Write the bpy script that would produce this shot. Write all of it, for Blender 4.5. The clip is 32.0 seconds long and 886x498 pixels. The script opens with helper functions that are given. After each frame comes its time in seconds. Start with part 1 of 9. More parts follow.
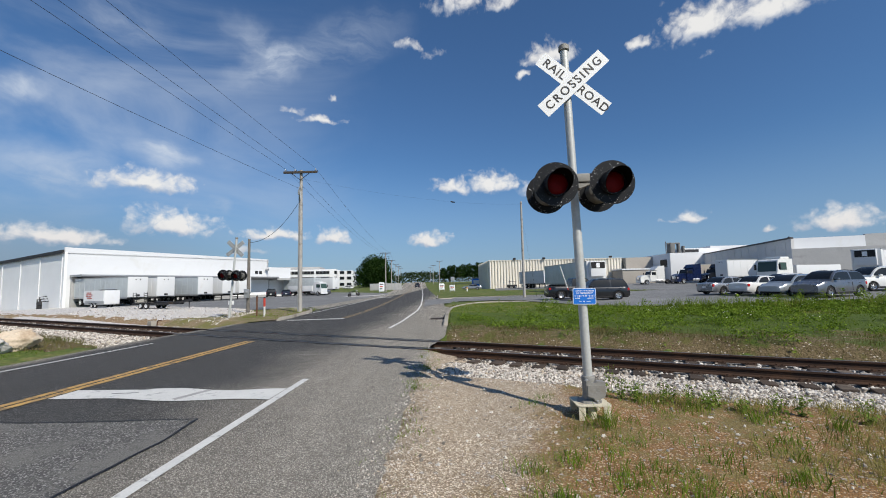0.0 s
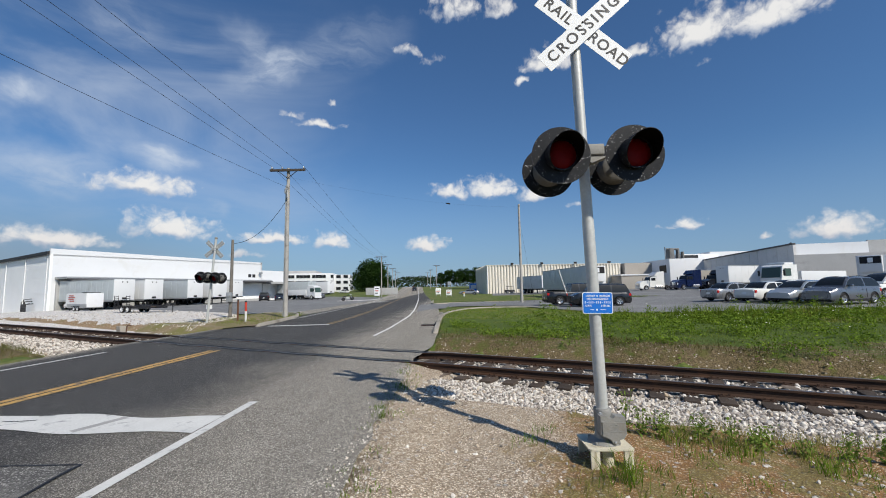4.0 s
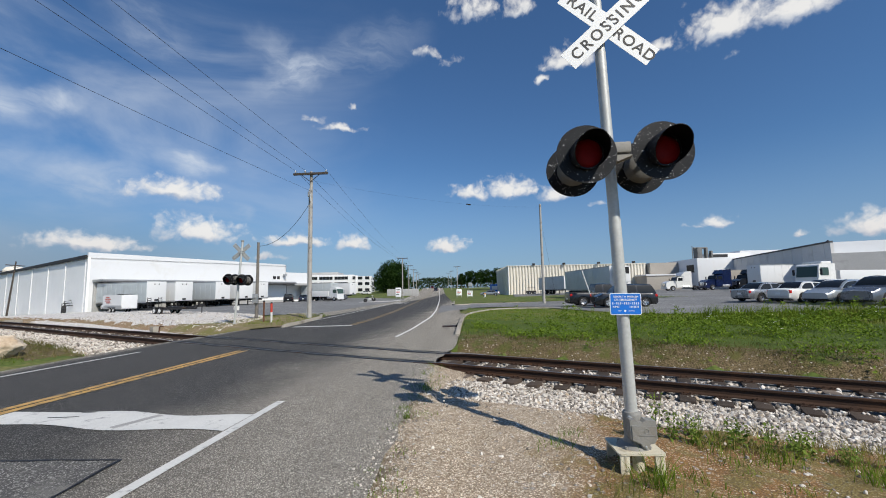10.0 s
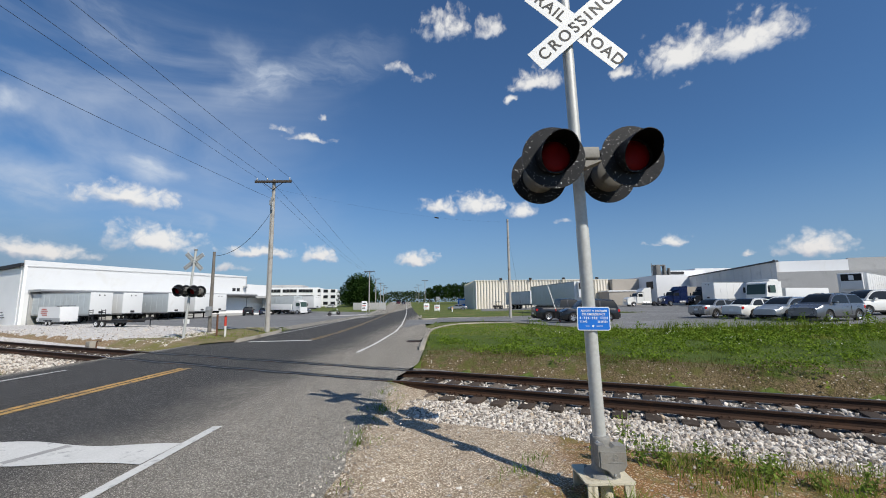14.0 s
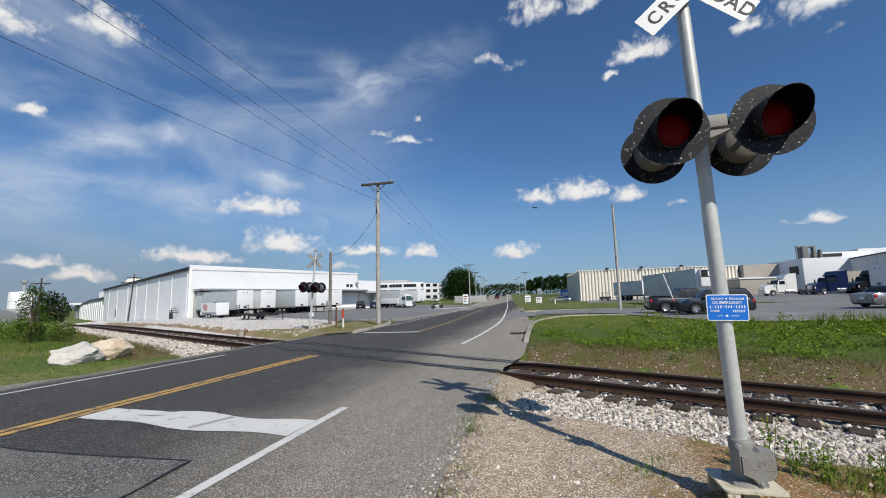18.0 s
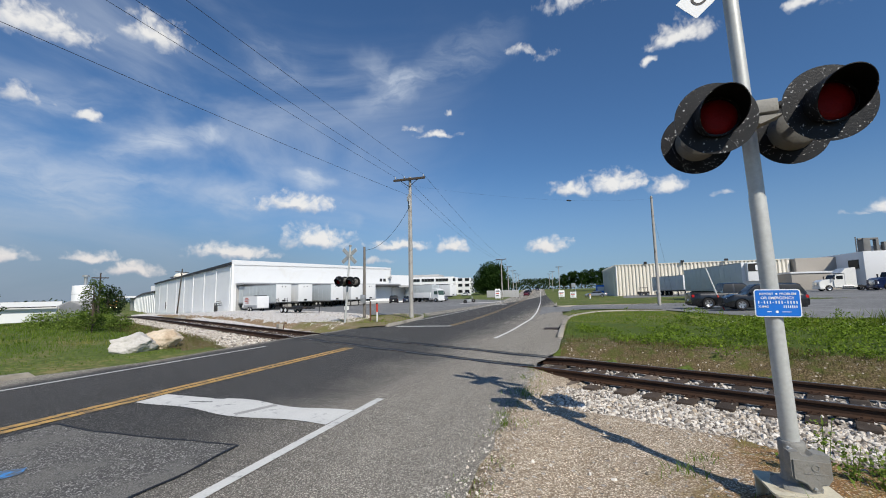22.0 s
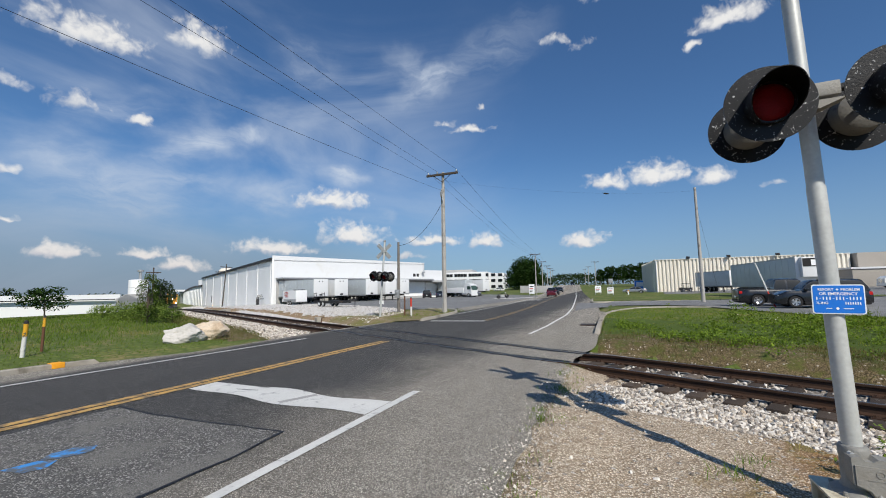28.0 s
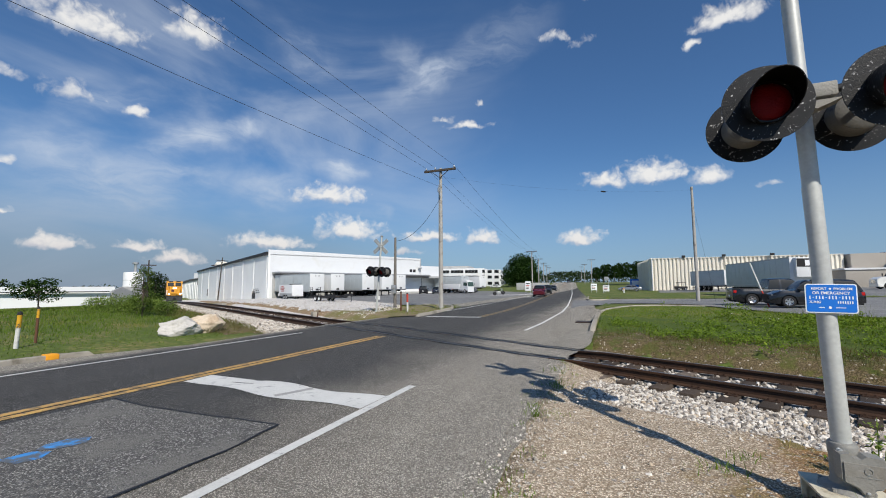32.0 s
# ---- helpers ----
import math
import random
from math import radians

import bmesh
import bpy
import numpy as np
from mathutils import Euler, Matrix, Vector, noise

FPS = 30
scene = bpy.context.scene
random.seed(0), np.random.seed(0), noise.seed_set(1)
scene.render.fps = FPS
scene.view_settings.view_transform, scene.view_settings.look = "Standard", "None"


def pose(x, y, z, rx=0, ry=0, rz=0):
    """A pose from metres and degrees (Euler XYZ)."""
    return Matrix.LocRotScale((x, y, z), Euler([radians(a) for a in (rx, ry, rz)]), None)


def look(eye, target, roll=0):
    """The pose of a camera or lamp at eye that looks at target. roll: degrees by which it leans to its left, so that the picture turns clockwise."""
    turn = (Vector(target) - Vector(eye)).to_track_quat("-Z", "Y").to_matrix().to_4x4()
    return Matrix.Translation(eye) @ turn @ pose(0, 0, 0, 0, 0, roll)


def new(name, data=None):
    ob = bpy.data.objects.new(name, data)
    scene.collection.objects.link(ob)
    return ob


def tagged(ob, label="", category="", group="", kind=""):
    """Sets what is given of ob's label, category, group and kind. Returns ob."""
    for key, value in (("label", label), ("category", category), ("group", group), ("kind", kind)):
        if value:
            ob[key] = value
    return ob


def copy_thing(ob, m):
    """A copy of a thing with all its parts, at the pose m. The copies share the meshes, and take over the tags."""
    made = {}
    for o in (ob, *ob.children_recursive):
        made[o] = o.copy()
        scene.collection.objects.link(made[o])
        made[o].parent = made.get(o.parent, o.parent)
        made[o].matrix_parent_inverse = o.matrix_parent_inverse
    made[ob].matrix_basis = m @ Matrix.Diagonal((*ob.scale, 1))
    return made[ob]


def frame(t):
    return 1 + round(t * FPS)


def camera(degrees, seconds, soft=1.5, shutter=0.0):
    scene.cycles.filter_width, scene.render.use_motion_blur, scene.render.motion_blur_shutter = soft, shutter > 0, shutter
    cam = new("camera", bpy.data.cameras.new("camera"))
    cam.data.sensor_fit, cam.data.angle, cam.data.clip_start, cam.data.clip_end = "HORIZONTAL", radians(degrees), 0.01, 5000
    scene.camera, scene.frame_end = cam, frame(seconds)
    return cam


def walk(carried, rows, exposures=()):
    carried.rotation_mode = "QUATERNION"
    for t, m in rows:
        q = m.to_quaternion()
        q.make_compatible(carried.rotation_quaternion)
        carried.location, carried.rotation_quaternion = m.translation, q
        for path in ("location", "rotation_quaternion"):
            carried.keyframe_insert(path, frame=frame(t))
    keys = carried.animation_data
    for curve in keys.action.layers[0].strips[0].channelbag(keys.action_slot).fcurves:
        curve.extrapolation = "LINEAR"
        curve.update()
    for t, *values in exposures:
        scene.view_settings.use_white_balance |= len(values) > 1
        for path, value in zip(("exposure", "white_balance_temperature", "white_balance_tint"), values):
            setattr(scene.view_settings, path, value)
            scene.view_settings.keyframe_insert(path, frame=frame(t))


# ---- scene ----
cam = camera(95.0, 32.0, soft=1.0)

PATH = [
    (0, (-1.769, -5.714, 1.731), (-1.8290, -3.7224, 1.9046), -1.23),
    (0.5, (-1.635, -5.399, 1.702), (-1.7069, -3.4089, 1.8835), -1.01),
    (1, (-1.587, -5.081, 1.692), (-1.6637, -3.0911, 1.8726), -1.37),
    (1.5, (-1.581, -4.778, 1.699), (-1.6605, -2.7885, 1.8844), -1.85),
    (2, (-1.510, -4.532, 1.690), (-1.5772, -2.5418, 1.8702), -2.20),
    (2.5, (-1.476, -4.384, 1.690), (-1.5434, -2.3929, 1.8672), -2.19),
    (4.5, (-1.522, -4.359, 1.699), (-1.5626, -2.3708, 1.9102), -0.40),
    (5, (-1.527, -4.357, 1.701), (-1.5588, -2.3703, 1.9275), -0.10),
    (5.5, (-1.529, -4.358, 1.704), (-1.5537, -2.3721, 1.9379), 0.05),
    (6, (-1.529, -4.361, 1.706), (-1.5508, -2.3752, 1.9437), 0.05),
    (6.5, (-1.529, -4.364, 1.707), (-1.5527, -2.3786, 1.9467), -0.11),
    (7, (-1.530, -4.367, 1.708), (-1.5646, -2.3818, 1.9460), -0.24),
    (7.5, (-1.531, -4.370, 1.707), (-1.5851, -2.3841, 1.9408), -0.40),
    (8, (-1.532, -4.371, 1.706), (-1.6117, -2.3858, 1.9349), -0.55),
    (8.5, (-1.535, -4.372, 1.704), (-1.6376, -2.3871, 1.9297), -0.62),
    (9, (-1.538, -4.371, 1.702), (-1.6599, -2.3865, 1.9203), -0.74),
    (9.5, (-1.542, -4.368, 1.700), (-1.6787, -2.3841, 1.9126), -0.89),
    (10, (-1.549, -4.363, 1.699), (-1.6990, -2.3793, 1.9025), -1.06),
    (10.5, (-1.556, -4.356, 1.698), (-1.7200, -2.3723, 1.8944), -1.18),
    (11, (-1.549, -4.205, 1.676), (-1.7042, -2.2204, 1.8664), -1.10),
    (11.5, (-1.499, -4.024, 1.674), (-1.6266, -2.0377, 1.8734), -0.74),
    (12, (-1.470, -3.953, 1.674), (-1.5688, -1.9666, 1.8850), -0.39),
    (12.5, (-1.465, -3.937, 1.676), (-1.5375, -1.9510, 1.9025), -0.27),
    (13, (-1.466, -3.945, 1.671), (-1.5195, -1.9599, 1.9114), -0.35),
    (13.5, (-1.463, -3.955, 1.675), (-1.4985, -1.9714, 1.9264), -0.54),
    (14, (-1.452, -3.963, 1.679), (-1.4468, -1.9812, 1.9487), -0.63),
    (14.5, (-1.435, -3.973, 1.678), (-1.3416, -1.9989, 1.9824), -0.55),
    (16.5, (-1.481, -3.971, 1.664), (-1.5853, -1.9999, 1.9876), -1.35),
    (17, (-1.513, -3.990, 1.661), (-1.8479, -2.0385, 1.9426), -1.92),
    (17.5, (-1.516, -3.994, 1.659), (-1.9503, -2.0597, 1.9203), -1.83),
    (18, (-1.518, -3.997, 1.659), (-1.9891, -2.0684, 1.9025), -1.39),
    (18.5, (-1.520, -3.998, 1.658), (-2.0047, -2.0718, 1.8935), -0.96),
    (19, (-1.522, -3.999, 1.658), (-2.0073, -2.0726, 1.8911), -0.52),
    (19.5, (-1.524, -4.001, 1.657), (-2.0086, -2.0743, 1.8926), -0.25),
    (20, (-1.526, -4.003, 1.657), (-2.0184, -2.0794, 1.8943), -0.31),
    (20.5, (-1.527, -4.007, 1.656), (-2.0406, -2.0883, 1.8925), -0.47),
    (21, (-1.527, -4.011, 1.656), (-2.0707, -2.1001, 1.8884), -0.69),
    (21.5, (-1.528, -4.015, 1.656), (-2.1090, -2.1148, 1.8833), -0.99),
    (22, (-1.529, -4.019, 1.655), (-2.1516, -2.1310, 1.8753), -1.18),
    (22.5, (-1.531, -4.023, 1.655), (-2.1900, -2.1467, 1.8670), -1.42),
    (23, (-1.532, -4.027, 1.654), (-2.2225, -2.1617, 1.8638), -1.66),
    (23.5, (-1.533, -4.031, 1.654), (-2.2517, -2.1769, 1.8632), -1.86),
    (24, (-1.534, -4.036, 1.653), (-2.2794, -2.1921, 1.8635), -2.01),
    (24.5, (-1.535, -4.040, 1.652), (-2.3053, -2.2057, 1.8597), -1.96),
    (25, (-1.537, -4.042, 1.652), (-2.3252, -2.2155, 1.8543), -1.68),
    (25.5, (-1.540, -4.044, 1.651), (-2.3343, -2.2195, 1.8481), -1.38),
    (27.5, (-1.556, -4.052, 1.646), (-2.3159, -2.2128, 1.8464), -0.89),
    (28, (-1.557, -4.054, 1.646), (-2.3313, -2.2204, 1.8455), -0.91),
    (28.5, (-1.558, -4.056, 1.645), (-2.3577, -2.2330, 1.8400), -1.04),
    (29, (-1.559, -4.057, 1.644), (-2.3829, -2.2442, 1.8288), -1.30),
    (29.5, (-1.559, -4.058, 1.643), (-2.3938, -2.2487, 1.8194), -1.12),
    (30, (-1.560, -4.058, 1.641), (-2.3878, -2.2457, 1.8130), -0.88),
    (30.5, (-1.560, -4.059, 1.640), (-2.3739, -2.2400, 1.8097), -0.68),
    (31, (-1.560, -4.060, 1.639), (-2.3586, -2.2343, 1.8109), -0.59),
    (31.5, (-1.559, -4.060, 1.638), (-2.3383, -2.2265, 1.8154), -0.38),
    (32, (-1.559, -4.060, 1.637), (-2.3197, -2.2194, 1.8172), -0.26),
]
walk(cam, [(t, look(eye, target, roll)) for t, eye, target, roll in PATH])

# ---- light and sky ----
SUN_WAY = Vector((-3.31, 3.83, -4.62)).normalized()      # the way the sunlight travels
SUN_ELEVATION, SUN_AZIMUTH = math.asin(-SUN_WAY.z), math.atan2(-SUN_WAY.x, -SUN_WAY.y)
sun = new("sun", bpy.data.lights.new("sun", "SUN"))
sun.data.energy, sun.data.angle, sun.data.color = 4.65, radians(0.53), (1.0, 0.94, 0.84)
sun.matrix_world = look((0, 0, 60), Vector((0, 0, 60)) + SUN_WAY)
scene.view_settings.exposure = 0.0

world = bpy.data.worlds.new("world")
scene.world = world
world.use_nodes = True


class Nodes:
    """Short way to write node trees."""

    def __init__(self, tree):
        self.tree = tree
        tree.nodes.clear()

    def add(self, kind, inputs=(), operation="", use_clamp=False, smooth_range=False):
        node = self.tree.nodes.new(kind)
        if operation:
            node.operation = operation
        if use_clamp:
            node.use_clamp = True
        if smooth_range:
            node.interpolation_type = "SMOOTHSTEP"
        for key, value in (inputs.items() if isinstance(inputs, dict) else enumerate(inputs)):
            if value is None:
                continue
            if isinstance(value, bpy.types.NodeSocket):
                self.tree.links.new(value, node.inputs[key])
            else:
                node.inputs[key].default_value = value
        return node

    def math(self, op, *values, clamp=False):
        return self.add("ShaderNodeMath", values, operation=op, use_clamp=clamp).outputs[0]

    def vec(self, op, *values):
        return self.add("ShaderNodeVectorMath", values, operation=op).outputs[0]

    def noise(self, vector, scale, detail=4.0, rough=0.55, distortion=0.0):
        return self.add("ShaderNodeTexNoise", {"Vector": vector, "Scale": scale, "Detail": detail, "Roughness": rough, "Distortion": distortion}).outputs[0]

    def ramp(self, value, *stops, ease=False):
        node = self.add("ShaderNodeValToRGB", (value,))
        node.color_ramp.interpolation = "EASE" if ease else "LINEAR"
        while len(node.color_ramp.elements) < len(stops):
            node.color_ramp.elements.new(0.5)
        for element, (at, colour) in zip(node.color_ramp.elements, stops):
            element.position = at
            element.color = (colour,) * 3 + (1,) if isinstance(colour, (int, float)) else (*colour[:3], 1)
        return node.outputs[0]

    def span(self, value, low, high, to_low=0.0, to_high=1.0):
        return self.add("ShaderNodeMapRange", (value, low, high, to_low, to_high), smooth_range=True).outputs[0]

    def mix(self, factor, a, b, blend="MIX"):
        a, b = [v if isinstance(v, bpy.types.NodeSocket) else (*v[:3], 1) for v in (a, b)]
        node = self.add("ShaderNodeMix")
        node.data_type, node.blend_type = "RGBA", blend
        for socket, value in ((node.inputs[0], factor), (node.inputs[6], a), (node.inputs[7], b)):
            if isinstance(value, bpy.types.NodeSocket):
                self.tree.links.new(value, socket)
            else:
                socket.default_value = value
        return node.outputs[2]


# Fair-weather clouds: azimuth to the right of +y, elevation, half width, half height, in degrees, and how thick each is.
CLOUDS_NORTH = [(-38.2, 12.5, 4.6, 1.4, 1), (-35.5, 8.0, 4.2, 1.7, 1), (-45.7, 5.9, 4.7, 1.2, 1), (-24.7, 7.0, 4.3, 0.8, 0.85), (-17.0, 6.8, 2.0, 1.2, 1), (-28.0, 4.8, 2.5, 0.5, 0.4), (-3.6, 6.5, 2.7, 1.2, 1), (-19.0, 22.0, 2.9, 0.6, 0.75), (-22.4, 22.8, 1.6, 0.5, 0.5), (-16.9, 24.7, 0.9, 0.5, 0.6), (0.1, 13.8, 2.6, 1.2, 0.8), (5.6, 14.0, 3.4, 1.6, 0.85), (11.4, 12.9, 2.0, 1.0, 0.8), (-6.2, 31.7, 2.5, 0.7, 0.45), (-2.8, 30.9, 1.9, 0.7, 0.3), (1.0, 36.6, 3.6, 2.1, 0.6), (7.5, 36.0, 2.5, 1.3, 0.6)]
CLOUDS_EAST = [(32.7, 29.1, 4.3, 2.0, 1), (39.4, 28.5, 4.3, 2.1, 1), (25.7, 28.6, 1.3, 0.6, 0.75), (33.0, 25.7, 1.0, 0.6, 0.35), (30.1, 7.7, 1.6, 0.7, 0.8), (27.1, 7.3, 1.2, 0.3, 0.3), (42.9, 5.9, 2.9, 1.3, 0.85), (37.5, 5.2, 0.9, 0.4, 0.6), (16.9, 10.9, 1.4, 0.4, 0.35), (14.0, 29.5, 3.3, 1.3, 0.95), (10.5, 27.5, 1.0, 0.4, 0.75), (75, 12, 6, 2, 1), (110, 22, 9, 3, 1), (150, 15, 8, 3, 1)]
CLOUDS_WEST = [(-55.0, 29.4, 2.9, 1.8, 0.85), (-65.5, 27.1, 4.9, 1.8, 0.75), (-70.7, 20.6, 1.4, 0.8, 0.6), (-66.0, 20.1, 2.3, 1.1, 0.5), (-60.5, 19.3, 1.5, 0.8, 0.85), (-70.7, 12.2, 1.1, 0.8, 0.6), (-70.7, 7.6, 1.1, 0.4, 0.7), (-66.5, 4.7, 2.4, 0.9, 0.7), (-59.6, 4.7, 2.9, 0.6, 0.85), (-55.7, 3.5, 2.6, 0.9, 0.85), (-110, 18, 9, 3, 1), (-150, 24, 9, 3, 1)]
# Thin wisps: azimuth, elevation, half length, half width, slant, all in degrees, and strength.
WISPS = [(-24.5, 27.8, 7.5, 2.6, 28, 0.5), (-54.5, 17.8, 8.1, 2.2, 23, 0.6), (-59.6, 11.5, 11.5, 4.2, 13, 0.5), (-41.4, 28.9, 6.4, 3.0, -19, 0.3), (-14.1, 31.8, 9.7, 3.6, 14, 0.3), (-26.3, 29.6, 6.1, 2.8, -17, 0.4), (-48.9, 19.8, 2.6, 1.5, 3, 0.5), (-36.5, 15.7, 4.0, 1.9, -7, 0.55), (-45.4, 12.6, 6.4, 3.0, 2, 0.5), (-30.5, 10.4, 1.6, 1.2, -32, 0.3), (-62.9, 19.8, 6.6, 2.2, 31, 0.35), (-66.6, 13.7, 6.2, 2.8, -3, 0.4)]


def build_sky():
    n = Nodes(world.node_tree)
    way = n.add("ShaderNodeTexCoord").outputs["Generated"]
    x, y, z = n.add("ShaderNodeSeparateXYZ", (way,)).outputs
    azimuth = n.math("MULTIPLY", n.math("ARCTAN2", x, y), 180 / math.pi)
    elevation = n.math("MULTIPLY", n.math("ARCSINE", z), 180 / math.pi)
    place = n.add("ShaderNodeCombineXYZ", (azimuth, elevation, 0.0)).outputs[0]
    # billows push the outlines of the clouds about
    wobble = n.add("ShaderNodeTexNoise", {"Vector": place, "Scale": 0.38, "Detail": 3.0, "Roughness": 0.5}).outputs["Color"]
    pushed = n.vec("MULTIPLY_ADD", wobble, (3.4, 2.0, 0.0), n.vec("ADD", place, (-1.7, -1.0, 0.0)))
    nearest, base = None, None
    for a, e, w, h, thick in CLOUDS_NORTH + CLOUDS_EAST + CLOUDS_WEST:
        off = n.vec("MULTIPLY_ADD", pushed, (1 / w, 1 / h, 0.0), (-a / w, 0.35 - e / h, 0.0))
        domed = n.vec("MAXIMUM", off, n.vec("MULTIPLY", off, (-1.0, -2.2, 0.0)))
        length = n.add("ShaderNodeVectorMath", (n.vec("MULTIPLY_ADD", domed, (0.95, 0.8, 0.0), (0.0, 0.0, (1 - thick) * 1.15)),), operation="LENGTH").outputs[1]
        nearest = length if nearest is None else n.math("SMOOTH_MIN", nearest, length, 0.12)
        under = n.add("ShaderNodeVectorMath", (n.vec("ADD", off, (0.16, 0.50, 0.0)),), operation="LENGTH").outputs[1]
        base = under if base is None else n.math("SMOOTH_MIN", base, under, 0.15)
    grain = n.noise(place, 0.62, 6.0, 0.55)
    puff = n.add("ShaderNodeTexVoronoi", {"Vector": pushed, "Scale": 0.85, "Detail": 2.0, "Roughness": 0.5}).outputs["Distance"]
    field = n.math("ADD", nearest, n.math("ADD", n.math("MULTIPLY", n.math("SUBTRACT", grain, 0.5), 1.5), n.math("MULTIPLY", n.math("SUBTRACT", puff, 0.42), 0.55)))
    cumulus = n.span(field, 0.52, 1.55, 1.0, 0.0)
    # light tops, blue-grey undersides: the same field read a little lower and higher
    lower = n.noise(n.vec("ADD", place, (-0.25, -0.55, 0.0)), 0.62, 6.0, 0.55)
    body = n.span(n.math("ADD", n.math("MULTIPLY", n.math("SUBTRACT", lower, grain), -1.5), n.math("SUBTRACT", base, nearest)), -0.62, 0.42)
    cloud_colour = n.mix(body, (0.50, 0.55, 0.64), (0.87, 0.86, 0.84))
    low = n.span(elevation, 2.0, 9.0, 1.0, 0.0)
    cloud_colour = n.mix(n.math("MULTIPLY", low, 0.5), cloud_colour, (0.70, 0.63, 0.61))
    # thin high cloud in slanting streaks over the west
    slant = n.add("ShaderNodeMapping", {"Vector": place, "Rotation": (0, 0, radians(-24)), "Scale": (0.030, 0.085, 1)}).outputs[0]
    streak = n.noise(slant, 1.0, 6.0, 0.56, 1.3)
    wide = n.noise(place, 0.035, 3.0, 0.5)
    west = n.math("MULTIPLY", n.span(azimuth, -4.0, -38.0), n.span(elevation, 40.0, 26.0))
    veil = n.math("MULTIPLY", n.math("MULTIPLY", n.span(n.math("ADD", streak, n.math("MULTIPLY", n.math("SUBTRACT", wide, 0.5), 0.7)), 0.36, 0.86), west), 0.54)
    thin = None
    for a, e, long, wide_, slant_, strength in WISPS:
        c, sn = math.cos(radians(slant_)), math.sin(radians(slant_))
        rel = n.vec("ADD", pushed, (-a, -e, 0.0))
        u = n.add("ShaderNodeVectorMath", (rel, (c / long, sn / long, 0.0)), operation="DOT_PRODUCT").outputs[1]
        v = n.add("ShaderNodeVectorMath", (rel, (-sn / wide_, c / wide_, 0.0)), operation="DOT_PRODUCT").outputs[1]
        r = n.add("ShaderNodeVectorMath", (n.add("ShaderNodeCombineXYZ", (u, v, 0.0)).outputs[0],), operation="LENGTH").outputs[1]
        amount = n.span(r, 1.15, 0.0, 0.0, strength)
        thin = amount if thin is None else n.math("ADD", thin, amount)
    fibre = n.noise(n.add("ShaderNodeMapping", {"Vector": pushed, "Rotation": (0, 0, radians(-20)), "Scale": (0.10, 0.34, 1)}).outputs[0], 1.0, 7.0, 0.6, 0.6)
    veil = n.math("ADD", n.math("MULTIPLY", veil, 0.9), n.math("MULTIPLY", thin, n.span(fibre, 0.28, 0.74, 0.15, 1.3)), clamp=True)
    air = n.add("ShaderNodeTexSky")
    air.sky_type, air.sun_disc, air.sun_elevation, air.sun_rotation = "NISHITA", False, SUN_ELEVATION, SUN_AZIMUTH
    air.altitude, air.air_density, air.dust_density, air.ozone_density = 100, 1.1, 0.4, 4.5
    sky = air.outputs[0]
    blue = n.vec("MULTIPLY", sky, (0.083 * 0.70, 0.083 * 0.955, 0.083 * 1.17))
    gain = n.span(elevation, 12.0, 42.0, 0.98, 1.01)
    blue = n.mix(1.0, blue, n.add("ShaderNodeCombineXYZ", (gain, gain, gain)).outputs[0], "MULTIPLY")
    haze = n.math("MULTIPLY", n.span(elevation, 18.0, -1.0), 0.65)
    blue = n.mix(haze, blue, n.mix(n.span(azimuth, -15.0, -50.0), (0.245, 0.355, 0.54), (0.18, 0.245, 0.36)))
    blue = n.mix(n.math("MULTIPLY", n.span(elevation, 11.0, 1.0), n.span(azimuth, -22.0, -48.0, 0.0, 0.55)), blue, (0.19, 0.25, 0.35))
    with_veil = n.mix(veil, blue, n.mix(n.span(elevation, 3.0, 15.0), (0.36, 0.43, 0.53), (0.62, 0.69, 0.79)))
    colour = n.mix(n.math("MULTIPLY", cumulus, 0.95), with_veil, cloud_colour)
    background = n.add("ShaderNodeBackground", (colour, 1.0))
    n.add("ShaderNodeOutputWorld", (background.outputs[0],))


build_sky()

# ---- materials ----


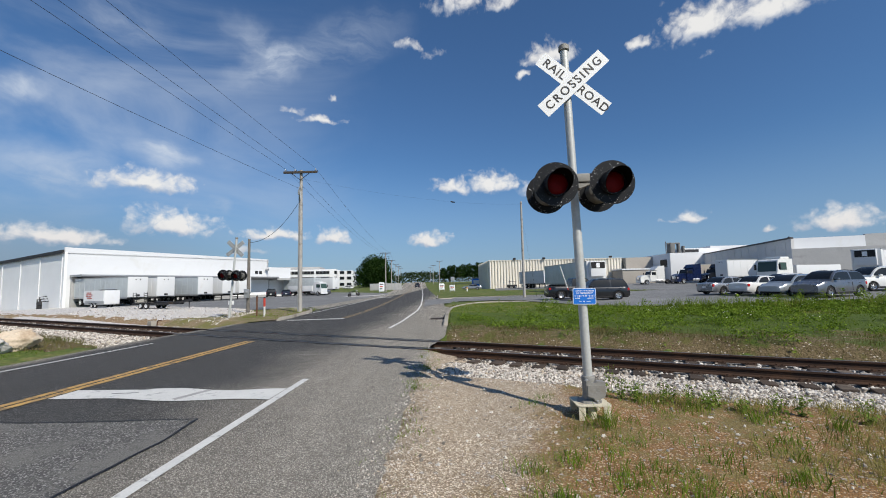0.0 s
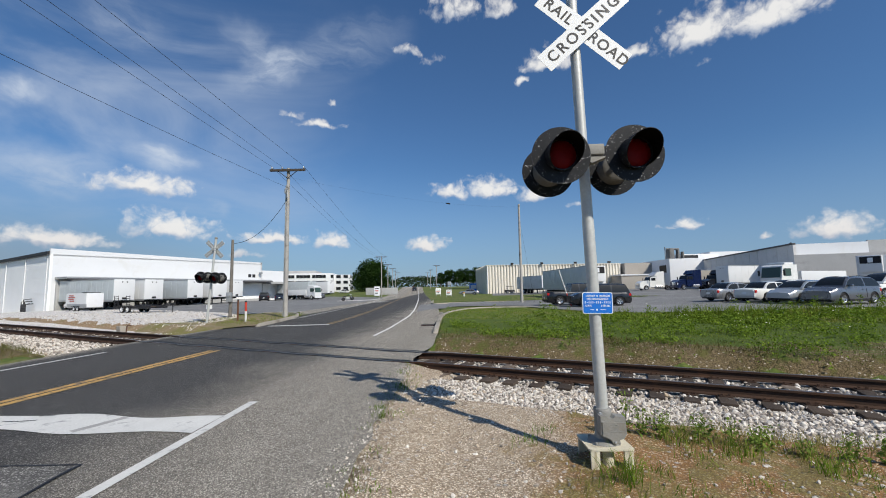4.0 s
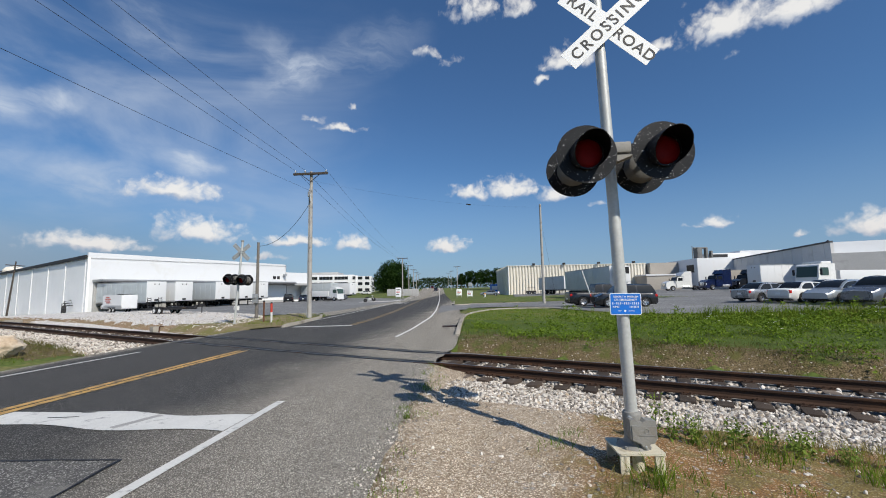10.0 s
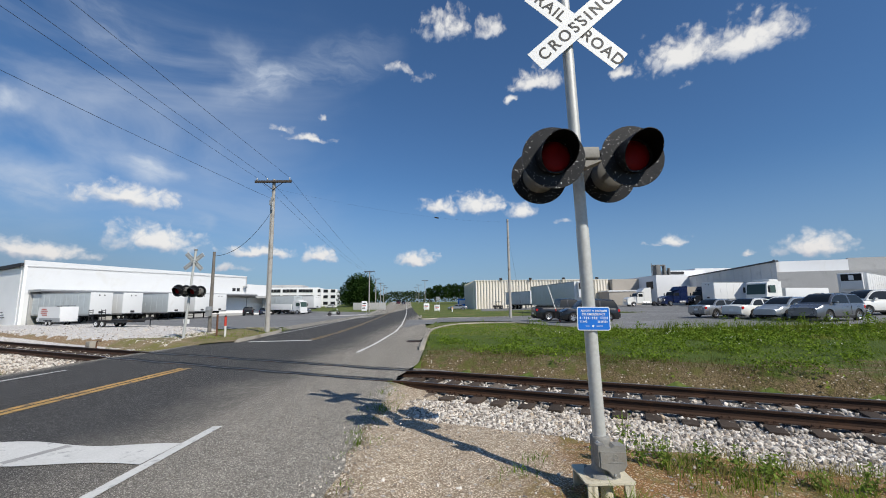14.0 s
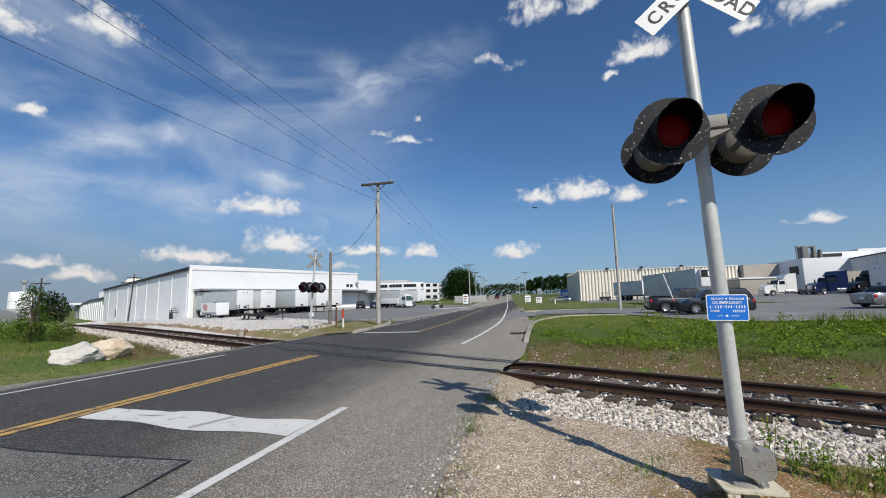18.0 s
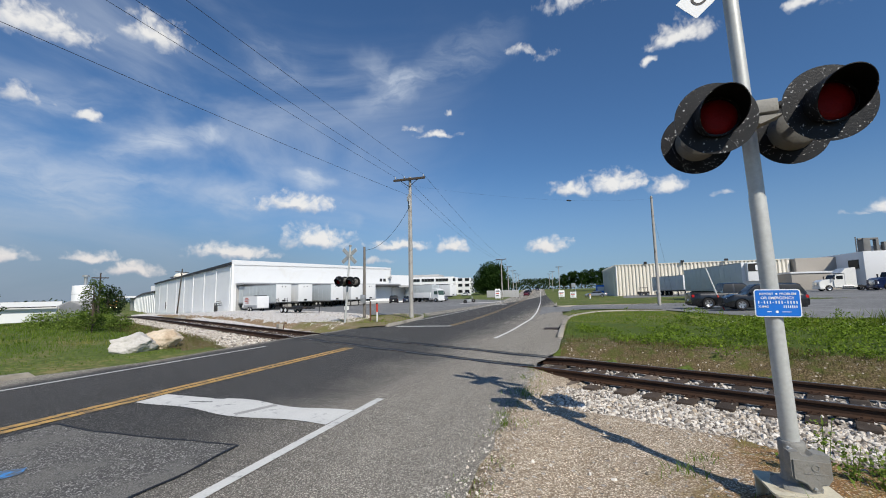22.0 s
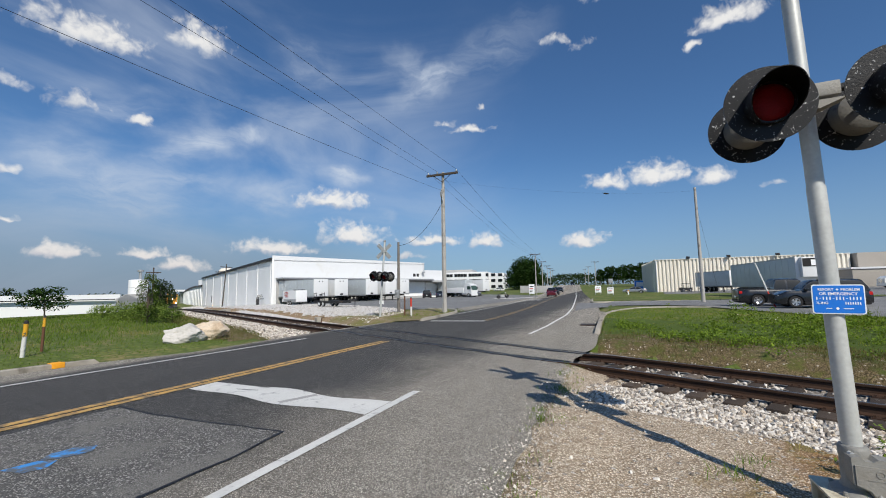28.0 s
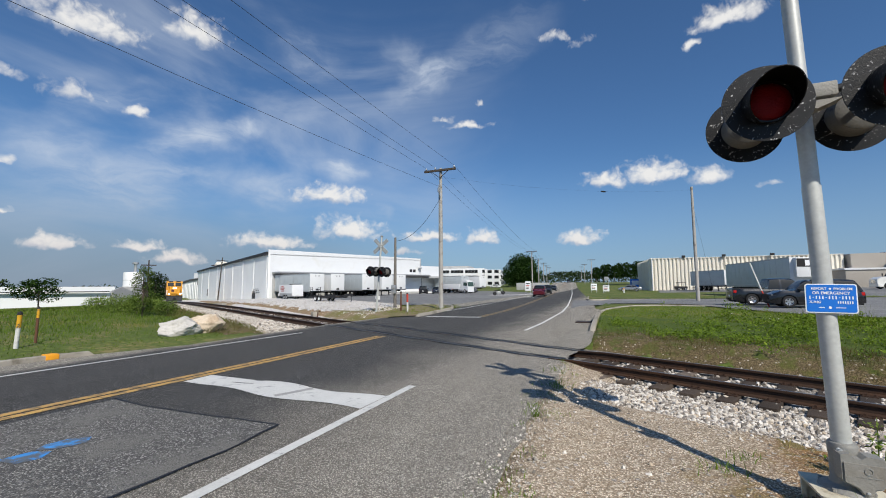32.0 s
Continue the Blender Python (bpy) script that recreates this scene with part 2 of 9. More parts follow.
def material(name, colour, rough=0.8, metal=0.0, vary=0.25, scale=3.0, fine=60.0, fine_vary=0.2, bump=0.15, bump_scale=None, second=None, second_at=(0.52, 0.68), second_scale=0.6, per_object=0.0, spec=0.4, emission=0.0):
    """A surface with colour that varies at two scales, optional stains of a second colour, and fine relief."""
    mat = bpy.data.materials.new(name)
    mat.use_nodes = True
    n = Nodes(mat.node_tree)
    at = n.add("ShaderNodeTexCoord").outputs["Object"]
    geo = n.add("ShaderNodeNewGeometry")
    at = geo.outputs["Position"] if second_scale < 0.35 else at
    info = n.add("ShaderNodeObjectInfo").outputs["Random"]
    shifted = n.vec("ADD", at, n.add("ShaderNodeCombineXYZ", (n.math("MULTIPLY", info, 37.0), n.math("MULTIPLY", info, 17.0), 0.0)).outputs[0])
    large = n.noise(shifted, scale, 5.0, 0.6)
    small = n.noise(shifted, fine, 3.0, 0.6)
    value = n.math("ADD", n.math("MULTIPLY", n.math("SUBTRACT", large, 0.5), 2 * vary), n.math("MULTIPLY", n.math("SUBTRACT", small, 0.5), 2 * fine_vary))
    value = n.math("ADD", n.math("ADD", value, 1.0), n.math("MULTIPLY", n.math("SUBTRACT", info, 0.5), 2 * per_object))
    base = (*colour, 1)
    if second:
        base = n.mix(n.span(n.noise(shifted, second_scale, 6.0, 0.65, 0.4), *second_at), colour, second)
    shade = n.add("ShaderNodeCombineXYZ", (value, value, value)).outputs[0]
    tint = n.mix(1.0, base if second else colour, shade, "MULTIPLY")
    relief = n.add("ShaderNodeBump", {"Strength": bump, "Distance": 0.02, "Height": n.noise(shifted, bump_scale or fine, 4.0, 0.6)}).outputs[0]
    gloss = n.math("ADD", rough, n.math("MULTIPLY", n.math("SUBTRACT", large, 0.5), 0.25), clamp=True)
    shader = n.add("ShaderNodeBsdfPrincipled", {"Base Color": tint, "Roughness": gloss, "Metallic": metal, "Normal": relief, "Specular IOR Level": spec})
    if emission:
        shader.inputs["Emission Color"].default_value = (*colour, 1)
        shader.inputs["Emission Strength"].default_value = emission
    n.add("ShaderNodeOutputMaterial", (shader.outputs[0],))
    return mat


def glass_material(name, colour=(0.014, 0.017, 0.02), rough=0.22):
    mat = bpy.data.materials.new(name)
    mat.use_nodes = True
    n = Nodes(mat.node_tree)
    at = n.add("ShaderNodeTexCoord").outputs["Object"]
    shader = n.add("ShaderNodeBsdfPrincipled", {"Base Color": (*colour, 1), "Roughness": n.math("ADD", rough, n.math("MULTIPLY", n.noise(at, 4.0), 0.06)), "Specular IOR Level": 0.28})
    n.add("ShaderNodeOutputMaterial", (shader.outputs[0],))
    return mat


def foliage_material(name, dark, light, scale=2.0, second=None):
    """Leaves and blades: each piece its own green, with light passing through."""
    mat = bpy.data.materials.new(name)
    mat.use_nodes = True
    n = Nodes(mat.node_tree)
    geo = n.add("ShaderNodeNewGeometry")
    patch = n.noise(geo.outputs["Position"], scale, 4.0, 0.6)
    pick = n.math("ADD", n.math("MULTIPLY", geo.outputs["Random Per Island"], 0.5), n.math("MULTIPLY", n.math("SUBTRACT", patch, 0.25), 1.0), clamp=True)
    colour = n.mix(pick, dark, light)
    if second:
        colour = n.mix(n.span(n.noise(geo.outputs["Position"], 0.55, 5.0, 0.6), 0.52, 0.70), colour, second)
    shader = n.add("ShaderNodeBsdfPrincipled", {"Base Color": colour, "Roughness": 0.75, "Specular IOR Level": 0.1})
    through_leaf = n.add("ShaderNodeBsdfTranslucent", (colour,))
    both = n.add("ShaderNodeMixShader", (0.3, shader.outputs[0], through_leaf.outputs[0]))
    n.add("ShaderNodeOutputMaterial", (both.outputs[0],))
    return mat


def speckled_ground(name, base, stone, dark, density=0.5, cell=45.0, patches=(0.5, 0.65), second=None, bump=0.5, wide=0.5):
    """Aggregate in a matrix: asphalt, gravel or dirt with stones."""
    mat = bpy.data.materials.new(name)
    mat.use_nodes = True
    n = Nodes(mat.node_tree)
    at = n.add("ShaderNodeNewGeometry").outputs["Position"]
    cells = n.add("ShaderNodeTexVoronoi", {"Vector": at, "Scale": cell})
    pick = n.add("ShaderNodeSeparateColor", (cells.outputs["Color"],)).outputs[0]
    speck = n.span(pick, 1.0 - density, 1.0)
    broad, mid = n.noise(at, wide, 5.0, 0.6), n.noise(at, wide * 9, 4.0, 0.6)
    colour = n.mix(speck, base, stone)
    if second:
        colour = n.mix(n.span(n.math("ADD", n.math("MULTIPLY", broad, 0.65), n.math("MULTIPLY", mid, 0.35)), *patches), colour, second)
    shade = n.math("ADD", 0.62, n.math("ADD", n.math("MULTIPLY", broad, 0.42), n.math("MULTIPLY", mid, 0.34)))
    colour = n.mix(1.0, colour, n.add("ShaderNodeCombineXYZ", (shade, shade, shade)).outputs[0], "MULTIPLY")
    colour = n.mix(n.span(cells.outputs["Distance"], 0.35, 0.75, 0.0, 0.5), colour, dark)
    height = n.math("ADD", n.math("MULTIPLY", n.math("SUBTRACT", 1.0, cells.outputs["Distance"]), 0.6), n.math("MULTIPLY", mid, 0.8))
    relief = n.add("ShaderNodeBump", {"Strength": bump, "Distance": 0.02, "Height": height}).outputs[0]
    shader = n.add("ShaderNodeBsdfPrincipled", {"Base Color": colour, "Roughness": 0.9, "Normal": relief, "Specular IOR Level": 0.25})
    n.add("ShaderNodeOutputMaterial", (shader.outputs[0],))
    return mat


ASPHALT_PATCH = speckled_ground("patch_asphalt", (0.118, 0.114, 0.107), (0.46, 0.445, 0.41), (0.035, 0.034, 0.033), 0.42, 72.0, (0.46, 0.60), (0.20, 0.192, 0.175), 0.9, 0.9)
LOT = speckled_ground("lot_asphalt", (0.175, 0.177, 0.177), (0.30, 0.30, 0.29), (0.11, 0.11, 0.11), 0.35, 40.0, (0.48, 0.64), (0.26, 0.26, 0.26), 0.2, 0.12)


def road_surface():
    """Dark lanes that pale and roughen towards the right-hand shoulder, with wheel-worn bands and oil down the middle of each lane."""
    mat = bpy.data.materials.new("road_surface")
    mat.use_nodes = True
    n = Nodes(mat.node_tree)
    at = n.add("ShaderNodeNewGeometry").outputs["Position"]
    x, y, _ = n.add("ShaderNodeSeparateXYZ", (at,)).outputs
    cells = n.add("ShaderNodeTexVoronoi", {"Vector": at, "Scale": 95.0})
    pick = n.add("ShaderNodeSeparateColor", (cells.outputs["Color"],)).outputs[0]
    long = n.noise(n.vec("MULTIPLY", at, (1.0, 0.12, 1.0)), 1.3, 5.0, 0.6)
    broad, mid = n.noise(at, 0.35, 5.0, 0.6), n.noise(at, 4.0, 5.0, 0.65)
    worn = n.span(n.math("ADD", x, n.math("MULTIPLY", n.math("SUBTRACT", broad, 0.5), 3.0)), -6.6, -3.9)
    left = n.span(n.math("ADD", x, n.math("MULTIPLY", n.math("SUBTRACT", broad, 0.5), 1.0)), -12.2, -12.8)
    worn = n.math("MAXIMUM", worn, left)
    dark = n.mix(n.span(pick, 0.62, 1.0), (0.060, 0.0595, 0.059), (0.27, 0.265, 0.25))
    pale = n.mix(n.span(pick, 0.45, 1.0), (0.30, 0.272, 0.228), (0.70, 0.65, 0.555))
    colour = n.mix(worn, dark, pale)
    shade = n.math("ADD", 0.55, n.math("ADD", n.math("MULTIPLY", long, 0.45), n.math("MULTIPLY", mid, 0.45)))
    colour = n.mix(1.0, colour, n.add("ShaderNodeCombineXYZ", (shade, shade, shade)).outputs[0], "MULTIPLY")
    colour = n.mix(n.span(cells.outputs["Distance"], 0.28, 0.66, 0.0, 0.62), colour, (0.026, 0.025, 0.025))
    height = n.math("ADD", n.math("MULTIPLY", n.math("SUBTRACT", 1.0, cells.outputs["Distance"]), 0.5), n.math("MULTIPLY", mid, 0.6))
    relief = n.add("ShaderNodeBump", {"Strength": 0.8, "Distance": 0.018, "Height": height}).outputs[0]
    shader = n.add("ShaderNodeBsdfPrincipled", {"Base Color": colour, "Roughness": 0.92, "Normal": relief, "Specular IOR Level": 0.18})
    n.add("ShaderNodeOutputMaterial", (shader.outputs[0],))
    return mat


ROAD_SURFACE = road_surface()


def shoulder_surface():
    """Pale trodden gravel near the road that gives way to orange-brown dirt, with thin dry grass in patches."""
    mat = bpy.data.materials.new("shoulder_surface")
    mat.use_nodes = True
    n = Nodes(mat.node_tree)
    at = n.add("ShaderNodeNewGeometry").outputs["Position"]
    x, y, _ = n.add("ShaderNodeSeparateXYZ", (at,)).outputs
    broad, mid, fine = n.noise(at, 0.8, 5.0, 0.62), n.noise(at, 5.0, 5.0, 0.65), n.noise(at, 38.0, 3.0, 0.6)
    small = n.add("ShaderNodeTexVoronoi", {"Vector": at, "Scale": 62.0})
    large = n.add("ShaderNodeTexVoronoi", {"Vector": at, "Scale": 15.0})
    pick = n.add("ShaderNodeSeparateColor", (small.outputs["Color"],)).outputs[0]
    pick_large = n.add("ShaderNodeSeparateColor", (large.outputs["Color"],)).outputs[0]
    gravel = n.mix(n.span(pick, 0.35, 1.0), (0.41, 0.320, 0.225), (0.88, 0.772, 0.615))
    dirt = n.mix(n.span(pick, 0.62, 0.95), (0.32, 0.168, 0.064), (0.68, 0.54, 0.37))
    line = n.math("SUBTRACT", n.math("ADD", x, 0.64), n.math("MULTIPLY", y, 0.33))
    to_dirt = n.span(n.math("ADD", line, n.math("MULTIPLY", n.math("SUBTRACT", n.math("ADD", n.math("MULTIPLY", broad, 0.7), n.math("MULTIPLY", mid, 0.3)), 0.5), 3.2)), -0.35, 0.55)
    colour = n.mix(to_dirt, gravel, dirt)
    edge = n.span(n.math("ADD", x, n.math("MULTIPLY", n.math("SUBTRACT", mid, 0.5), 1.1)), -2.36, -2.66)
    colour = n.mix(n.math("MULTIPLY", edge, 0.8), colour, n.mix(fine, (0.10, 0.078, 0.05), (0.27, 0.22, 0.15)))
    pebble = n.math("MULTIPLY", n.span(pick_large, 0.86, 0.90), n.span(large.outputs["Distance"], 0.42, 0.30))
    colour = n.mix(pebble, colour, n.mix(fine, (0.42, 0.37, 0.32), (0.70, 0.66, 0.60)))
    green = n.math("MULTIPLY", n.span(n.math("ADD", n.math("MULTIPLY", mid, 0.5), n.math("MULTIPLY", broad, 0.5)), 0.47, 0.57), to_dirt)
    colour = n.mix(n.math("MULTIPLY", green, 0.75), colour, n.mix(fine, (0.12, 0.125, 0.03), (0.27, 0.235, 0.085)))
    shade = n.math("ADD", 0.55, n.math("ADD", n.math("MULTIPLY", mid, 0.5), n.math("MULTIPLY", fine, 0.4)))
    colour = n.mix(1.0, colour, n.add("ShaderNodeCombineXYZ", (shade, shade, shade)).outputs[0], "MULTIPLY")
    # shade in the crevices between stones, painted as dark brown
    colour = n.mix(n.span(small.outputs["Distance"], 0.30, 0.72, 0.0, 0.68), colour, (0.10, 0.068, 0.040))
    height = n.math("ADD", n.math("ADD", n.math("MULTIPLY", n.math("SUBTRACT", 1.0, small.outputs["Distance"]), 0.5), n.math("MULTIPLY", mid, 1.2)), n.math("MULTIPLY", pebble, 0.8))
    relief = n.add("ShaderNodeBump", {"Strength": 0.9, "Distance": 0.02, "Height": height}).outputs[0]
    shader = n.add("ShaderNodeBsdfPrincipled", {"Base Color": colour, "Roughness": 0.95, "Normal": relief, "Specular IOR Level": 0.2})
    n.add("ShaderNodeOutputMaterial", (shader.outputs[0],))
    return mat


SHOULDER = shoulder_surface()
TAR = material("tar", (0.012, 0.012, 0.013), 0.55, vary=0.3, scale=6, bump=0.3)
DIRT = speckled_ground("dry_dirt", (0.30, 0.205, 0.115), (0.55, 0.48, 0.39), (0.13, 0.09, 0.055), 0.22, 30.0, (0.50, 0.62), (0.22, 0.19, 0.09), 0.9, 0.6)
YARD = speckled_ground("white_gravel", (0.58, 0.555, 0.52), (0.80, 0.78, 0.75), (0.33, 0.30, 0.27), 0.55, 14.0, (0.52, 0.70), (0.42, 0.37, 0.31), 0.8, 0.3)
GROUND = speckled_ground("grass_ground", (0.095, 0.135, 0.024), (0.15, 0.185, 0.04), (0.04, 0.055, 0.012), 0.4, 9.0, (0.48, 0.64), (0.22, 0.185, 0.075), 0.9, 0.25)
BARE = speckled_ground("bare_soil", (0.26, 0.20, 0.12), (0.40, 0.33, 0.23), (0.12, 0.09, 0.05), 0.3, 22.0, (0.44, 0.56), (0.17, 0.165, 0.05), 0.9, 0.8)


def bank_surface():
    """Soil and dry stalks beside the track that give way to green up the bank, in patches."""
    mat = bpy.data.materials.new("bank_surface")
    mat.use_nodes = True
    n = Nodes(mat.node_tree)
    at = n.add("ShaderNodeNewGeometry").outputs["Position"]
    x, y, _ = n.add("ShaderNodeSeparateXYZ", (at,)).outputs
    away = n.math("MULTIPLY", n.math("ADD", n.math("SUBTRACT", y, 4.85), n.math("MULTIPLY", x, 0.475)), 0.903)
    broad, mid, fine = n.noise(at, 0.55, 5.0, 0.6), n.noise(at, 3.0, 5.0, 0.65), n.noise(at, 30.0, 4.0, 0.65)
    both = n.math("ADD", n.math("MULTIPLY", broad, 0.65), n.math("MULTIPLY", mid, 0.35))
    green = n.span(n.math("ADD", away, n.math("MULTIPLY", n.math("SUBTRACT", both, 0.5), 17.0)), 3.3, 5.8)
    grit = n.add("ShaderNodeTexVoronoi", {"Vector": at, "Scale": 17.0})
    speck = n.span(n.add("ShaderNodeSeparateColor", (grit.outputs["Color"],)).outputs[0], 0.80, 0.95)
    soil = n.mix(n.span(fine, 0.35, 0.68), (0.075, 0.055, 0.027), (0.24, 0.182, 0.100))
    soil = n.mix(n.math("MULTIPLY", speck, n.span(grit.outputs["Distance"], 0.5, 0.25)), soil, (0.60, 0.54, 0.45))
    soil = n.mix(n.span(mid, 0.47, 0.64), soil, n.mix(fine, (0.055, 0.06, 0.014), (0.19, 0.17, 0.055)))
    grass = n.mix(fine, (0.030, 0.055, 0.008), (0.12, 0.165, 0.030))
    colour = n.mix(green, soil, grass)
    relief = n.add("ShaderNodeBump", {"Strength": 0.9, "Distance": 0.04, "Height": n.math("ADD", fine, mid)}).outputs[0]
    shader = n.add("ShaderNodeBsdfPrincipled", {"Base Color": colour, "Roughness": 0.95, "Normal": relief, "Specular IOR Level": 0.2})
    n.add("ShaderNodeOutputMaterial", (shader.outputs[0],))
    return mat


BANK_SURFACE = bank_surface()
CINDER = speckled_ground("dark_ballast", (0.17, 0.15, 0.13), (0.50, 0.47, 0.43), (0.06, 0.05, 0.045), 0.55, 24.0, bump=0.9)
CONCRETE = material("concrete", (0.34, 0.31, 0.26), 0.9, vary=0.25, scale=1.5, fine=40, second=(0.17, 0.15, 0.115), bump=0.3)
PAINT_WHITE = material("road_paint_white", (0.60, 0.595, 0.565), 0.7, vary=0.16, scale=2.0, fine=50, fine_vary=0.2, second=(0.26, 0.26, 0.26), second_at=(0.55, 0.70), second_scale=5.0, bump=0.2)
PAINT_WORN = material("worn_grey_paint", (0.34, 0.335, 0.32), 0.75, vary=0.2, scale=3.0, fine=50, bump=0.2)
PAINT_YELLOW = material("road_paint_yellow", (0.52, 0.32, 0.10), 0.7, vary=0.2, scale=2.0, fine=50, fine_vary=0.3, second=(0.17, 0.13, 0.08), second_at=(0.45, 0.64), second_scale=6.0, bump=0.2)
PAINT_YELLOW_WORN = material("worn_road_paint_yellow", (0.30, 0.19, 0.07), 0.75, vary=0.2, scale=2.0, fine=50, fine_vary=0.2, second=(0.10, 0.095, 0.09), second_at=(0.46, 0.60), second_scale=3.0, bump=0.2)
PAINT_ORANGE = material("curb_paint_orange", (0.85, 0.36, 0.02), 0.7, vary=0.12)
PAINT_BLUE = material("marking_paint_blue", (0.05, 0.26, 0.62), 0.7, vary=0.3, scale=8, second=(0.11, 0.125, 0.14), second_at=(0.40, 0.58), second_scale=7.0)
RUST = material("rusty_rail", (0.055, 0.030, 0.019), 0.75, 0.3, vary=0.35, scale=3, fine=50, second=(0.10, 0.048, 0.024), bump=0.3)
RAIL_TOP = material("worn_rail_head", (0.22, 0.20, 0.18), 0.38, 0.85, vary=0.25, scale=2, second=(0.12, 0.07, 0.05), second_at=(0.5, 0.7))
TIE = material("creosoted_tie", (0.055, 0.040, 0.030), 0.9, vary=0.4, scale=2, fine=30, second=(0.15, 0.12, 0.095), bump=0.6, per_object=0.3)
BOULDER = material("pale_boulder", (0.50, 0.475, 0.44), 0.92, vary=0.2, scale=2.0, fine=16, second=(0.46, 0.38, 0.28), second_at=(0.5, 0.68), second_scale=1.1, bump=0.8, bump_scale=7)
BOULDER_TAN = material("tan_boulder", (0.60, 0.50, 0.38), 0.92, vary=0.25, scale=2.0, fine=16, second=(0.42, 0.32, 0.22), second_at=(0.5, 0.68), second_scale=1.3, bump=0.8, bump_scale=7)
ALUMINIUM = material("aluminium_paint", (0.52, 0.53, 0.51), 0.5, 0.25, vary=0.12, scale=3, fine=30, second=(0.40, 0.40, 0.39), second_at=(0.5, 0.75), bump=0.06)
CAST = material("grey_cast_iron", (0.27, 0.265, 0.245), 0.7, 0.3, vary=0.2, scale=4, second=(0.24, 0.21, 0.17), bump=0.3)
BASE_PAINT = material("weathered_base_paint", (0.60, 0.55, 0.42), 0.85, vary=0.25, scale=4, second=(0.30, 0.24, 0.16), second_at=(0.52, 0.7), second_scale=4.0, bump=0.4)
BLACK = material("chalky_black_paint", (0.011, 0.0115, 0.013), 0.42, vary=0.35, scale=6, fine=80, second=(0.50, 0.50, 0.50), second_at=(0.628, 0.642), second_scale=42.0, bump=0.15, spec=0.2)
HOUSING_GREY = material("weathered_housing_grey", (0.13, 0.127, 0.118), 0.7, vary=0.25, scale=5, second=(0.08, 0.08, 0.08), second_at=(0.58, 0.66), second_scale=14.0, bump=0.2)
# near black that paints in the shade inside the lamp hoods
HOOD_SHADE = material("hood_shade_black", (0.004, 0.004, 0.0042), 0.9, vary=0.1, spec=0.05)
BLACK_PLAIN = material("matt_black", (0.012, 0.012, 0.013), 0.75, vary=0.2)
LENS_RED = material("dark_red_lens", (0.17, 0.004, 0.006), 0.45, vary=0.45, scale=7, fine=60, bump=0.3, bump_scale=70, spec=0.12)
SIGN_WHITE = material("sign_white", (0.80, 0.81, 0.81), 0.5, vary=0.05, scale=3, fine_vary=0.03, bump=0.03)
SIGN_BLACK = material("sign_black", (0.015, 0.015, 0.016), 0.55, vary=0.1)
SIGN_BLUE = material("sign_blue", (0.012, 0.16, 0.62), 0.35, vary=0.08, scale=4, fine_vary=0.04, bump=0.03)
POLE_WOOD = material("weathered_pole_wood", (0.37, 0.355, 0.33), 0.9, vary=0.25, scale=2, fine=30, second=(0.19, 0.17, 0.15), second_scale=1.5, bump=0.5)
WIRE = material("cable_black", (0.02, 0.02, 0.022), 0.6, vary=0.1)
POLE_GREY = material("grey_pole_wood", (0.17, 0.155, 0.135), 0.9, vary=0.3, scale=2, fine=30, second=(0.10, 0.09, 0.08), second_scale=1.5, bump=0.5)
POLE_DARK = material("dark_pole_wood", (0.06, 0.05, 0.042), 0.9, vary=0.25, scale=2, fine=30, bump=0.4)
WALL_WHITE = material("white_metal_wall", (0.70, 0.71, 0.72), 0.55, vary=0.04, scale=0.4, fine=8, fine_vary=0.03, second=(0.64, 0.64, 0.62), second_at=(0.5, 0.8), second_scale=0.4, bump=0.05)
WALL_PALE = material("pale_grey_wall", (0.88, 0.89, 0.88), 0.55, vary=0.06, scale=0.4, fine=8, fine_vary=0.03, bump=0.05)
WALL_CREAM = material("cream_rib_wall", (0.72, 0.68, 0.59), 0.75, vary=0.08, scale=0.5, fine=10, fine_vary=0.05, second=(0.62, 0.57, 0.48), second_at=(0.52, 0.75), second_scale=0.4, bump=0.1)
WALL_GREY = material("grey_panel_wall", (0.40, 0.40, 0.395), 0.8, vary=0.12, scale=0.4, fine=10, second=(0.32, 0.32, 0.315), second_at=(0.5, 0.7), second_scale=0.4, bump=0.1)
WALL_LIGHT = material("light_grey_panel_wall", (0.72, 0.705, 0.68), 0.8, vary=0.1, scale=0.4, fine=10, second=(0.56, 0.545, 0.52), second_at=(0.55, 0.8), second_scale=0.5, bump=0.1)
PLANT_GREY = material("rooftop_plant_grey", (0.16, 0.16, 0.155), 0.7, 0.2, vary=0.3, scale=1.5)
WALL_TAUPE = material("taupe_wall", (0.36, 0.33, 0.29), 0.8, vary=0.1, scale=0.4, fine=10, bump=0.1)
ROOF_DARK = material("dark_roof", (0.10, 0.10, 0.105), 0.8, vary=0.2, scale=0.5)
ROOF_PALE = material("pale_roof", (0.55, 0.56, 0.57), 0.7, vary=0.15, scale=0.3)
GALV = material("galvanised_steel", (0.42, 0.43, 0.43), 0.5, 0.6, vary=0.15, scale=2)
TRAILER_WHITE = material("trailer_white", (0.68, 0.69, 0.69), 0.45, vary=0.05, scale=0.8, fine=10, fine_vary=0.03, second=(0.60, 0.59, 0.57), second_at=(0.55, 0.8), second_scale=0.8, bump=0.04)
TRAILER_GREY = material("trailer_grey", (0.50, 0.54, 0.55), 0.5, 0.2, vary=0.08, scale=0.8, second=(0.40, 0.42, 0.42), second_at=(0.5, 0.75), second_scale=0.7, bump=0.06)
RUBBER = material("tyre_rubber", (0.018, 0.018, 0.019), 0.85, vary=0.25, scale=6)
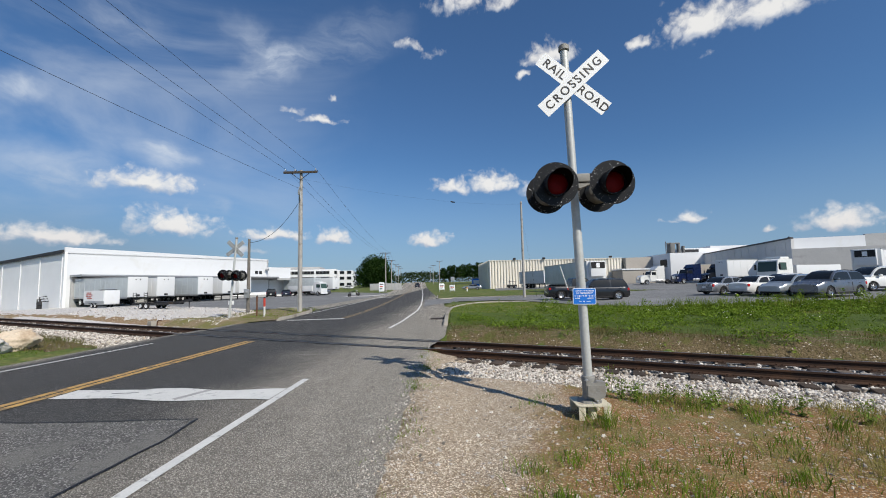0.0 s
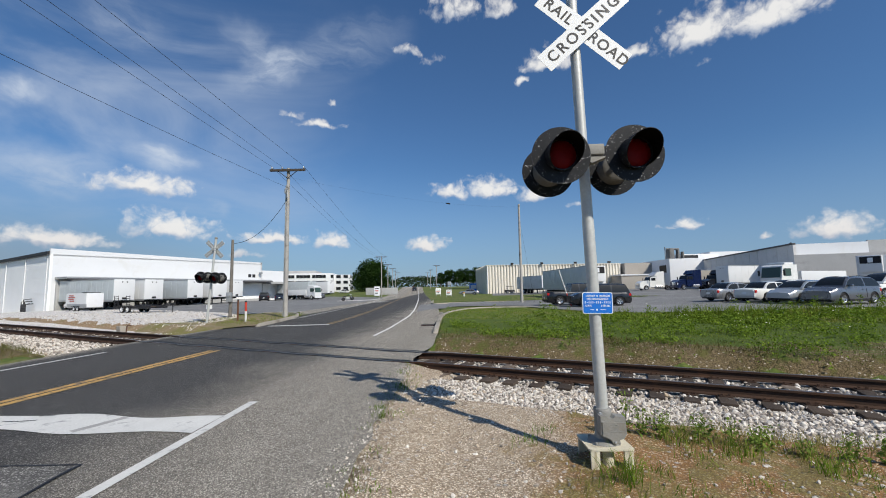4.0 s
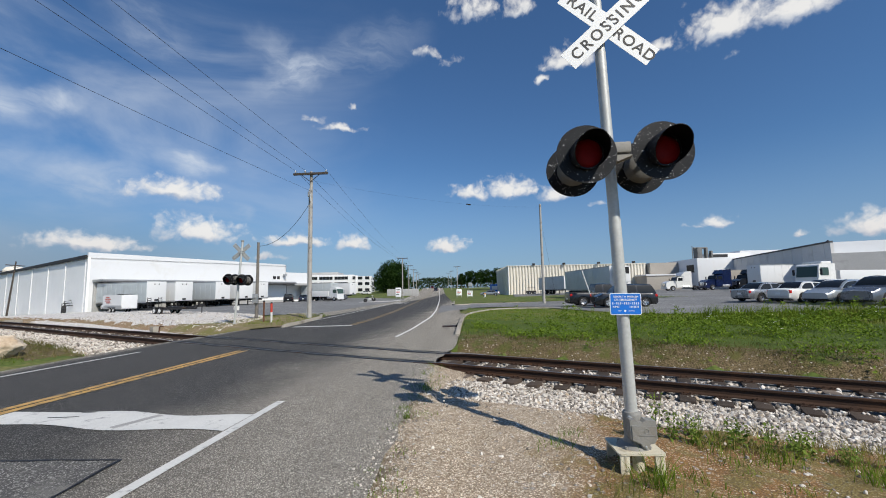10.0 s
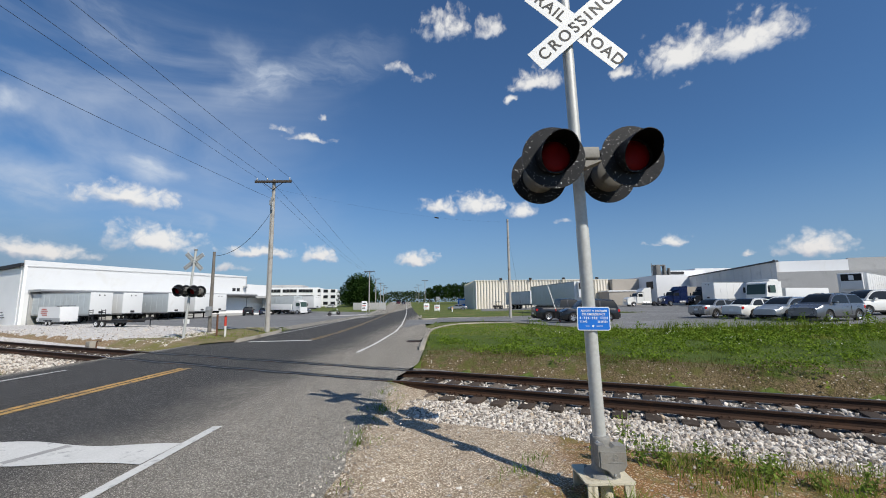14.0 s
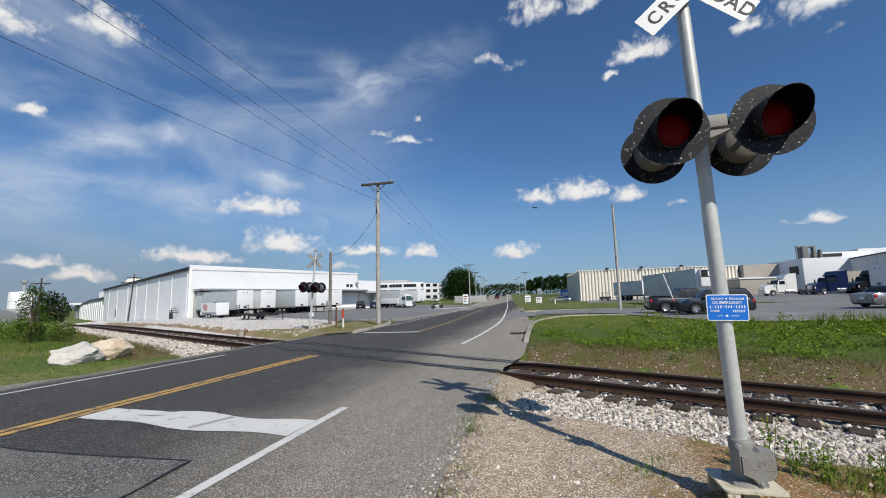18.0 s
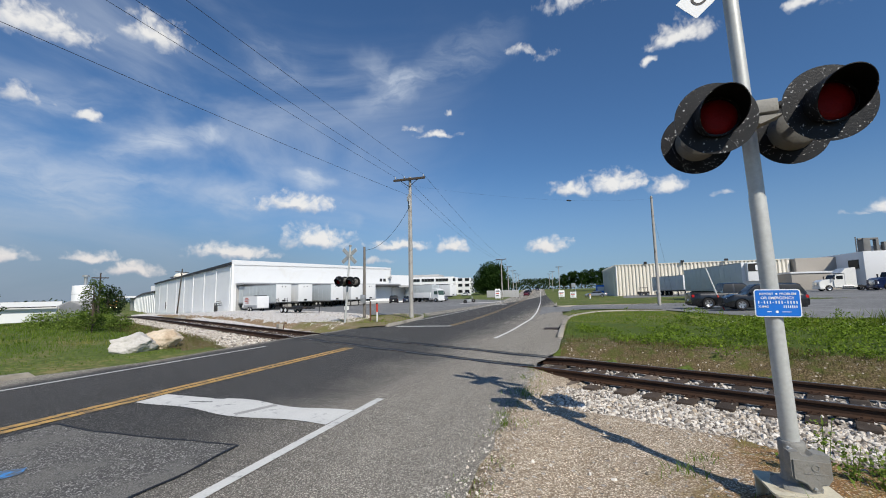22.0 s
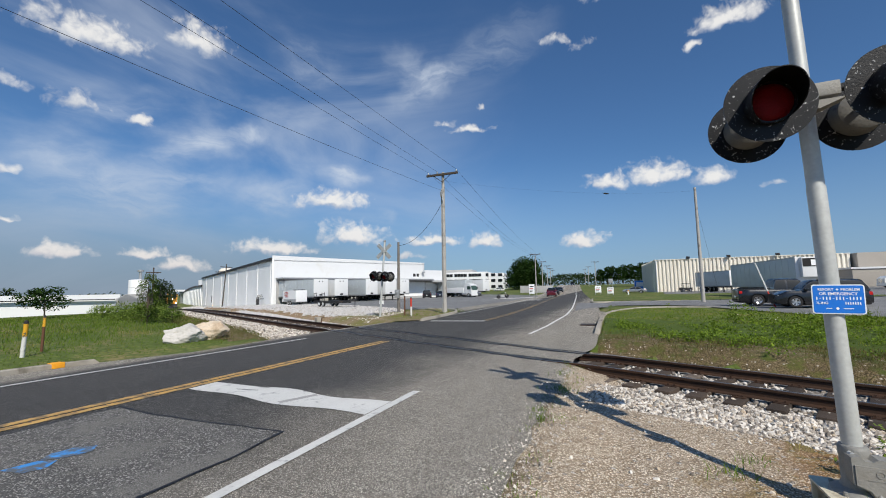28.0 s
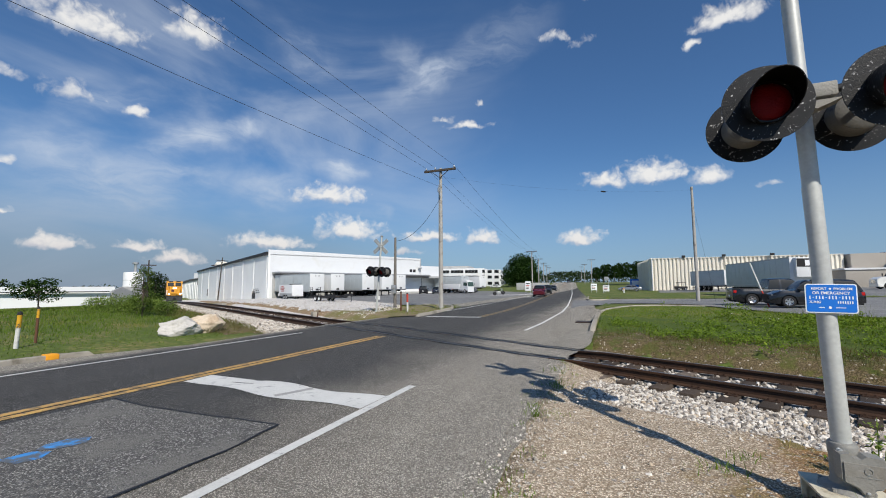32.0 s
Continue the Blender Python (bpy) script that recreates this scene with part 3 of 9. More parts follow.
STEEL_DARK = material("dark_steel", (0.03, 0.03, 0.032), 0.6, 0.3, vary=0.3, scale=3)
CHROME = material("alloy", (0.60, 0.60, 0.61), 0.28, 0.9, vary=0.1)
GLASS = glass_material("dark_glass")
GLASS_GREEN = glass_material("green_glass", (0.05, 0.085, 0.075))
TAIL_RED = material("tail_light_red", (0.45, 0.015, 0.012), 0.25, vary=0.1)
FAR_GLASS = material("dark_window_glass", (0.014, 0.016, 0.018), 0.35, vary=0.3, scale=0.6, spec=0.2)
LAMP_CLEAR = material("clear_lamp", (0.75, 0.76, 0.75), 0.15, vary=0.05)


def car_paint(name, colour, metal=0.3):
    mat = material(name, colour, 0.28, metal, vary=0.05, scale=1.0, fine=400, fine_vary=0.05, bump=0.01)
    shader = next(node for node in mat.node_tree.nodes if node.type == "BSDF_PRINCIPLED")
    shader.inputs["Coat Weight"].default_value, shader.inputs["Coat Roughness"].default_value = 0.8, 0.04
    return mat


# ---- mesh helpers ----


class Mesh:
    """Gathers corners and faces."""

    def __init__(self):
        self.verts, self.faces = [], []

    def add(self, verts, faces):
        start = len(self.verts)
        self.verts += [tuple(v) for v in verts]
        self.faces += [tuple(start + i for i in f) for f in faces]
        return self

    def box(self, x0, x1, y0, y1, z0, z1, bevel=0.0):
        """A box, with its edges cut off by bevel."""
        b = min(bevel, (x1 - x0) / 2.01, (y1 - y0) / 2.01, (z1 - z0) / 2.01)
        if b <= 0:
            v = [(x, y, z) for z in (z0, z1) for y in (y0, y1) for x in (x0, x1)]
            return self.add(v, [(0, 2, 3, 1), (4, 5, 7, 6), (0, 1, 5, 4), (2, 6, 7, 3), (0, 4, 6, 2), (1, 3, 7, 5)])
        bm = bmesh.new()
        bmesh.ops.create_cube(bm, size=1.0, matrix=Matrix.Translation(((x0 + x1) / 2, (y0 + y1) / 2, (z0 + z1) / 2)) @ Matrix.Diagonal((x1 - x0, y1 - y0, z1 - z0, 1)))
        bmesh.ops.bevel(bm, geom=bm.edges[:], offset=b, segments=2, profile=0.6, affect="EDGES")
        return self.bm(bm)

    def bm(self, bm):
        bm.verts.index_update()
        self.add([v.co[:] for v in bm.verts], [[v.index for v in f.verts] for f in bm.faces])
        bm.free()
        return self

    def tube(self, points, radius, sides=8, caps=True):
        """A round bar along points; radius a number or one for each point."""
        points = [Vector(p) for p in points]
        radii = [radius] * len(points) if isinstance(radius, (int, float)) else radius
        verts, faces = [], []
        ahead = points[1] - points[0]
        side = ahead.orthogonal().normalized()
        for i, p in enumerate(points):
            ahead = (points[min(i + 1, len(points) - 1)] - points[max(i - 1, 0)]).normalized()
            side = (side - ahead * side.dot(ahead)).normalized()
            up = ahead.cross(side)
            verts += [p + (side * math.cos(a) + up * math.sin(a)) * radii[i] for a in (2 * math.pi * k / sides for k in range(sides))]
        for i in range(len(points) - 1):
            faces += [(i * sides + k, i * sides + (k + 1) % sides, (i + 1) * sides + (k + 1) % sides, (i + 1) * sides + k) for k in range(sides)]
        if caps:
            faces += [tuple(range(sides - 1, -1, -1)), tuple(range((len(points) - 1) * sides, len(points) * sides))]
        return self.add(verts, faces)

    def lathe(self, profile, axis="z", at=(0, 0, 0), sides=24, arc=(0.0, 360.0)):
        """Turns (radius, height) pairs round an axis through at."""
        whole = abs(arc[1] - arc[0]) >= 359.9
        count = sides if whole else sides + 1
        turns = [radians(arc[0] + (arc[1] - arc[0]) * k / sides) for k in range(count)]
        verts = []
        for r, h in profile:
            for a in turns:
                c, s = r * math.cos(a), r * math.sin(a)
                p = {"z": (c, s, h), "y": (c, h, s), "x": (h, c, s)}[axis]
                verts.append((p[0] + at[0], p[1] + at[1], p[2] + at[2]))
        faces = []
        for i in range(len(profile) - 1):
            for k in range(count if whole else count - 1):
                j = (k + 1) % count
                faces.append((i * count + k, i * count + j, (i + 1) * count + j, (i + 1) * count + k))
        return self.add(verts, faces)

    def prism(self, outline, low, high, axis="y"):
        """Pushes a flat outline (two coordinates each) from low to high along an axis."""
        lay = {"y": lambda a, b, c: (a, c, b), "x": lambda a, b, c: (c, a, b), "z": lambda a, b, c: (a, b, c)}[axis]
        k = len(outline)
        verts = [lay(a, b, c) for c in (low, high) for a, b in outline]
        faces = [tuple(range(k)), tuple(range(2 * k - 1, k - 1, -1))]
        faces += [(i, k + i, k + (i + 1) % k, (i + 1) % k) for i in range(k)]
        return self.add(verts, faces)

    def grid(self, rows):
        """A sheet through rows of points."""
        k = len(rows[0])
        return self.add([p for row in rows for p in row], [(i * k + j, i * k + j + 1, (i + 1) * k + j + 1, (i + 1) * k + j) for i in range(len(rows) - 1) for j in range(k - 1)])

    def moved(self, m):
        self.verts = [tuple(m @ Vector(v)) for v in self.verts]
        return self

    def data(self, name, mat, smooth=40.0):
        me = bpy.data.meshes.new(name)
        me.from_pydata(self.verts, [], self.faces)
        bm = bmesh.new()
        bm.from_mesh(me)
        bmesh.ops.recalc_face_normals(bm, faces=bm.faces[:])
        bm.to_mesh(me)
        bm.free()
        if smooth:
            me.shade_smooth()
            me.set_sharp_from_angle(angle=radians(smooth))
        me.materials.append(mat)
        return me


def part(name, shape, mat, parent=None, label="", at=None, smooth=40.0):
    """Links a Mesh (or ready mesh data) as one object, under a thing or part if one is given."""
    ob = new(name, shape.data(name, mat, smooth) if isinstance(shape, Mesh) else shape)
    if parent is not None:
        ob.parent = parent
    if at is not None:
        ob.matrix_basis = at
    return tagged(ob, label)


def thing(name, m, label, category, group=""):
    ob = new(name)
    ob.matrix_basis = m
    return tagged(ob, label, category, group)


def structure(name, shape, mat, label, category, smooth=40.0):
    return tagged(part(name, shape, mat, smooth=smooth), label, category, kind="structure")


def fast_mesh(name, verts, faces, mat, smooth=False):
    """A mesh from arrays of corners (n, 3) and faces (m, k) of one size."""
    me = bpy.data.meshes.new(name)
    verts, faces = np.asarray(verts, np.float32), np.asarray(faces, np.int32)
    count, size = faces.shape
    me.vertices.add(len(verts)), me.loops.add(count * size), me.polygons.add(count)
    me.vertices.foreach_set("co", verts.ravel())
    me.loops.foreach_set("vertex_index", faces.ravel())
    me.polygons.foreach_set("loop_start", np.arange(0, count * size, size, dtype=np.int32))
    me.polygons.foreach_set("use_smooth", np.full(count, smooth))
    me.update(calc_edges=True)
    me.materials.append(mat)
    return me


def ease(a, b, v):
    t = min(max((v - a) / (b - a), 0.0), 1.0)
    return t * t * (3 - 2 * t)


def bent(points, t):
    """A smooth way through points, t from 0 to 1 along them."""
    s = min(max(t, 0.0), 1.0) * (len(points) - 1)
    i = min(int(s), len(points) - 2)
    f = s - i
    p = [Vector(points[min(max(k, 0), len(points) - 1)]) for k in (i - 1, i, i + 1, i + 2)]
    return 0.5 * (2 * p[1] + (p[2] - p[0]) * f + (2 * p[0] - 5 * p[1] + 4 * p[2] - p[3]) * f * f + (3 * p[1] - p[0] - 3 * p[2] + p[3]) * f ** 3)

# ---- the plan ----
# The road runs along +y; the track crosses it from the far west to the near east.
TRACK = [(100, -42.6), (60, -23.6), (30, -9.4), (0, 4.85), (-15, 12.0), (-28, 18.5), (-40, 25.0), (-65, 39.9), (-91, 56.7), (-138, 86.2), (-190, 118), (-260, 160)]


def fall(x):
    return -3.2 * ease(25.0, 150.0, -x)


def track_line(count=200):
    """Points along the middle of the track, about evenly spaced, with the way at each."""
    fine = [bent([(x, y, 0) for x, y in TRACK], i / 3000) for i in range(3001)]
    lengths = np.r_[0, np.cumsum([(b - a).length for a, b in zip(fine, fine[1:])])]
    out = []
    for s in np.linspace(0, lengths[-1], count):
        i = min(int(np.searchsorted(lengths, s)), 2999)
        p = fine[i]
        way = (fine[min(i + 3, 3000)] - fine[max(i - 3, 0)]).normalized()
        out.append((Vector((p.x, p.y, fall(p.x))), way))
    return out


def track_side(x, y):
    """How far a point lies north of the track's middle, for the straight part; the bend is followed roughly."""
    line = 4.85 - 0.475 * x if x > -15 else float(np.interp(-x, [15, 28, 40, 65, 91, 138, 190, 260], [12.0, 18.5, 25.0, 39.8, 56.0, 85.5, 118, 160]))
    return (y - line) * 0.903


def right_edge(y):
    """Where the road's right white line runs."""
    return float(np.interp(y, [-200, 8, 14, 22, 30, 42, 58, 80, 112, 170, 240, 400], [-4.64, -4.64, -4.40, -4.42, -4.85, -5.75, -7.0, -8.8, -11.6, -16.6, -22.5, -36]))


def rise(y):
    return 0.00011 * max(0.0, min(y, 245.0) - 70.0) ** 2 - 0.02 * max(0.0, y - 245.0) * 0.5


def ground_height(x, y):
    """The lie of the land."""
    z = fall(x) if y > -60 else 0.0
    if y > 70:
        z += rise(y) * (1 - ease(45, 130, abs(x - right_edge(y))) * 0.6)
    d = track_side(x, y)
    if x > -2.2 and -60 < y < 120:
        lot = min(max(0.02 * (x - 7.0), 0.0), 0.75)
        if d > 1.2:
            z += ease(2.2, 9.5, d) * (0.12 + lot) - 0.22 * ease(3.4, 1.6, d)
        else:
            z += -0.12 * ease(-2.3, -1.6, x) - 0.18 * ease(2.0, 9.0, x) * ease(-1.5, -3.5, d)
    elif -14.0 < x <= -2.2:
        z -= 0.06
    elif x <= -14.0 and d < -2 and y < 40:
        z += 0.10 * ease(-13.5, -17, x) * ease(-2.0, -4.0, d)
    if abs(d) < 3.6 and -60 < y < 130:
        z -= 0.42 * ease(3.5, 2.7, abs(d))
    return z


def jitter(x, y, amount, scale=1.7):
    return amount * noise.noise((x * scale, y * scale, 3.7))


def strip(left, right, rows, columns, lift, ragged=(0.0, 0.0), flat=None):
    """A sheet between two edges (functions of 0..1 or lists of points), laid on the ground."""
    shape = Mesh()
    sheet = []
    for i in range(rows + 1):
        t = i / rows
        a = left(t) if callable(left) else bent([(*p, 0) for p in left], t)
        b = right(t) if callable(right) else bent([(*p, 0) for p in right], t)
        row = []
        for j in range(columns + 1):
            f = j / columns
            p = Vector(a[:2]).lerp(Vector(b[:2]), f)
            push = jitter(p.x, p.y, ragged[0] if j == 0 else ragged[1] if j == columns else 0.0, 2.3)
            push += jitter(p.x + 50, p.y, (ragged[0] if j == 0 else ragged[1] if j == columns else 0.0) * 0.5, 9.0)
            across = (Vector(b[:2]) - Vector(a[:2])).normalized()
            p = p + across * push
            row.append((p.x, p.y, (ground_height(p.x, p.y) if flat is None else flat(p.x, p.y)) + lift))
        sheet.append(row)
    return shape.grid(sheet)


# ---- ground ----
def build_ground():
    def steps(fine, far):
        out, v, step = [0.0], 0.0, fine
        while v < far:
            v += step
            step = min(step * (1.0 if v < 45 else 1.16), 400)
            out.append(v)
        return np.array(out)
    half = steps(0.8, 3800)
    xs = np.r_[-half[:0:-1], half] - 2.0
    ys = np.r_[-half[:0:-1], half] + 8.0
    verts = [(x, y, ground_height(x, y) - 0.05) for y in ys for x in xs]
    k = len(xs)
    i, j = np.meshgrid(np.arange(len(ys) - 1), np.arange(k - 1), indexing="ij")
    a = (i * k + j).ravel()
    me = fast_mesh("ground", verts, np.stack([a, a + 1, a + k + 1, a + k], 1), GROUND, True)
    tagged(new("ground", me), "grassy ground of an industrial district", "ground", kind="structure")


build_ground()


def road_height(x, y):
    return rise(y) if y > 70 else 0.0


def road_edge_left(y):
    return float(np.interp(y, [-200, 1.8, 4.0, 9, 14, 16.5, 19, 24, 30, 60, 400], [-13.4, -13.4, -12.7, -12.9, -12.7, -11.3, -11.7, -12.2, -14.6, -15.2, -48]))


def road_edge_right(y):
    return float(np.interp(y, [-200, 6.2, 8.2, 14, 21, 400], [-2.5, -2.5, -2.16, -2.22, -2.3, -2.3])) if y < 22 else max(right_edge(y) + 2.0, -2.3 if y < 26 else -99)


def build_road():
    cuts = [-200 + 5 * i for i in range(39)] + [-5 + 0.5 * i for i in range(82)] + [36 + 4 * i for i in range(16)] + [100 + 10 * i for i in range(31)]

    def sheet(left, right, lift, columns, ragged):
        rows = []
        for y in cuts:
            a, b = left(y), right(y)
            row = []
            for j in range(columns + 1):
                x = a + (b - a) * j / columns
                if j == columns and ragged and y < 8:
                    x += jitter(x, y, 0.10, 2.0) + jitter(x + 9, y, 0.05, 7.0)
                row.append((x, y, road_height(x, y) + lift))
            rows.append(row)
        return Mesh().grid(rows)
    tagged(part("road", sheet(road_edge_left, road_edge_right, 0.0, 10, True), ROAD_SURFACE), "two-lane asphalt road, patched and cracked, crossing the track", "road", kind="structure")


build_road()
ROAD = bpy.data.objects["road"]


def flat_patch(name, outline, lift, mat, label=""):
    """A thin painted or patched area on the road."""
    shape = Mesh()
    k = len(outline)
    shape.add([(x, y, road_height(x, y) + lift) for x, y in outline], [tuple(range(k))])
    return part(name, shape, mat, ROAD, label, smooth=0)


def line_strip(name, path, width, lift, mat, label="", wobble=0.0):
    shape = Mesh()
    rows = []
    for i, (x, y) in enumerate(path):
        x0, y0 = path[max(i - 1, 0)]
        x1, y1 = path[min(i + 1, len(path) - 1)]
        way = Vector((x1 - x0, y1 - y0, 0)).normalized()
        side = Vector((way.y, -way.x, 0)) * width / 2
        push = Vector((jitter(x, y, wobble), jitter(x, y + 31, wobble), 0))
        wide = 1.0 + (jitter(x + 7, y, 0.5, 5.0) if wobble else 0.0)
        rows.append([Vector((x, y, road_height(x, y) + lift)) + push - side * wide, Vector((x, y, road_height(x, y) + lift)) + push + side * wide])
    return part(name, shape.grid(rows), mat, ROAD, label, smooth=0)


def steps_between(a, b, step):
    count = max(2, int(abs(b - a) / step))
    return [a + (b - a) * i / count for i in range(count + 1)]


def build_markings():
    line_strip("edge_line", [(-4.64, y) for y in steps_between(-120, 2.05, 1.0)], 0.13, 0.010, PAINT_WHITE, "white edge line up to the stop line")
    line_strip("edge_line", [(right_edge(y), y) for y in steps_between(10.9, 40, 0.8) + steps_between(42, 330, 6)], 0.13, 0.010, PAINT_WHITE, "white edge line beyond the track")
    line_strip("edge_line", [(-12.02 + 0.012 * max(y, 0) * 3, y) for y in steps_between(-120, 7.5, 1.0)], 0.11, 0.010, PAINT_WHITE, "thin white edge line")
    line_strip("edge_line", [(right_edge(y) - 7.1 + 0.02 * min(y - 20, 20), y) for y in steps_between(17, 40, 1.0) + steps_between(44, 330, 6)], 0.11, 0.010, PAINT_WHITE, "thin white edge line beyond the track")
    for off in (-0.105, 0.105):
        line_strip("centre_line", [(-8.72 + off + 0.02 * max(y, -9), y) for y in steps_between(-120, 7.6, 1.0)], 0.15, 0.010, PAINT_YELLOW, "yellow centre line")
        line_strip("centre_line", [(right_edge(y) - 3.55 + off, y) for y in steps_between(16.5, 40, 1.0) + steps_between(44, 330, 6)], 0.11, 0.010, PAINT_YELLOW_WORN, "worn yellow centre line")
    # the near stop line, its edges uneven where it was painted over
    far = [(-8.47 + 3.76 * i / 14, 1.42 - 0.07 * i / 14 - 0.10 * math.sin(i * 0.75) * (0.3 < i / 14 < 0.9)) for i in range(15)]
    near = [(-4.72 - 3.74 * i / 14, 0.67 + 0.26 * (i / 14) ** 2 + 0.06 * math.sin(i * 0.8)) for i in range(15)]
    flat_patch("stop_line", far + near, 0.011, PAINT_WHITE, "wide white stop line with wavy edges")
    flat_patch("stop_line", [(-10.7, 15.55), (-7.85, 16.05), (-7.85, 16.5), (-10.7, 15.95)], 0.011, PAINT_WHITE, "white stop line on the far side")
    line_strip("scuff", [(-6.28, 0.74), (-6.16, 1.0), (-6.04, 1.30)], 0.12, 0.0135, PAINT_WORN, "worn grey band across the stop line")
    for path in ([(-7.62, 1.14), (-7.4, 1.16), (-7.2, 1.20)], [(-7.35, 1.38), (-7.15, 1.41)]):
        line_strip("crack", path, 0.03, 0.0135, TAR, "short crack in the paint")
    # turning-lane letters far off read as short white bars
    for k in range(4):
        y = 52 + 1.6 * k
        flat_patch("pavement_marking", [(right_edge(y) - 6.4, y), (right_edge(y) - 4.6, y), (right_edge(y) - 4.6, y + 0.5), (right_edge(y) - 6.4, y + 0.5)], 0.011, PAINT_WHITE, "short worn white bar")
    # paler repair patch with a tarred joint round it
    patch = [(-8.36, -0.23), (-7.6, -0.30), (-6.78, -0.31), (-6.0, -0.24), (-5.26, -0.22), (-5.18, -1.05), (-5.21, -1.9), (-5.25, -4.5), (-5.3, -9.0), (-8.30, -9.0), (-8.33, -4.0), (-8.35, -1.5)]
    flat_patch("repair_patch", patch, 0.008, ASPHALT_PATCH, "paler rectangular asphalt repair")
    dense = [Vector(a).lerp(Vector(b), t / 8) for a, b in zip(patch, patch[1:] + patch[:1]) for t in range(8)]
    line_strip("joint", [p[:] for p in dense] + [patch[0]], 0.034, 0.012, TAR, "tar joint round the repair", 0.035)
    # utility marks in blue
    flat_patch("utility_mark", [(-7.0, -2.0), (-6.72, -1.95), (-6.66, -1.80), (-6.78, -1.66), (-6.95, -1.74)], 0.013, PAINT_BLUE, "sprayed blue blot")
    flat_patch("utility_mark", [(-6.95, -1.72), (-6.80, -1.62), (-6.72, -1.40), (-6.86, -1.28), (-7.02, -1.42), (-7.05, -1.60)], 0.015, PAINT_BLUE, "sprayed blue streak")
    # the rails' slots through the road, as ragged dark cracks
    for side, width in ((-0.70, 0.15), (0.70, 0.12), (-0.52, 0.05), (0.90, 0.06)):
        path = [(x + 0.427 * side, 4.85 - 0.475 * x + 0.903 * side) for x in steps_between(-12.6 - 0.4 * side, -2.5 - 0.3 * side, 0.3)]
        line_strip("flangeway", path, width, 0.013, TAR, "dark flangeway beside the rail", 0.13)
    for k, (x, y, n_steps) in enumerate([(-10.2, 12.4, 9), (-7.9, 12.0, 10)]):
        path = [(x + 0.3 * i * (1 if k % 2 else -0.3), y + 0.24 * i) for i in range(n_steps)]
        line_strip("crack", path, 0.025, 0.013, TAR, "tarred crack", 0.15)


build_markings()


def kerb(points, height=0.15, width=0.18, mat=CONCRETE, label="worn concrete kerb", ends=True):
    """A raised kerb with a rounded top along points."""
    rows = []
    pts = [Vector((*p, 0)) for p in points]
    for i, p in enumerate(pts):
        way = (pts[min(i + 1, len(pts) - 1)] - pts[max(i - 1, 0)]).normalized()
        side = Vector((way.y, -way.x, 0))
        z = max(road_height(p.x, p.y), -0.02)
        drop = height * (0.12 if ends and i in (0, len(pts) - 1) else 1.0)
        rows.append([p + side * o * width + Vector((0, 0, z + h)) for o, h in ((-0.5, -0.12), (-0.5, drop * 0.8), (-0.36, drop), (0.4, drop), (0.5, drop * 0.85), (0.5, -0.12))])
    shape = Mesh().grid(rows)
    shape.faces += [tuple(range(6)), tuple(range(len(shape.verts) - 1, len(shape.verts) - 7, -1))]
    return tagged(part("kerb", shape, mat), label, "kerb", kind="structure")


def smooth_way(points, count):
    return [bent([(*p, 0) for p in points], i / count)[:2] for i in range(count + 1)]


kerb(smooth_way([(-2.25, 11.4), (-2.28, 14), (-2.30, 18), (-2.2, 21.6), (-1.5, 25.6), (0.3, 29.6), (3.2, 30.6), (6, 29.6)], 40), label="pale concrete kerb curving into the car park drive")
kerb(height=0.10, points=smooth_way([(-13.4, -90), (-13.45, -40), (-13.45, -10), (-13.5, -2), (-13.55, 0.7), (-13.3, 2.0)], 40), label="low concrete kerb with an orange mark")
kerb(smooth_way([(-11.2, 15.6), (-11.4, 18.6), (-12.1, 23), (-13.6, 26.0), (-16.5, 27.2)], 24), label="concrete kerb round the pole's verge")
ORANGE = part("painted_block", Mesh().box(-13.60, -13.355, 1.14, 1.36, 0.0, 0.122, 0.01), PAINT_ORANGE)
tagged(ORANGE, "orange painted mark on the kerb", "kerb mark")

# island with signs beside the drive
kerb(smooth_way([(22, 45.0), (10, 46.0), (0, 44.0), (-3.2, 42.0), (-4.1, 43.2), (-4.2, 47), (-4.6, 56)], 40), label="dark kerb of the grass island")
# surfaces right of the road
structure("drive", strip([(-4.3, 26), (-3.0, 31.2), (2, 33.0), (6.5, 30.0), (9, 25.5)], [(-5.4, 41.5), (-3.3, 42.0), (2, 43.5), (10, 44.5), (22, 44)], 30, 12, 0.012, (0.05, 0.05), lambda x, y: max(ground_height(x, y), 0)), LOT, "grey asphalt drive into the car park", "drive")
structure("parking_lot", strip([(4.5, 30.5), (6.5, 24), (9.5, 19.6), (16, 18.2), (24, 17.8), (40, 14), (70, 5), (120, -12)], [(4.5, 45), (10, 112), (22, 116), (34, 116), (52, 116), (75, 110), (110, 100), (170, 90)], 70, 40, 0.015, (0.2, 0.1)), LOT, "pale grey asphalt car and lorry park", "parking lot")
structure("office_drive", strip([(-14.4, 28.5), (-20, 27.5), (-32, 35), (-44, 42.0), (-56, 49.5)], [(-15.2, 84), (-22, 92), (-32, 104), (-38, 108), (-46, 84)], 30, 18, 0.012, (0.1, 0.1)), LOT, "grey asphalt yard before the loading docks", "yard")
structure("gravel_yard", strip([(-13.9, 15.3), (-16.5, 14.6), (-28, 20.3), (-40, 27.0), (-65, 42.2), (-91, 58.6), (-138, 88.5)], [(-15.4, 21.6), (-20, 28.0), (-33, 36.5), (-46, 44), (-62, 53.8), (-92, 71), (-150, 105)], 110, 24, 0.085, (0.5, 0.3)), YARD, "white crushed-stone yard beside the track", "gravel")
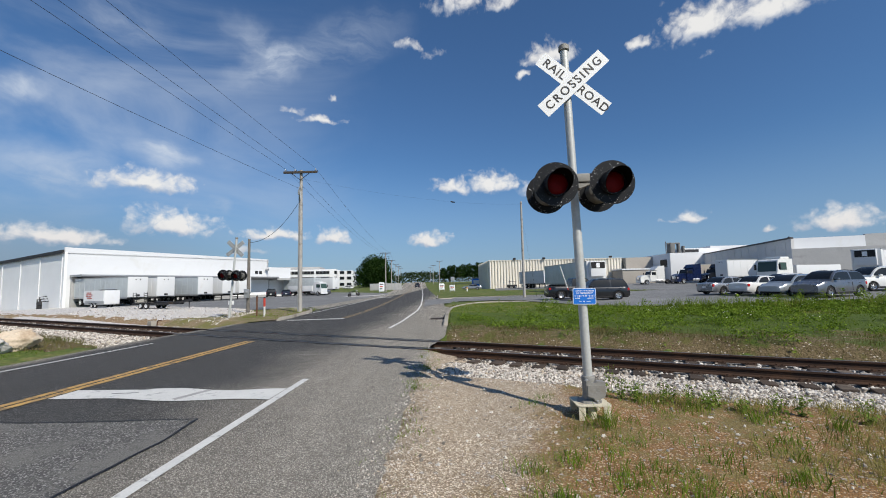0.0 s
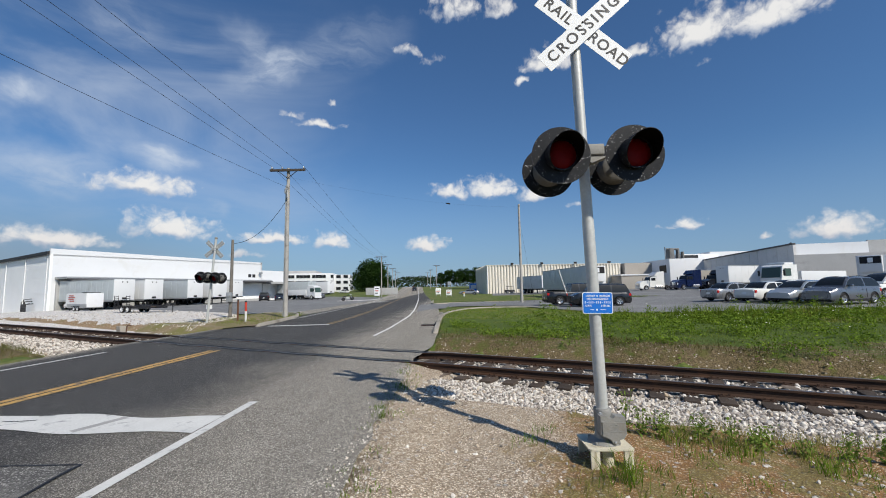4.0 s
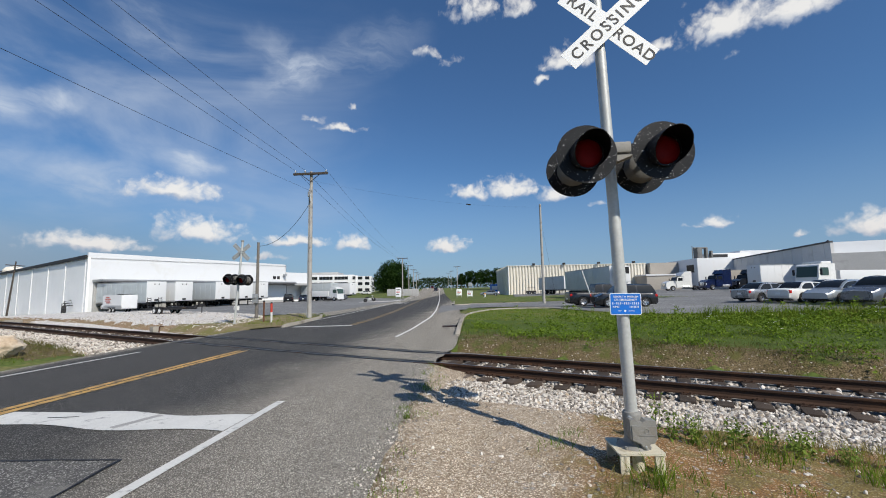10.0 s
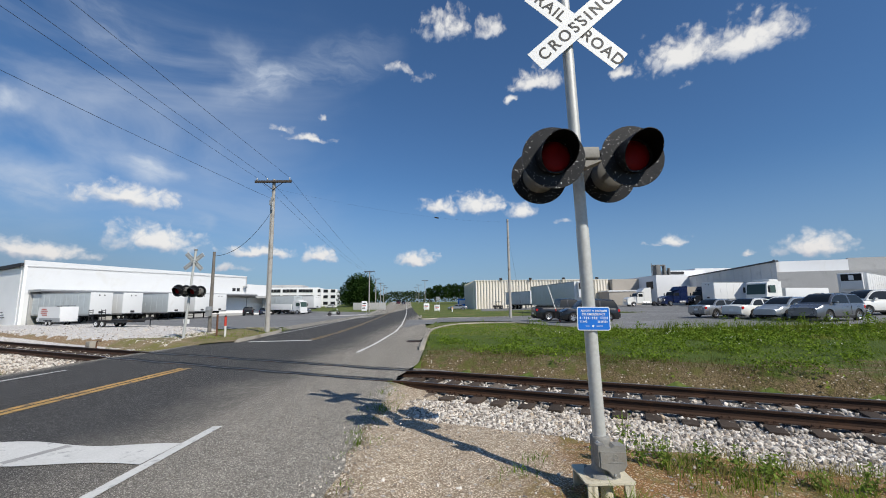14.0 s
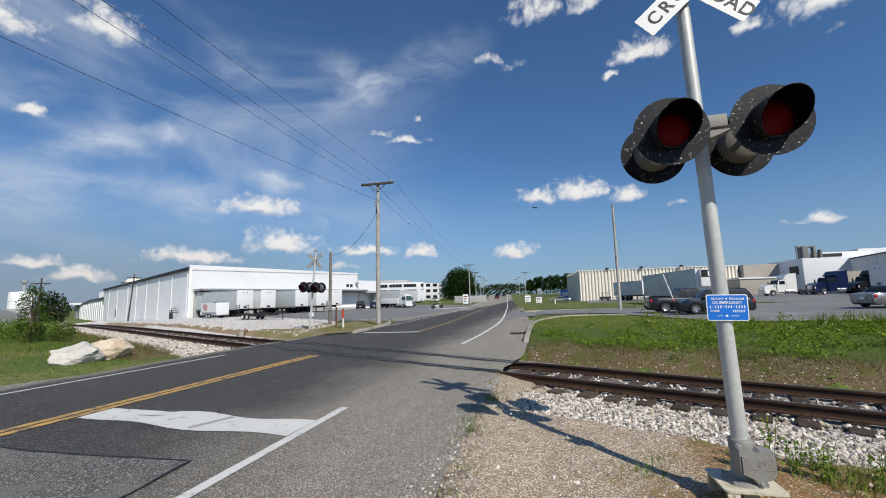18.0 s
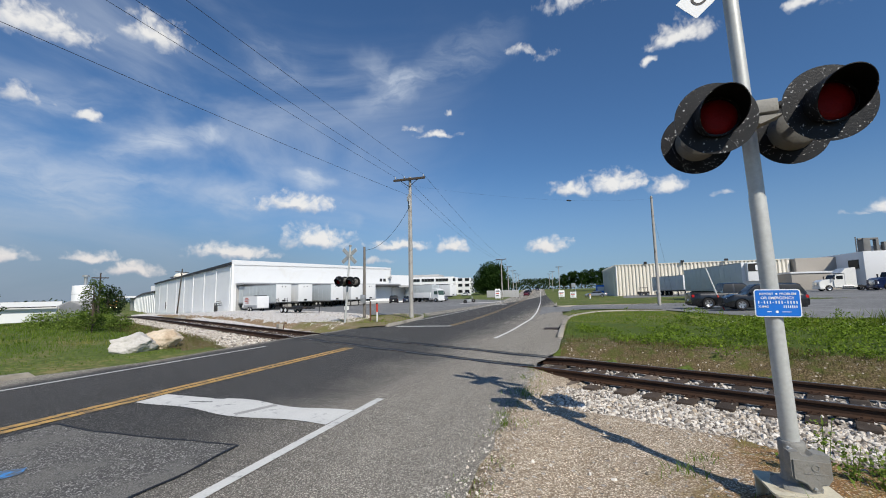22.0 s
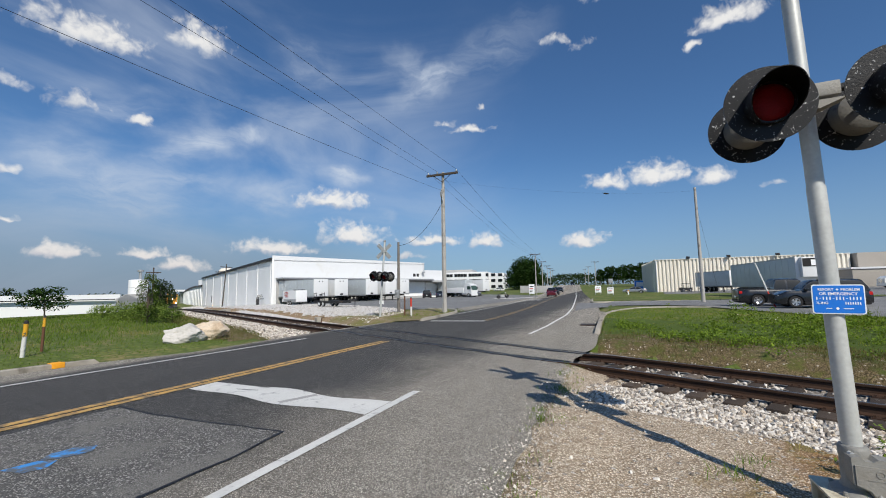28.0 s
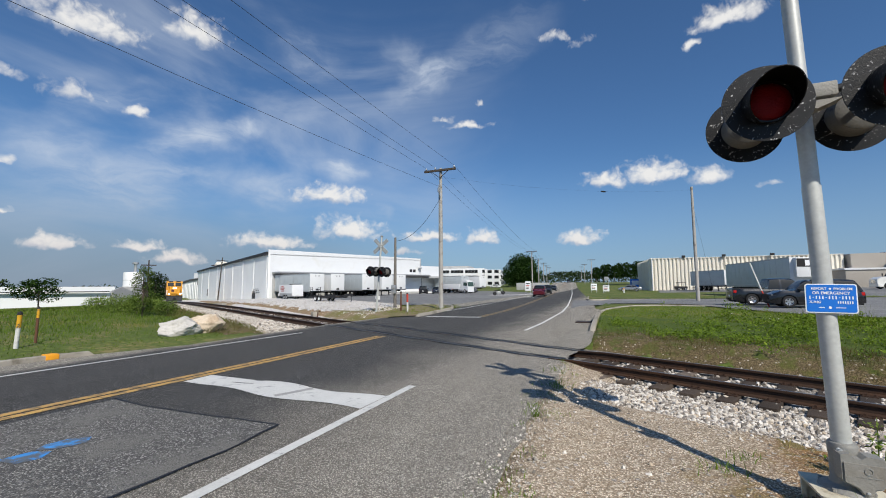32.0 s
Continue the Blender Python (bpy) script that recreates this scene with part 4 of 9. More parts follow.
structure("verge", strip([(-13.4, 15.6), (-15.2, 17.0), (-16.8, 20)], [(-11.4, 15.6), (-12.2, 23.0), (-16.0, 26.5)], 14, 8, 0.095, (0.2, 0.05)), BARE, "patchy verge of dry soil and grass", "verge")


structure("track_verge", strip([(-18.6, 15.9), (-16.2, 14.9), (-14.4, 14.3), (-12.6, 13.9)], [(-18.0, 17.4), (-15.4, 17.6), (-13.2, 16.9), (-11.22, 16.25)], 24, 8, 0.112, (0.15, 0.15)), BARE, "trampled brown soil between gravel yard and road", "verge")
structure("yard_edge", strip([(-18.2, 15.95), (-28, 20.75), (-40, 27.3), (-65, 42.4)], [(-18.0, 17.2), (-28, 22.3), (-40, 28.9), (-65, 43.6)], 80, 5, 0.10, (0.25, 0.5)), DIRT, "tan dirt washed along the foot of the gravel yard", "soil")
structure("west_soil", strip([(-13.7, 8.3), (-18, 10.5), (-24, 13.5), (-32, 17.6)], [(-13.75, 5.9), (-18, 8.4), (-24, 12.0), (-32, 16.2)], 60, 8, -0.032, (0.2, 0.35)), BANK_SURFACE, "strip of dry weeds and soil beside the ballast", "soil")


def shoulder_height(x, y):
    """The near shoulder, dropping away where the ballast begins."""
    d = track_side(x, y)
    drop = 0.16 * ease(-2.75, -2.35, d + jitter(x, y, 0.35, 0.9)) * ease(-2.0, -0.9, x)
    return max(ground_height(max(x, -2.0), y), -0.13) * ease(-2.75, -2.0, x) + jitter(x, y, 0.025, 1.3) - drop - 0.075 * ease(-2.38, -2.80, x + jitter(x, y, 0.30, 1.6) + jitter(x, y + 20, 0.14, 6.0))


# the near shoulder: gravel path, then dirt and dry grass
structure("shoulder", strip([(-2.85, -14), (-2.85, -4), (-2.85, 0), (-2.85, 3), (-2.80, 6.0)], [(8, -14), (9, -5), (8.6, -3.2), (6.8, -1.0), (1.2, 2.6)], 90, 60, 0.022, (0.0, 0.25), shoulder_height), SHOULDER, "trodden gravel and dry dirt beside the road", "gravel")
structure("bank_soil", strip([(-2.2, 7.4), (4, 4.5), (10, 1.7), (20, -3.0), (40, -12.4)], [(-2.2, 17.6), (4.8, 14.4), (11.5, 11.5), (22, 6.6), (42, -2)], 120, 26, 0.02, (0.2, 0.5)), BANK_SURFACE, "bank of bare soil, dry stalks and green weeds", "soil")


# ---- track ----
def build_track():
    line = track_line(620)
    base = thing("railway_track", Matrix(), "rusty steel rails on wooden sleepers, sunk in the road", "railway track")
    step = (line[1][0] - line[0][0]).length

    def inside_road(p):
        return -12.9 < p.x < -2.45

    profile = [(-0.068, -0.165), (-0.068, -0.150), (-0.012, -0.128), (-0.010, -0.048), (-0.036, -0.036), (-0.037, -0.006), (-0.030, 0.0), (0.030, 0.0), (0.037, -0.006), (0.036, -0.036), (0.010, -0.048), (0.012, -0.128), (0.068, -0.150), (0.068, -0.165)]
    for side in (-0.715, 0.715):
        rows, tops = [], []
        for p, way in line:
            off = Vector((-way.y, way.x, 0))
            c = p + off * -side + Vector((0, 0, 0.045 if not inside_road(p) else 0.012))
            rows.append([c + off * a + Vector((0, 0, h)) for a, h in profile])
            tops.append([c + off * a + Vector((0, 0, 0.0015)) for a in (-0.026, 0.026)])
        rail = part("rail", Mesh().grid(rows), RUST, base, "rusted brown steel rail")
        part("running_surface", Mesh().grid(tops), RAIL_TOP, rail, "dull worn rail head")
    # sleepers near the camera are single pieces
    tie = Mesh().box(-1.28, 1.28, -0.115, 0.115, -0.17, 0.0, 0.015).data("sleeper", TIE)
    plate = Mesh().box(-0.17, 0.17, -0.09, 0.09, 0.0, 0.014)
    for s in (-0.12, 0.12):
        for r in (-0.05, 0.05):
            plate.box(s - 0.014, s + 0.014, r - 0.014, r + 0.014, 0.012, 0.045)
    plate = plate.data("tie_plate", RUST)
    total = (len(line) - 1) * step
    rng = random.Random(4)
    far_ties = Mesh()
    for k in range(int(total / 0.53)):
        s = k * 0.53
        i = min(int(s / step), len(line) - 2)
        p = line[i][0].lerp(line[i + 1][0], s / step - i)
        way = line[i][1]
        if inside_road(p) or p.x > 34 or p.x < -120:
            continue
        turn = math.degrees(math.atan2(way.x, -way.y)) + rng.uniform(-1.5, 1.5)
        m = pose(p.x, p.y, p.z - 0.118 + rng.uniform(-0.012, 0.008), 0, 0, turn)
        if p.x > -35:
            ob = part("sleeper", tie, None, base, at=m)
            for side in (-0.715, 0.715):
                part("tie_plate", plate, None, ob, at=pose(side, 0, 0.0))
        else:
            far_ties.add([m @ Vector((x, y, z)) for z in (-0.15, 0) for y in (-0.115, 0.115) for x in (-1.28, 1.28)], [(4, 5, 7, 6), (0, 1, 5, 4), (2, 6, 7, 3), (0, 4, 6, 2), (1, 3, 7, 5)])
    part("far_sleeper", far_ties, TIE, base, "sleepers too far off to count")["kind"] = "stuff"
    # ballast bed
    rows = []
    for p, way in line:
        off = Vector((-way.y, way.x, 0))
        flat = inside_road(p)
        row = []
        east = p.x > -2.2
        for k, (a, h) in enumerate(((-3.1, -0.34), (-2.5, -0.19 if east else -0.27), (-1.55, -0.165 if east else -0.20), (-1.3, -0.205 if east else -0.165), (-0.5, -0.17), (0.5, -0.17), (1.25, -0.165), (1.7, -0.20), (2.3, -0.26), (2.9, -0.34))):
            rag = jitter(p.x + 3 * k, p.y, 0.16, 1.1) if k in (0, 9) else 0
            row.append(p + off * (-a + rag) + Vector((0, 0, (h if not flat else -0.3) + jitter(p.x, p.y + 5 * k, 0.02, 3.0))))
        rows.append(row)
    tagged(part("ballast_bed", Mesh().grid(rows), CINDER), "dark grit bed under the track", "ballast bed", kind="structure")


build_track()

# ---- crossing signal ----


def lettering(name, text, size, mat, parent, at, tall=1.0, spread=1.0):
    curve = bpy.data.curves.new(name, "FONT")
    curve.body, curve.size, curve.align_x, curve.align_y, curve.extrude, curve.offset = text, size, "CENTER", "CENTER", 0.001, size * 0.014
    curve.space_character = spread
    flat = bpy.data.objects.new(name, curve)
    me = bpy.data.meshes.new_from_object(flat)
    bpy.data.objects.remove(flat)
    me.materials.clear()
    me.materials.append(mat)
    ob = new(name, me)
    ob.parent = parent
    ob.matrix_basis = at @ Matrix.Diagonal((1, tall, 1, 1))
    return ob


def rounded_plate(width, height, radius, thick):
    outline = []
    for cx, cy, a0 in ((1, 1, 0), (-1, 1, 90), (-1, -1, 180), (1, -1, 270)):
        for k in range(5):
            a = radians(a0 + 22.5 * k)
            outline.append((cx * (width / 2 - radius) + radius * math.cos(a), cy * (height / 2 - radius) + radius * math.sin(a)))
    return Mesh().prism(outline, -thick / 2, thick / 2, "z")


def signal_lamp(parent, x, y, z, way):
    """A flashing lamp: round background, housing behind, hood and lens; way -1 faces -y."""
    holder = part("background_disc", Mesh().lathe([(0.0, -0.004), (0.305, -0.004), (0.305, 0.004), (0.0, 0.004)], "y", sides=48), BLACK, parent, "chalky black round background", at=pose(x, y, z, 0, 0, 0 if way < 0 else 180))
    part("housing", Mesh().lathe([(0.0, 0.17), (0.07, 0.168), (0.145, 0.155), (0.165, 0.14), (0.172, 0.06), (0.182, 0.03), (0.182, 0.004)], "y", sides=32), HOUSING_GREY, holder, "weathered grey lamp housing")
    # hood: a tube cut away below
    hood, rows = Mesh(), []
    for k in range(41):
        a = radians(-60 + 300 * k / 40)
        reach = 0.05 + 0.30 * (0.5 + 0.5 * math.cos(a - radians(90))) ** 0.8
        c, s = math.cos(a), math.sin(a)
        rows.append([(r * c, -d, r * s - d * 0.10) for r, d in ((0.172, 0.0), (0.172, reach), (0.166, reach), (0.166, 0.0))])
    hood_ = part("hood", hood.grid(rows), BLACK, holder, "flaking black hood")
    # added inner shell, its shade put in as near-black colour
    lining = [[(0.1635 * math.cos(a), -d, 0.1635 * math.sin(a) - d * 0.10) for d in (0.001, (0.05 + 0.30 * (0.5 + 0.5 * math.cos(a - radians(90))) ** 0.8) * 0.985)] for a in (radians(-60 + 300 * k / 40) for k in range(41))]
    part("lining", Mesh().grid(lining), HOOD_SHADE, hood_, "inside of the hood, coloured near black for its shade")
    part("rim", Mesh().lathe([(0.150, -0.004), (0.168, -0.012), (0.172, -0.05), (0.158, -0.05), (0.150, -0.02)], "y", sides=40), BLACK, holder)
    part("lens", Mesh().lathe([(0.0, -0.052), (0.05, -0.050), (0.10, -0.043), (0.145, -0.028), (0.160, -0.010)], "y", sides=36), LENS_RED, holder, "unlit dark red lens")
    part("arm", Mesh().tube([(0, 0.10, 0.0), (-0.12 * (1 if x * -way > 0 else -1) * -1, 0.16, 0.10), (0, 0.12, 0.14)], 0.022, 8), BLACK_PLAIN, holder)
    return holder


def crossing_signal(m, label):
    base = thing("crossing_signal", m, label, "railroad signal")
    mast = part("mast", Mesh().tube([(0, 0.1, 0.35), (-0.085, 0.1, 5.24)], 0.058, 28), ALUMINIUM, base, "silver-painted steel mast")
    part("sleeve", Mesh().tube([(0, 0.1, 0.35), (-0.037, 0.1, 2.48)], 0.062, 28), ALUMINIUM, mast, "lower sleeve of the mast")
    part("cap", Mesh().lathe([(0.0, 0.10), (0.045, 0.095), (0.075, 0.07), (0.078, 0.0), (0.066, -0.01)], "z", (-0.084, 0.1, 5.20), 24), CAST, mast, "domed mast cap")
    # crossbuck
    for turn, words, y in ((-41.5, ("RAIL", "ROAD"), 0.012), (41.5, ("CROSSING",), -0.004)):
        tilt = pose(0, y, 4.645) @ pose(0, 0, 0, 0, -turn, 0) @ pose(0, 0, 0, 90, 0, 0)
        blade = part("blade", rounded_plate(1.22, 0.232, 0.006, 0.004), SIGN_WHITE, base, "white reflective blade with black letters", at=tilt, smooth=30)
        part("backing", rounded_plate(1.20, 0.22, 0.006, 0.003).moved(pose(0, 0, -0.004)), GALV, blade, "dull grey back of the blade")
        part("stiffener", Mesh().box(-0.55, 0.55, -0.02, 0.02, -0.018, -0.004), ALUMINIUM, blade)
        if len(words) == 2:
            for text, off in ((words[0], -0.345), (words[1], 0.365)):
                lettering("letters", text, 0.175, SIGN_BLACK, blade, pose(off, -0.004, 0.0035), 1.0, 1.12)
        else:
            lettering("letters", words[0], 0.175, SIGN_BLACK, blade, pose(0.0, -0.004, 0.0035), 1.0, 1.36)
        for bx in (-0.05, 0.05):
            part("bolt", Mesh().lathe([(0, 0.012), (0.01, 0.01), (0.013, 0.002)], "z", (bx, 0.06 * (1 if turn > 0 else -1), 0), 8), STEEL_DARK, blade)
    part("clamp", Mesh().box(-0.155, 0.01, 0.02, 0.17, 4.57, 4.63, 0.01).box(-0.155, 0.01, 0.02, 0.17, 4.68, 4.74, 0.01), ALUMINIUM, base)
    # lamps and their bracket
    part("junction_box", Mesh().box(-0.09, 0.17, 0.03, 0.17, 3.20, 3.32, 0.015).prism([(0.02, 3.10), (0.20, 3.17), (-0.08, 3.17)], 0.02, 0.18, "y"), CAST, base, "grey cast junction box")
    part("crossarm", Mesh().tube([(-0.40, 0.06, 3.20), (-0.12, 0.08, 3.26), (0.2, 0.08, 3.26), (0.40, 0.06, 3.20)], 0.026, 10), BLACK_PLAIN, base)
    for way in (-1, 1):
        for side in (-0.38, 0.38):
            signal_lamp(base, side, 0.08 + 0.30 * way, 3.115, way)
    for side in (-0.38, 0.38):
        part("bracket", Mesh().tube([(side, -0.10, 3.11), (side, 0.08, 3.20), (side, 0.26, 3.11)], 0.028, 8), BLACK_PLAIN, base)
    # emergency notice: white border, words, and bars where numbers stand
    plate = part("notice", rounded_plate(0.37, 0.262, 0.022, 0.003), SIGN_WHITE, base, "blue emergency notice with white border", at=pose(-0.010, 0.024, 1.575, 90, 1.2, 0) @ Matrix.Diagonal((0.86, 0.86, 1, 1)))
    face = part("blue_panel", rounded_plate(0.352, 0.244, 0.016, 0.002), SIGN_BLUE, plate, "blue field with white words", at=pose(0, 0, 0.0022))
    for text, size, x, z in (("REPORT", 0.031, -0.085, 0.086), ("PROBLEM", 0.031, 0.085, 0.086), ("OR EMERGENCY", 0.036, 0.0, 0.048), ("X-ING", 0.030, -0.115, -0.034)):
        lettering("words", text, size, SIGN_WHITE, plate, pose(x, z, 0.005))
    bars = [(-0.155 + 0.0232 * k, 0.0085 if k not in (1, 5, 9) else 0.010, (-0.006, 0.022) if k not in (1, 5, 9) else (0.005, 0.010)) for k in range(14)] + [(0.045 + 0.0165 * k, 0.007, (-0.046, -0.022)) for k in range(7)]
    for x0, wide, (z0, z1) in bars:
        part("number_bar", Mesh().box(x0, x0 + wide, z0, z1, 0.0035, 0.0048), SIGN_WHITE, plate)
    for x0, x1, z0, z1 in ((-0.09, -0.05, -0.085, -0.079), (0.03, 0.10, -0.085, -0.079)):
        part("word_bar", Mesh().box(x0, x1, z0, z1, 0.0035, 0.0048), SIGN_WHITE, plate)
    part("emblem", Mesh().lathe([(0, 0.005), (0.012, 0.005), (0.012, 0.0035)], "z", (-0.01, -0.082, 0), 12).lathe([(0, 0.005), (0.009, 0.005), (0.009, 0.0035)], "z", (-0.004, 0.087, 0), 12), SIGN_WHITE, plate)
    part("clip", Mesh().box(-0.04, 0.04, 0.03, 0.10, 1.62, 1.65).box(-0.04, 0.04, 0.03, 0.10, 1.50, 1.53), ALUMINIUM, base)
    # foot
    foot = part("mast_foot", Mesh().lathe([(0.062, 0.485), (0.082, 0.48), (0.090, 0.465), (0.090, 0.40), (0.086, 0.39), (0.086, 0.22), (0.10, 0.185), (0.155, 0.160), (0.165, 0.142)], "z", (0, 0.1, 0), 32), CAST, base, "cast mast foot with a flared flange")
    part("set_screw", Mesh().lathe([(0.0, -0.022), (0.016, -0.020), (0.018, 0.0), (0.024, 0.004)], "y", (-0.045, 0.022, 0.435), 10), GALV, foot, "bright set screw")
    box_ = part("terminal_box", Mesh().prism([(-0.075, 0.435), (-0.02, 0.445), (0.005, 0.415), (0.045, 0.412), (0.075, 0.435), (0.175, 0.425), (0.180, 0.26), (0.150, 0.215), (0.110, 0.205), (0.075, 0.150), (0.045, 0.150), (0.010, 0.205), (-0.06, 0.235), (-0.075, 0.26)], -0.055, 0.06, "y"), CAST, base, "grey cast terminal box with a pointed lower edge")
    part("box_door", Mesh().prism([(-0.062, 0.385), (0.165, 0.375), (0.168, 0.275), (0.145, 0.228), (0.105, 0.216), (0.073, 0.166), (0.047, 0.166), (0.012, 0.216), (-0.062, 0.248)], -0.066, -0.055, "y"), CAST, box_, "cast door with a raised emblem")
    part("emblem", Mesh().lathe([(0.026, -0.066), (0.026, -0.070), (0.019, -0.070), (0.019, -0.066)], "y", (0.075, 0, 0.335), 14).box(0.0, 0.15, -0.069, -0.066, 0.288, 0.294), CAST, box_)
    part("latch", Mesh().lathe([(0.0, -0.078), (0.011, -0.076), (0.012, -0.066)], "y", (0.060, 0, 0.185), 10), GALV, box_)
    for k in range(4):
        a = radians(45 + 90 * k)
        part("anchor_bolt", Mesh().tube([(0.16 * math.cos(a), 0.1 + 0.16 * math.sin(a), 0.12), (0.16 * math.cos(a), 0.1 + 0.16 * math.sin(a), 0.17)], 0.014, 6).tube([(0.16 * math.cos(a), 0.1 + 0.16 * math.sin(a), 0.115), (0.16 * math.cos(a), 0.1 + 0.16 * math.sin(a), 0.14)], 0.026, 6), CAST, foot)
    plate = rounded_plate(0.45, 0.45, 0.03, 0.018).moved(pose(0, 0.1, 0.132))
    part("base_plate", plate, BASE_PAINT, base, "weathered square base plate")
    for x, y in ((-0.165, -0.106), (0.165, -0.106), (-0.165, 0.306), (0.165, 0.306)):
        part("leg", Mesh().box(x - 0.045, x + 0.045, y - 0.012, y + 0.012, -0.24, 0.12, 0.004).box(x - 0.012, x + 0.012, y - 0.012, y + 0.10 * (1 if y < 0 else -1) + 0.0001 if y < 0 else y + 0.012, -0.24, 0.115), BASE_PAINT, base)
    part("conduit", Mesh().tube([(0, 0.0, 0.12), (0, 0.0, -0.24)], 0.055, 16), BASE_PAINT, base, "stub pipe under the plate")
    return base


SIGNAL = crossing_signal(pose(0.03, 0, -0.05, 0, -0.35, 0), "silver railroad crossing signal with four unlit red lamps")
FAR_SIGNAL = copy_thing(SIGNAL, pose(-14.6, 17.05, -0.62, 0, -3.2, 180))
tagged(FAR_SIGNAL, "leaning railroad crossing signal seen from behind, beside gravel")

# ---- poles and wires ----


def utility_pole(m, height, label, arm=2.4, radius=0.15, insulators=True, name="utility_pole", wood=None):
    wood = wood or POLE_WOOD
    base = thing(name, m, label, "utility pole", "utility poles")
    part("shaft", Mesh().tube([(0, 0, -0.3), (0, 0, height * 0.5), (0, 0, height)], [radius, radius * 0.85, radius * 0.66], 14), wood, base, "weathered grey wooden shaft")
    if arm:
        z = height - (0.18 if insulators else 0.75)
        bar = part("crossarm", Mesh().box(-arm / 2, arm / 2, -0.22, -0.09, z - 0.075, z + 0.075, 0.01), POLE_DARK, base, "dark wooden crossarm")
        for s in (-1, 1):
            part("brace", Mesh().tube([(s * arm * 0.28, -0.15, z - 0.04), (0, -0.15, z - 0.55)], 0.024, 5), STEEL_DARK, bar)
        if insulators:
            for x in (-arm / 2 + 0.12, -arm * 0.16, arm / 2 - 0.12):
                part("insulator", Mesh().lathe([(0.0, 0.20), (0.03, 0.19), (0.035, 0.14), (0.055, 0.12), (0.05, 0.06), (0.02, 0.05), (0.015, 0.0)], "z", (x, -0.14, z + 0.06), 8), GALV, bar)
    return base


MAIN_POLE = utility_pole(pose(-12.54, 22.15, 0), 10.0, "tall wooden utility pole with crossarm beside the road")
part("conduit", Mesh().tube([(-0.14, -0.06, 0.1), (-0.12, -0.06, 8.8)], 0.03, 6), GALV, MAIN_POLE)
part("fuse_cutout", Mesh().box(-0.12, 0.0, -0.32, -0.20, 8.2, 8.55, 0.02).tube([(0.05, -0.24, 7.9), (0.05, -0.24, 8.4)], 0.05, 8), GALV, MAIN_POLE, "grey fuse cut-out")
SHORT_POLE = utility_pole(pose(-16.0, 21.8, -0.05), 5.2, "short grey wooden pole with a meter box", 0, 0.12, wood=POLE_GREY)
part("meter_box", Mesh().box(-0.16, 0.16, -0.30, -0.12, 1.15, 1.75, 0.02).lathe([(0, -0.38), (0.09, -0.36), (0.10, -0.30)], "y", (0, 0, 1.55), 14), GALV, SHORT_POLE, "grey meter box")
RIGHT_POLE = utility_pole(pose(5.81, 40.0, 0), 10.9, "plain wooden utility pole at the drive", 0, 0.16)
FAR_POLES = [(-19.2, 95, 0.4, 9.6), (-23.0, 128, 0.6, 9.6), (-27.0, 165, 1.0, 9.8), (-31.5, 205, 1.8, 9.8), (-8.0, 150, 0.8, 10.0), (-13.5, 205, 1.8, 10.0), (-36.5, 250, 2.8, 9.8), (-18.5, 260, 3.0, 10.0)]
FAR_POLE_OBJECTS = []
for k, (x, y, z, h) in enumerate(FAR_POLES):
    FAR_POLE_OBJECTS.append(utility_pole(pose(x, y, z, 0, 0, 4), h, "wooden utility pole along the far road", 2.6, 0.15))
WEST_POLE = utility_pole(pose(-65.5, 35.25, -1.3, 0, 0, 58), 6.95, "dark wooden pole with crossarm behind the bush", 1.9, 0.13, False, wood=POLE_DARK)
WALL_POLE = utility_pole(pose(-87.4, 64.6, -1.9, 0, 3.5, 58), 10.5, "leaning dark pole beside the warehouse wall", 2.6, 0.16, False, wood=POLE_DARK)


def wire(name, a, b, sag, label, radius=0.008, steps=24):
    a, b = Vector(a), Vector(b)
    pts = [a.lerp(b, i / steps) - Vector((0, 0, 4 * sag * (i / steps) * (1 - i / steps))) for i in range(steps + 1)]
    ob = part(name, Mesh().tube(pts, radius, 5), WIRE)
    return tagged(ob, label, "power line", "overhead wires")


for dx, dz, end in ((-1.08, 10.08, -14.35), (-0.4, 10.08, -13.4), (1.08, 10.08, -12.3)):
    wire("power_line", (-12.54 + dx, 22.0, dz), (end, -26, 10.9), 0.2, "overhead electric wire along the road")
    wire("power_line", (-12.54 + dx, 22.0, dz), (-19.2 + dx, 95, 9.9), 0.8, "overhead electric wire receding along the road", 0.009)
    for (x0, y0, z0, h0), (x1, y1, z1, h1) in zip(FAR_POLES[:3], FAR_POLES[1:4]):
        wire("power_line", (x0 + dx, y0, z0 + h0), (x1 + dx, y1, z1 + h1), 0.5, "overhead electric wire receding along the road", 0.012, 10)
wire("power_line", (-12.45, 22.1, 8.6), (-17.6, -26, 9.6), 0.5, "lower overhead cable along the road", 0.008)
wire("service_drop", (-12.54, 22.1, 7.9), (-16.0, 21.8, 4.9), 0.75, "sagging service cable to the short pole", 0.014)
wire("service_drop", (-12.54, 22.2, 9.4), (5.81, 40, 10.6), 0.55, "thin cable across the road", 0.003)
CABLE_MARK = part("splice_case", Mesh().lathe([(0.0, -0.30), (0.05, -0.24), (0.07, 0.0), (0.05, 0.24), (0.0, 0.30)], "x", (0, 0, 0), 8), BLACK_PLAIN, at=pose(-1.9, 32.4, 9.52, 0, 0, 44))
tagged(CABLE_MARK, "small black splice case on the cable", "cable splice")
part("guy_wire", Mesh().tube([(0.1, 0, 8.6), (1.3, -0.4, 0.0)], 0.008, 4), WIRE, RIGHT_POLE)

# ---- buildings west of the road ----
CORNER, END = Vector((-58.4, 51.3, 0)), Vector((-44.8, 86.3, 0))


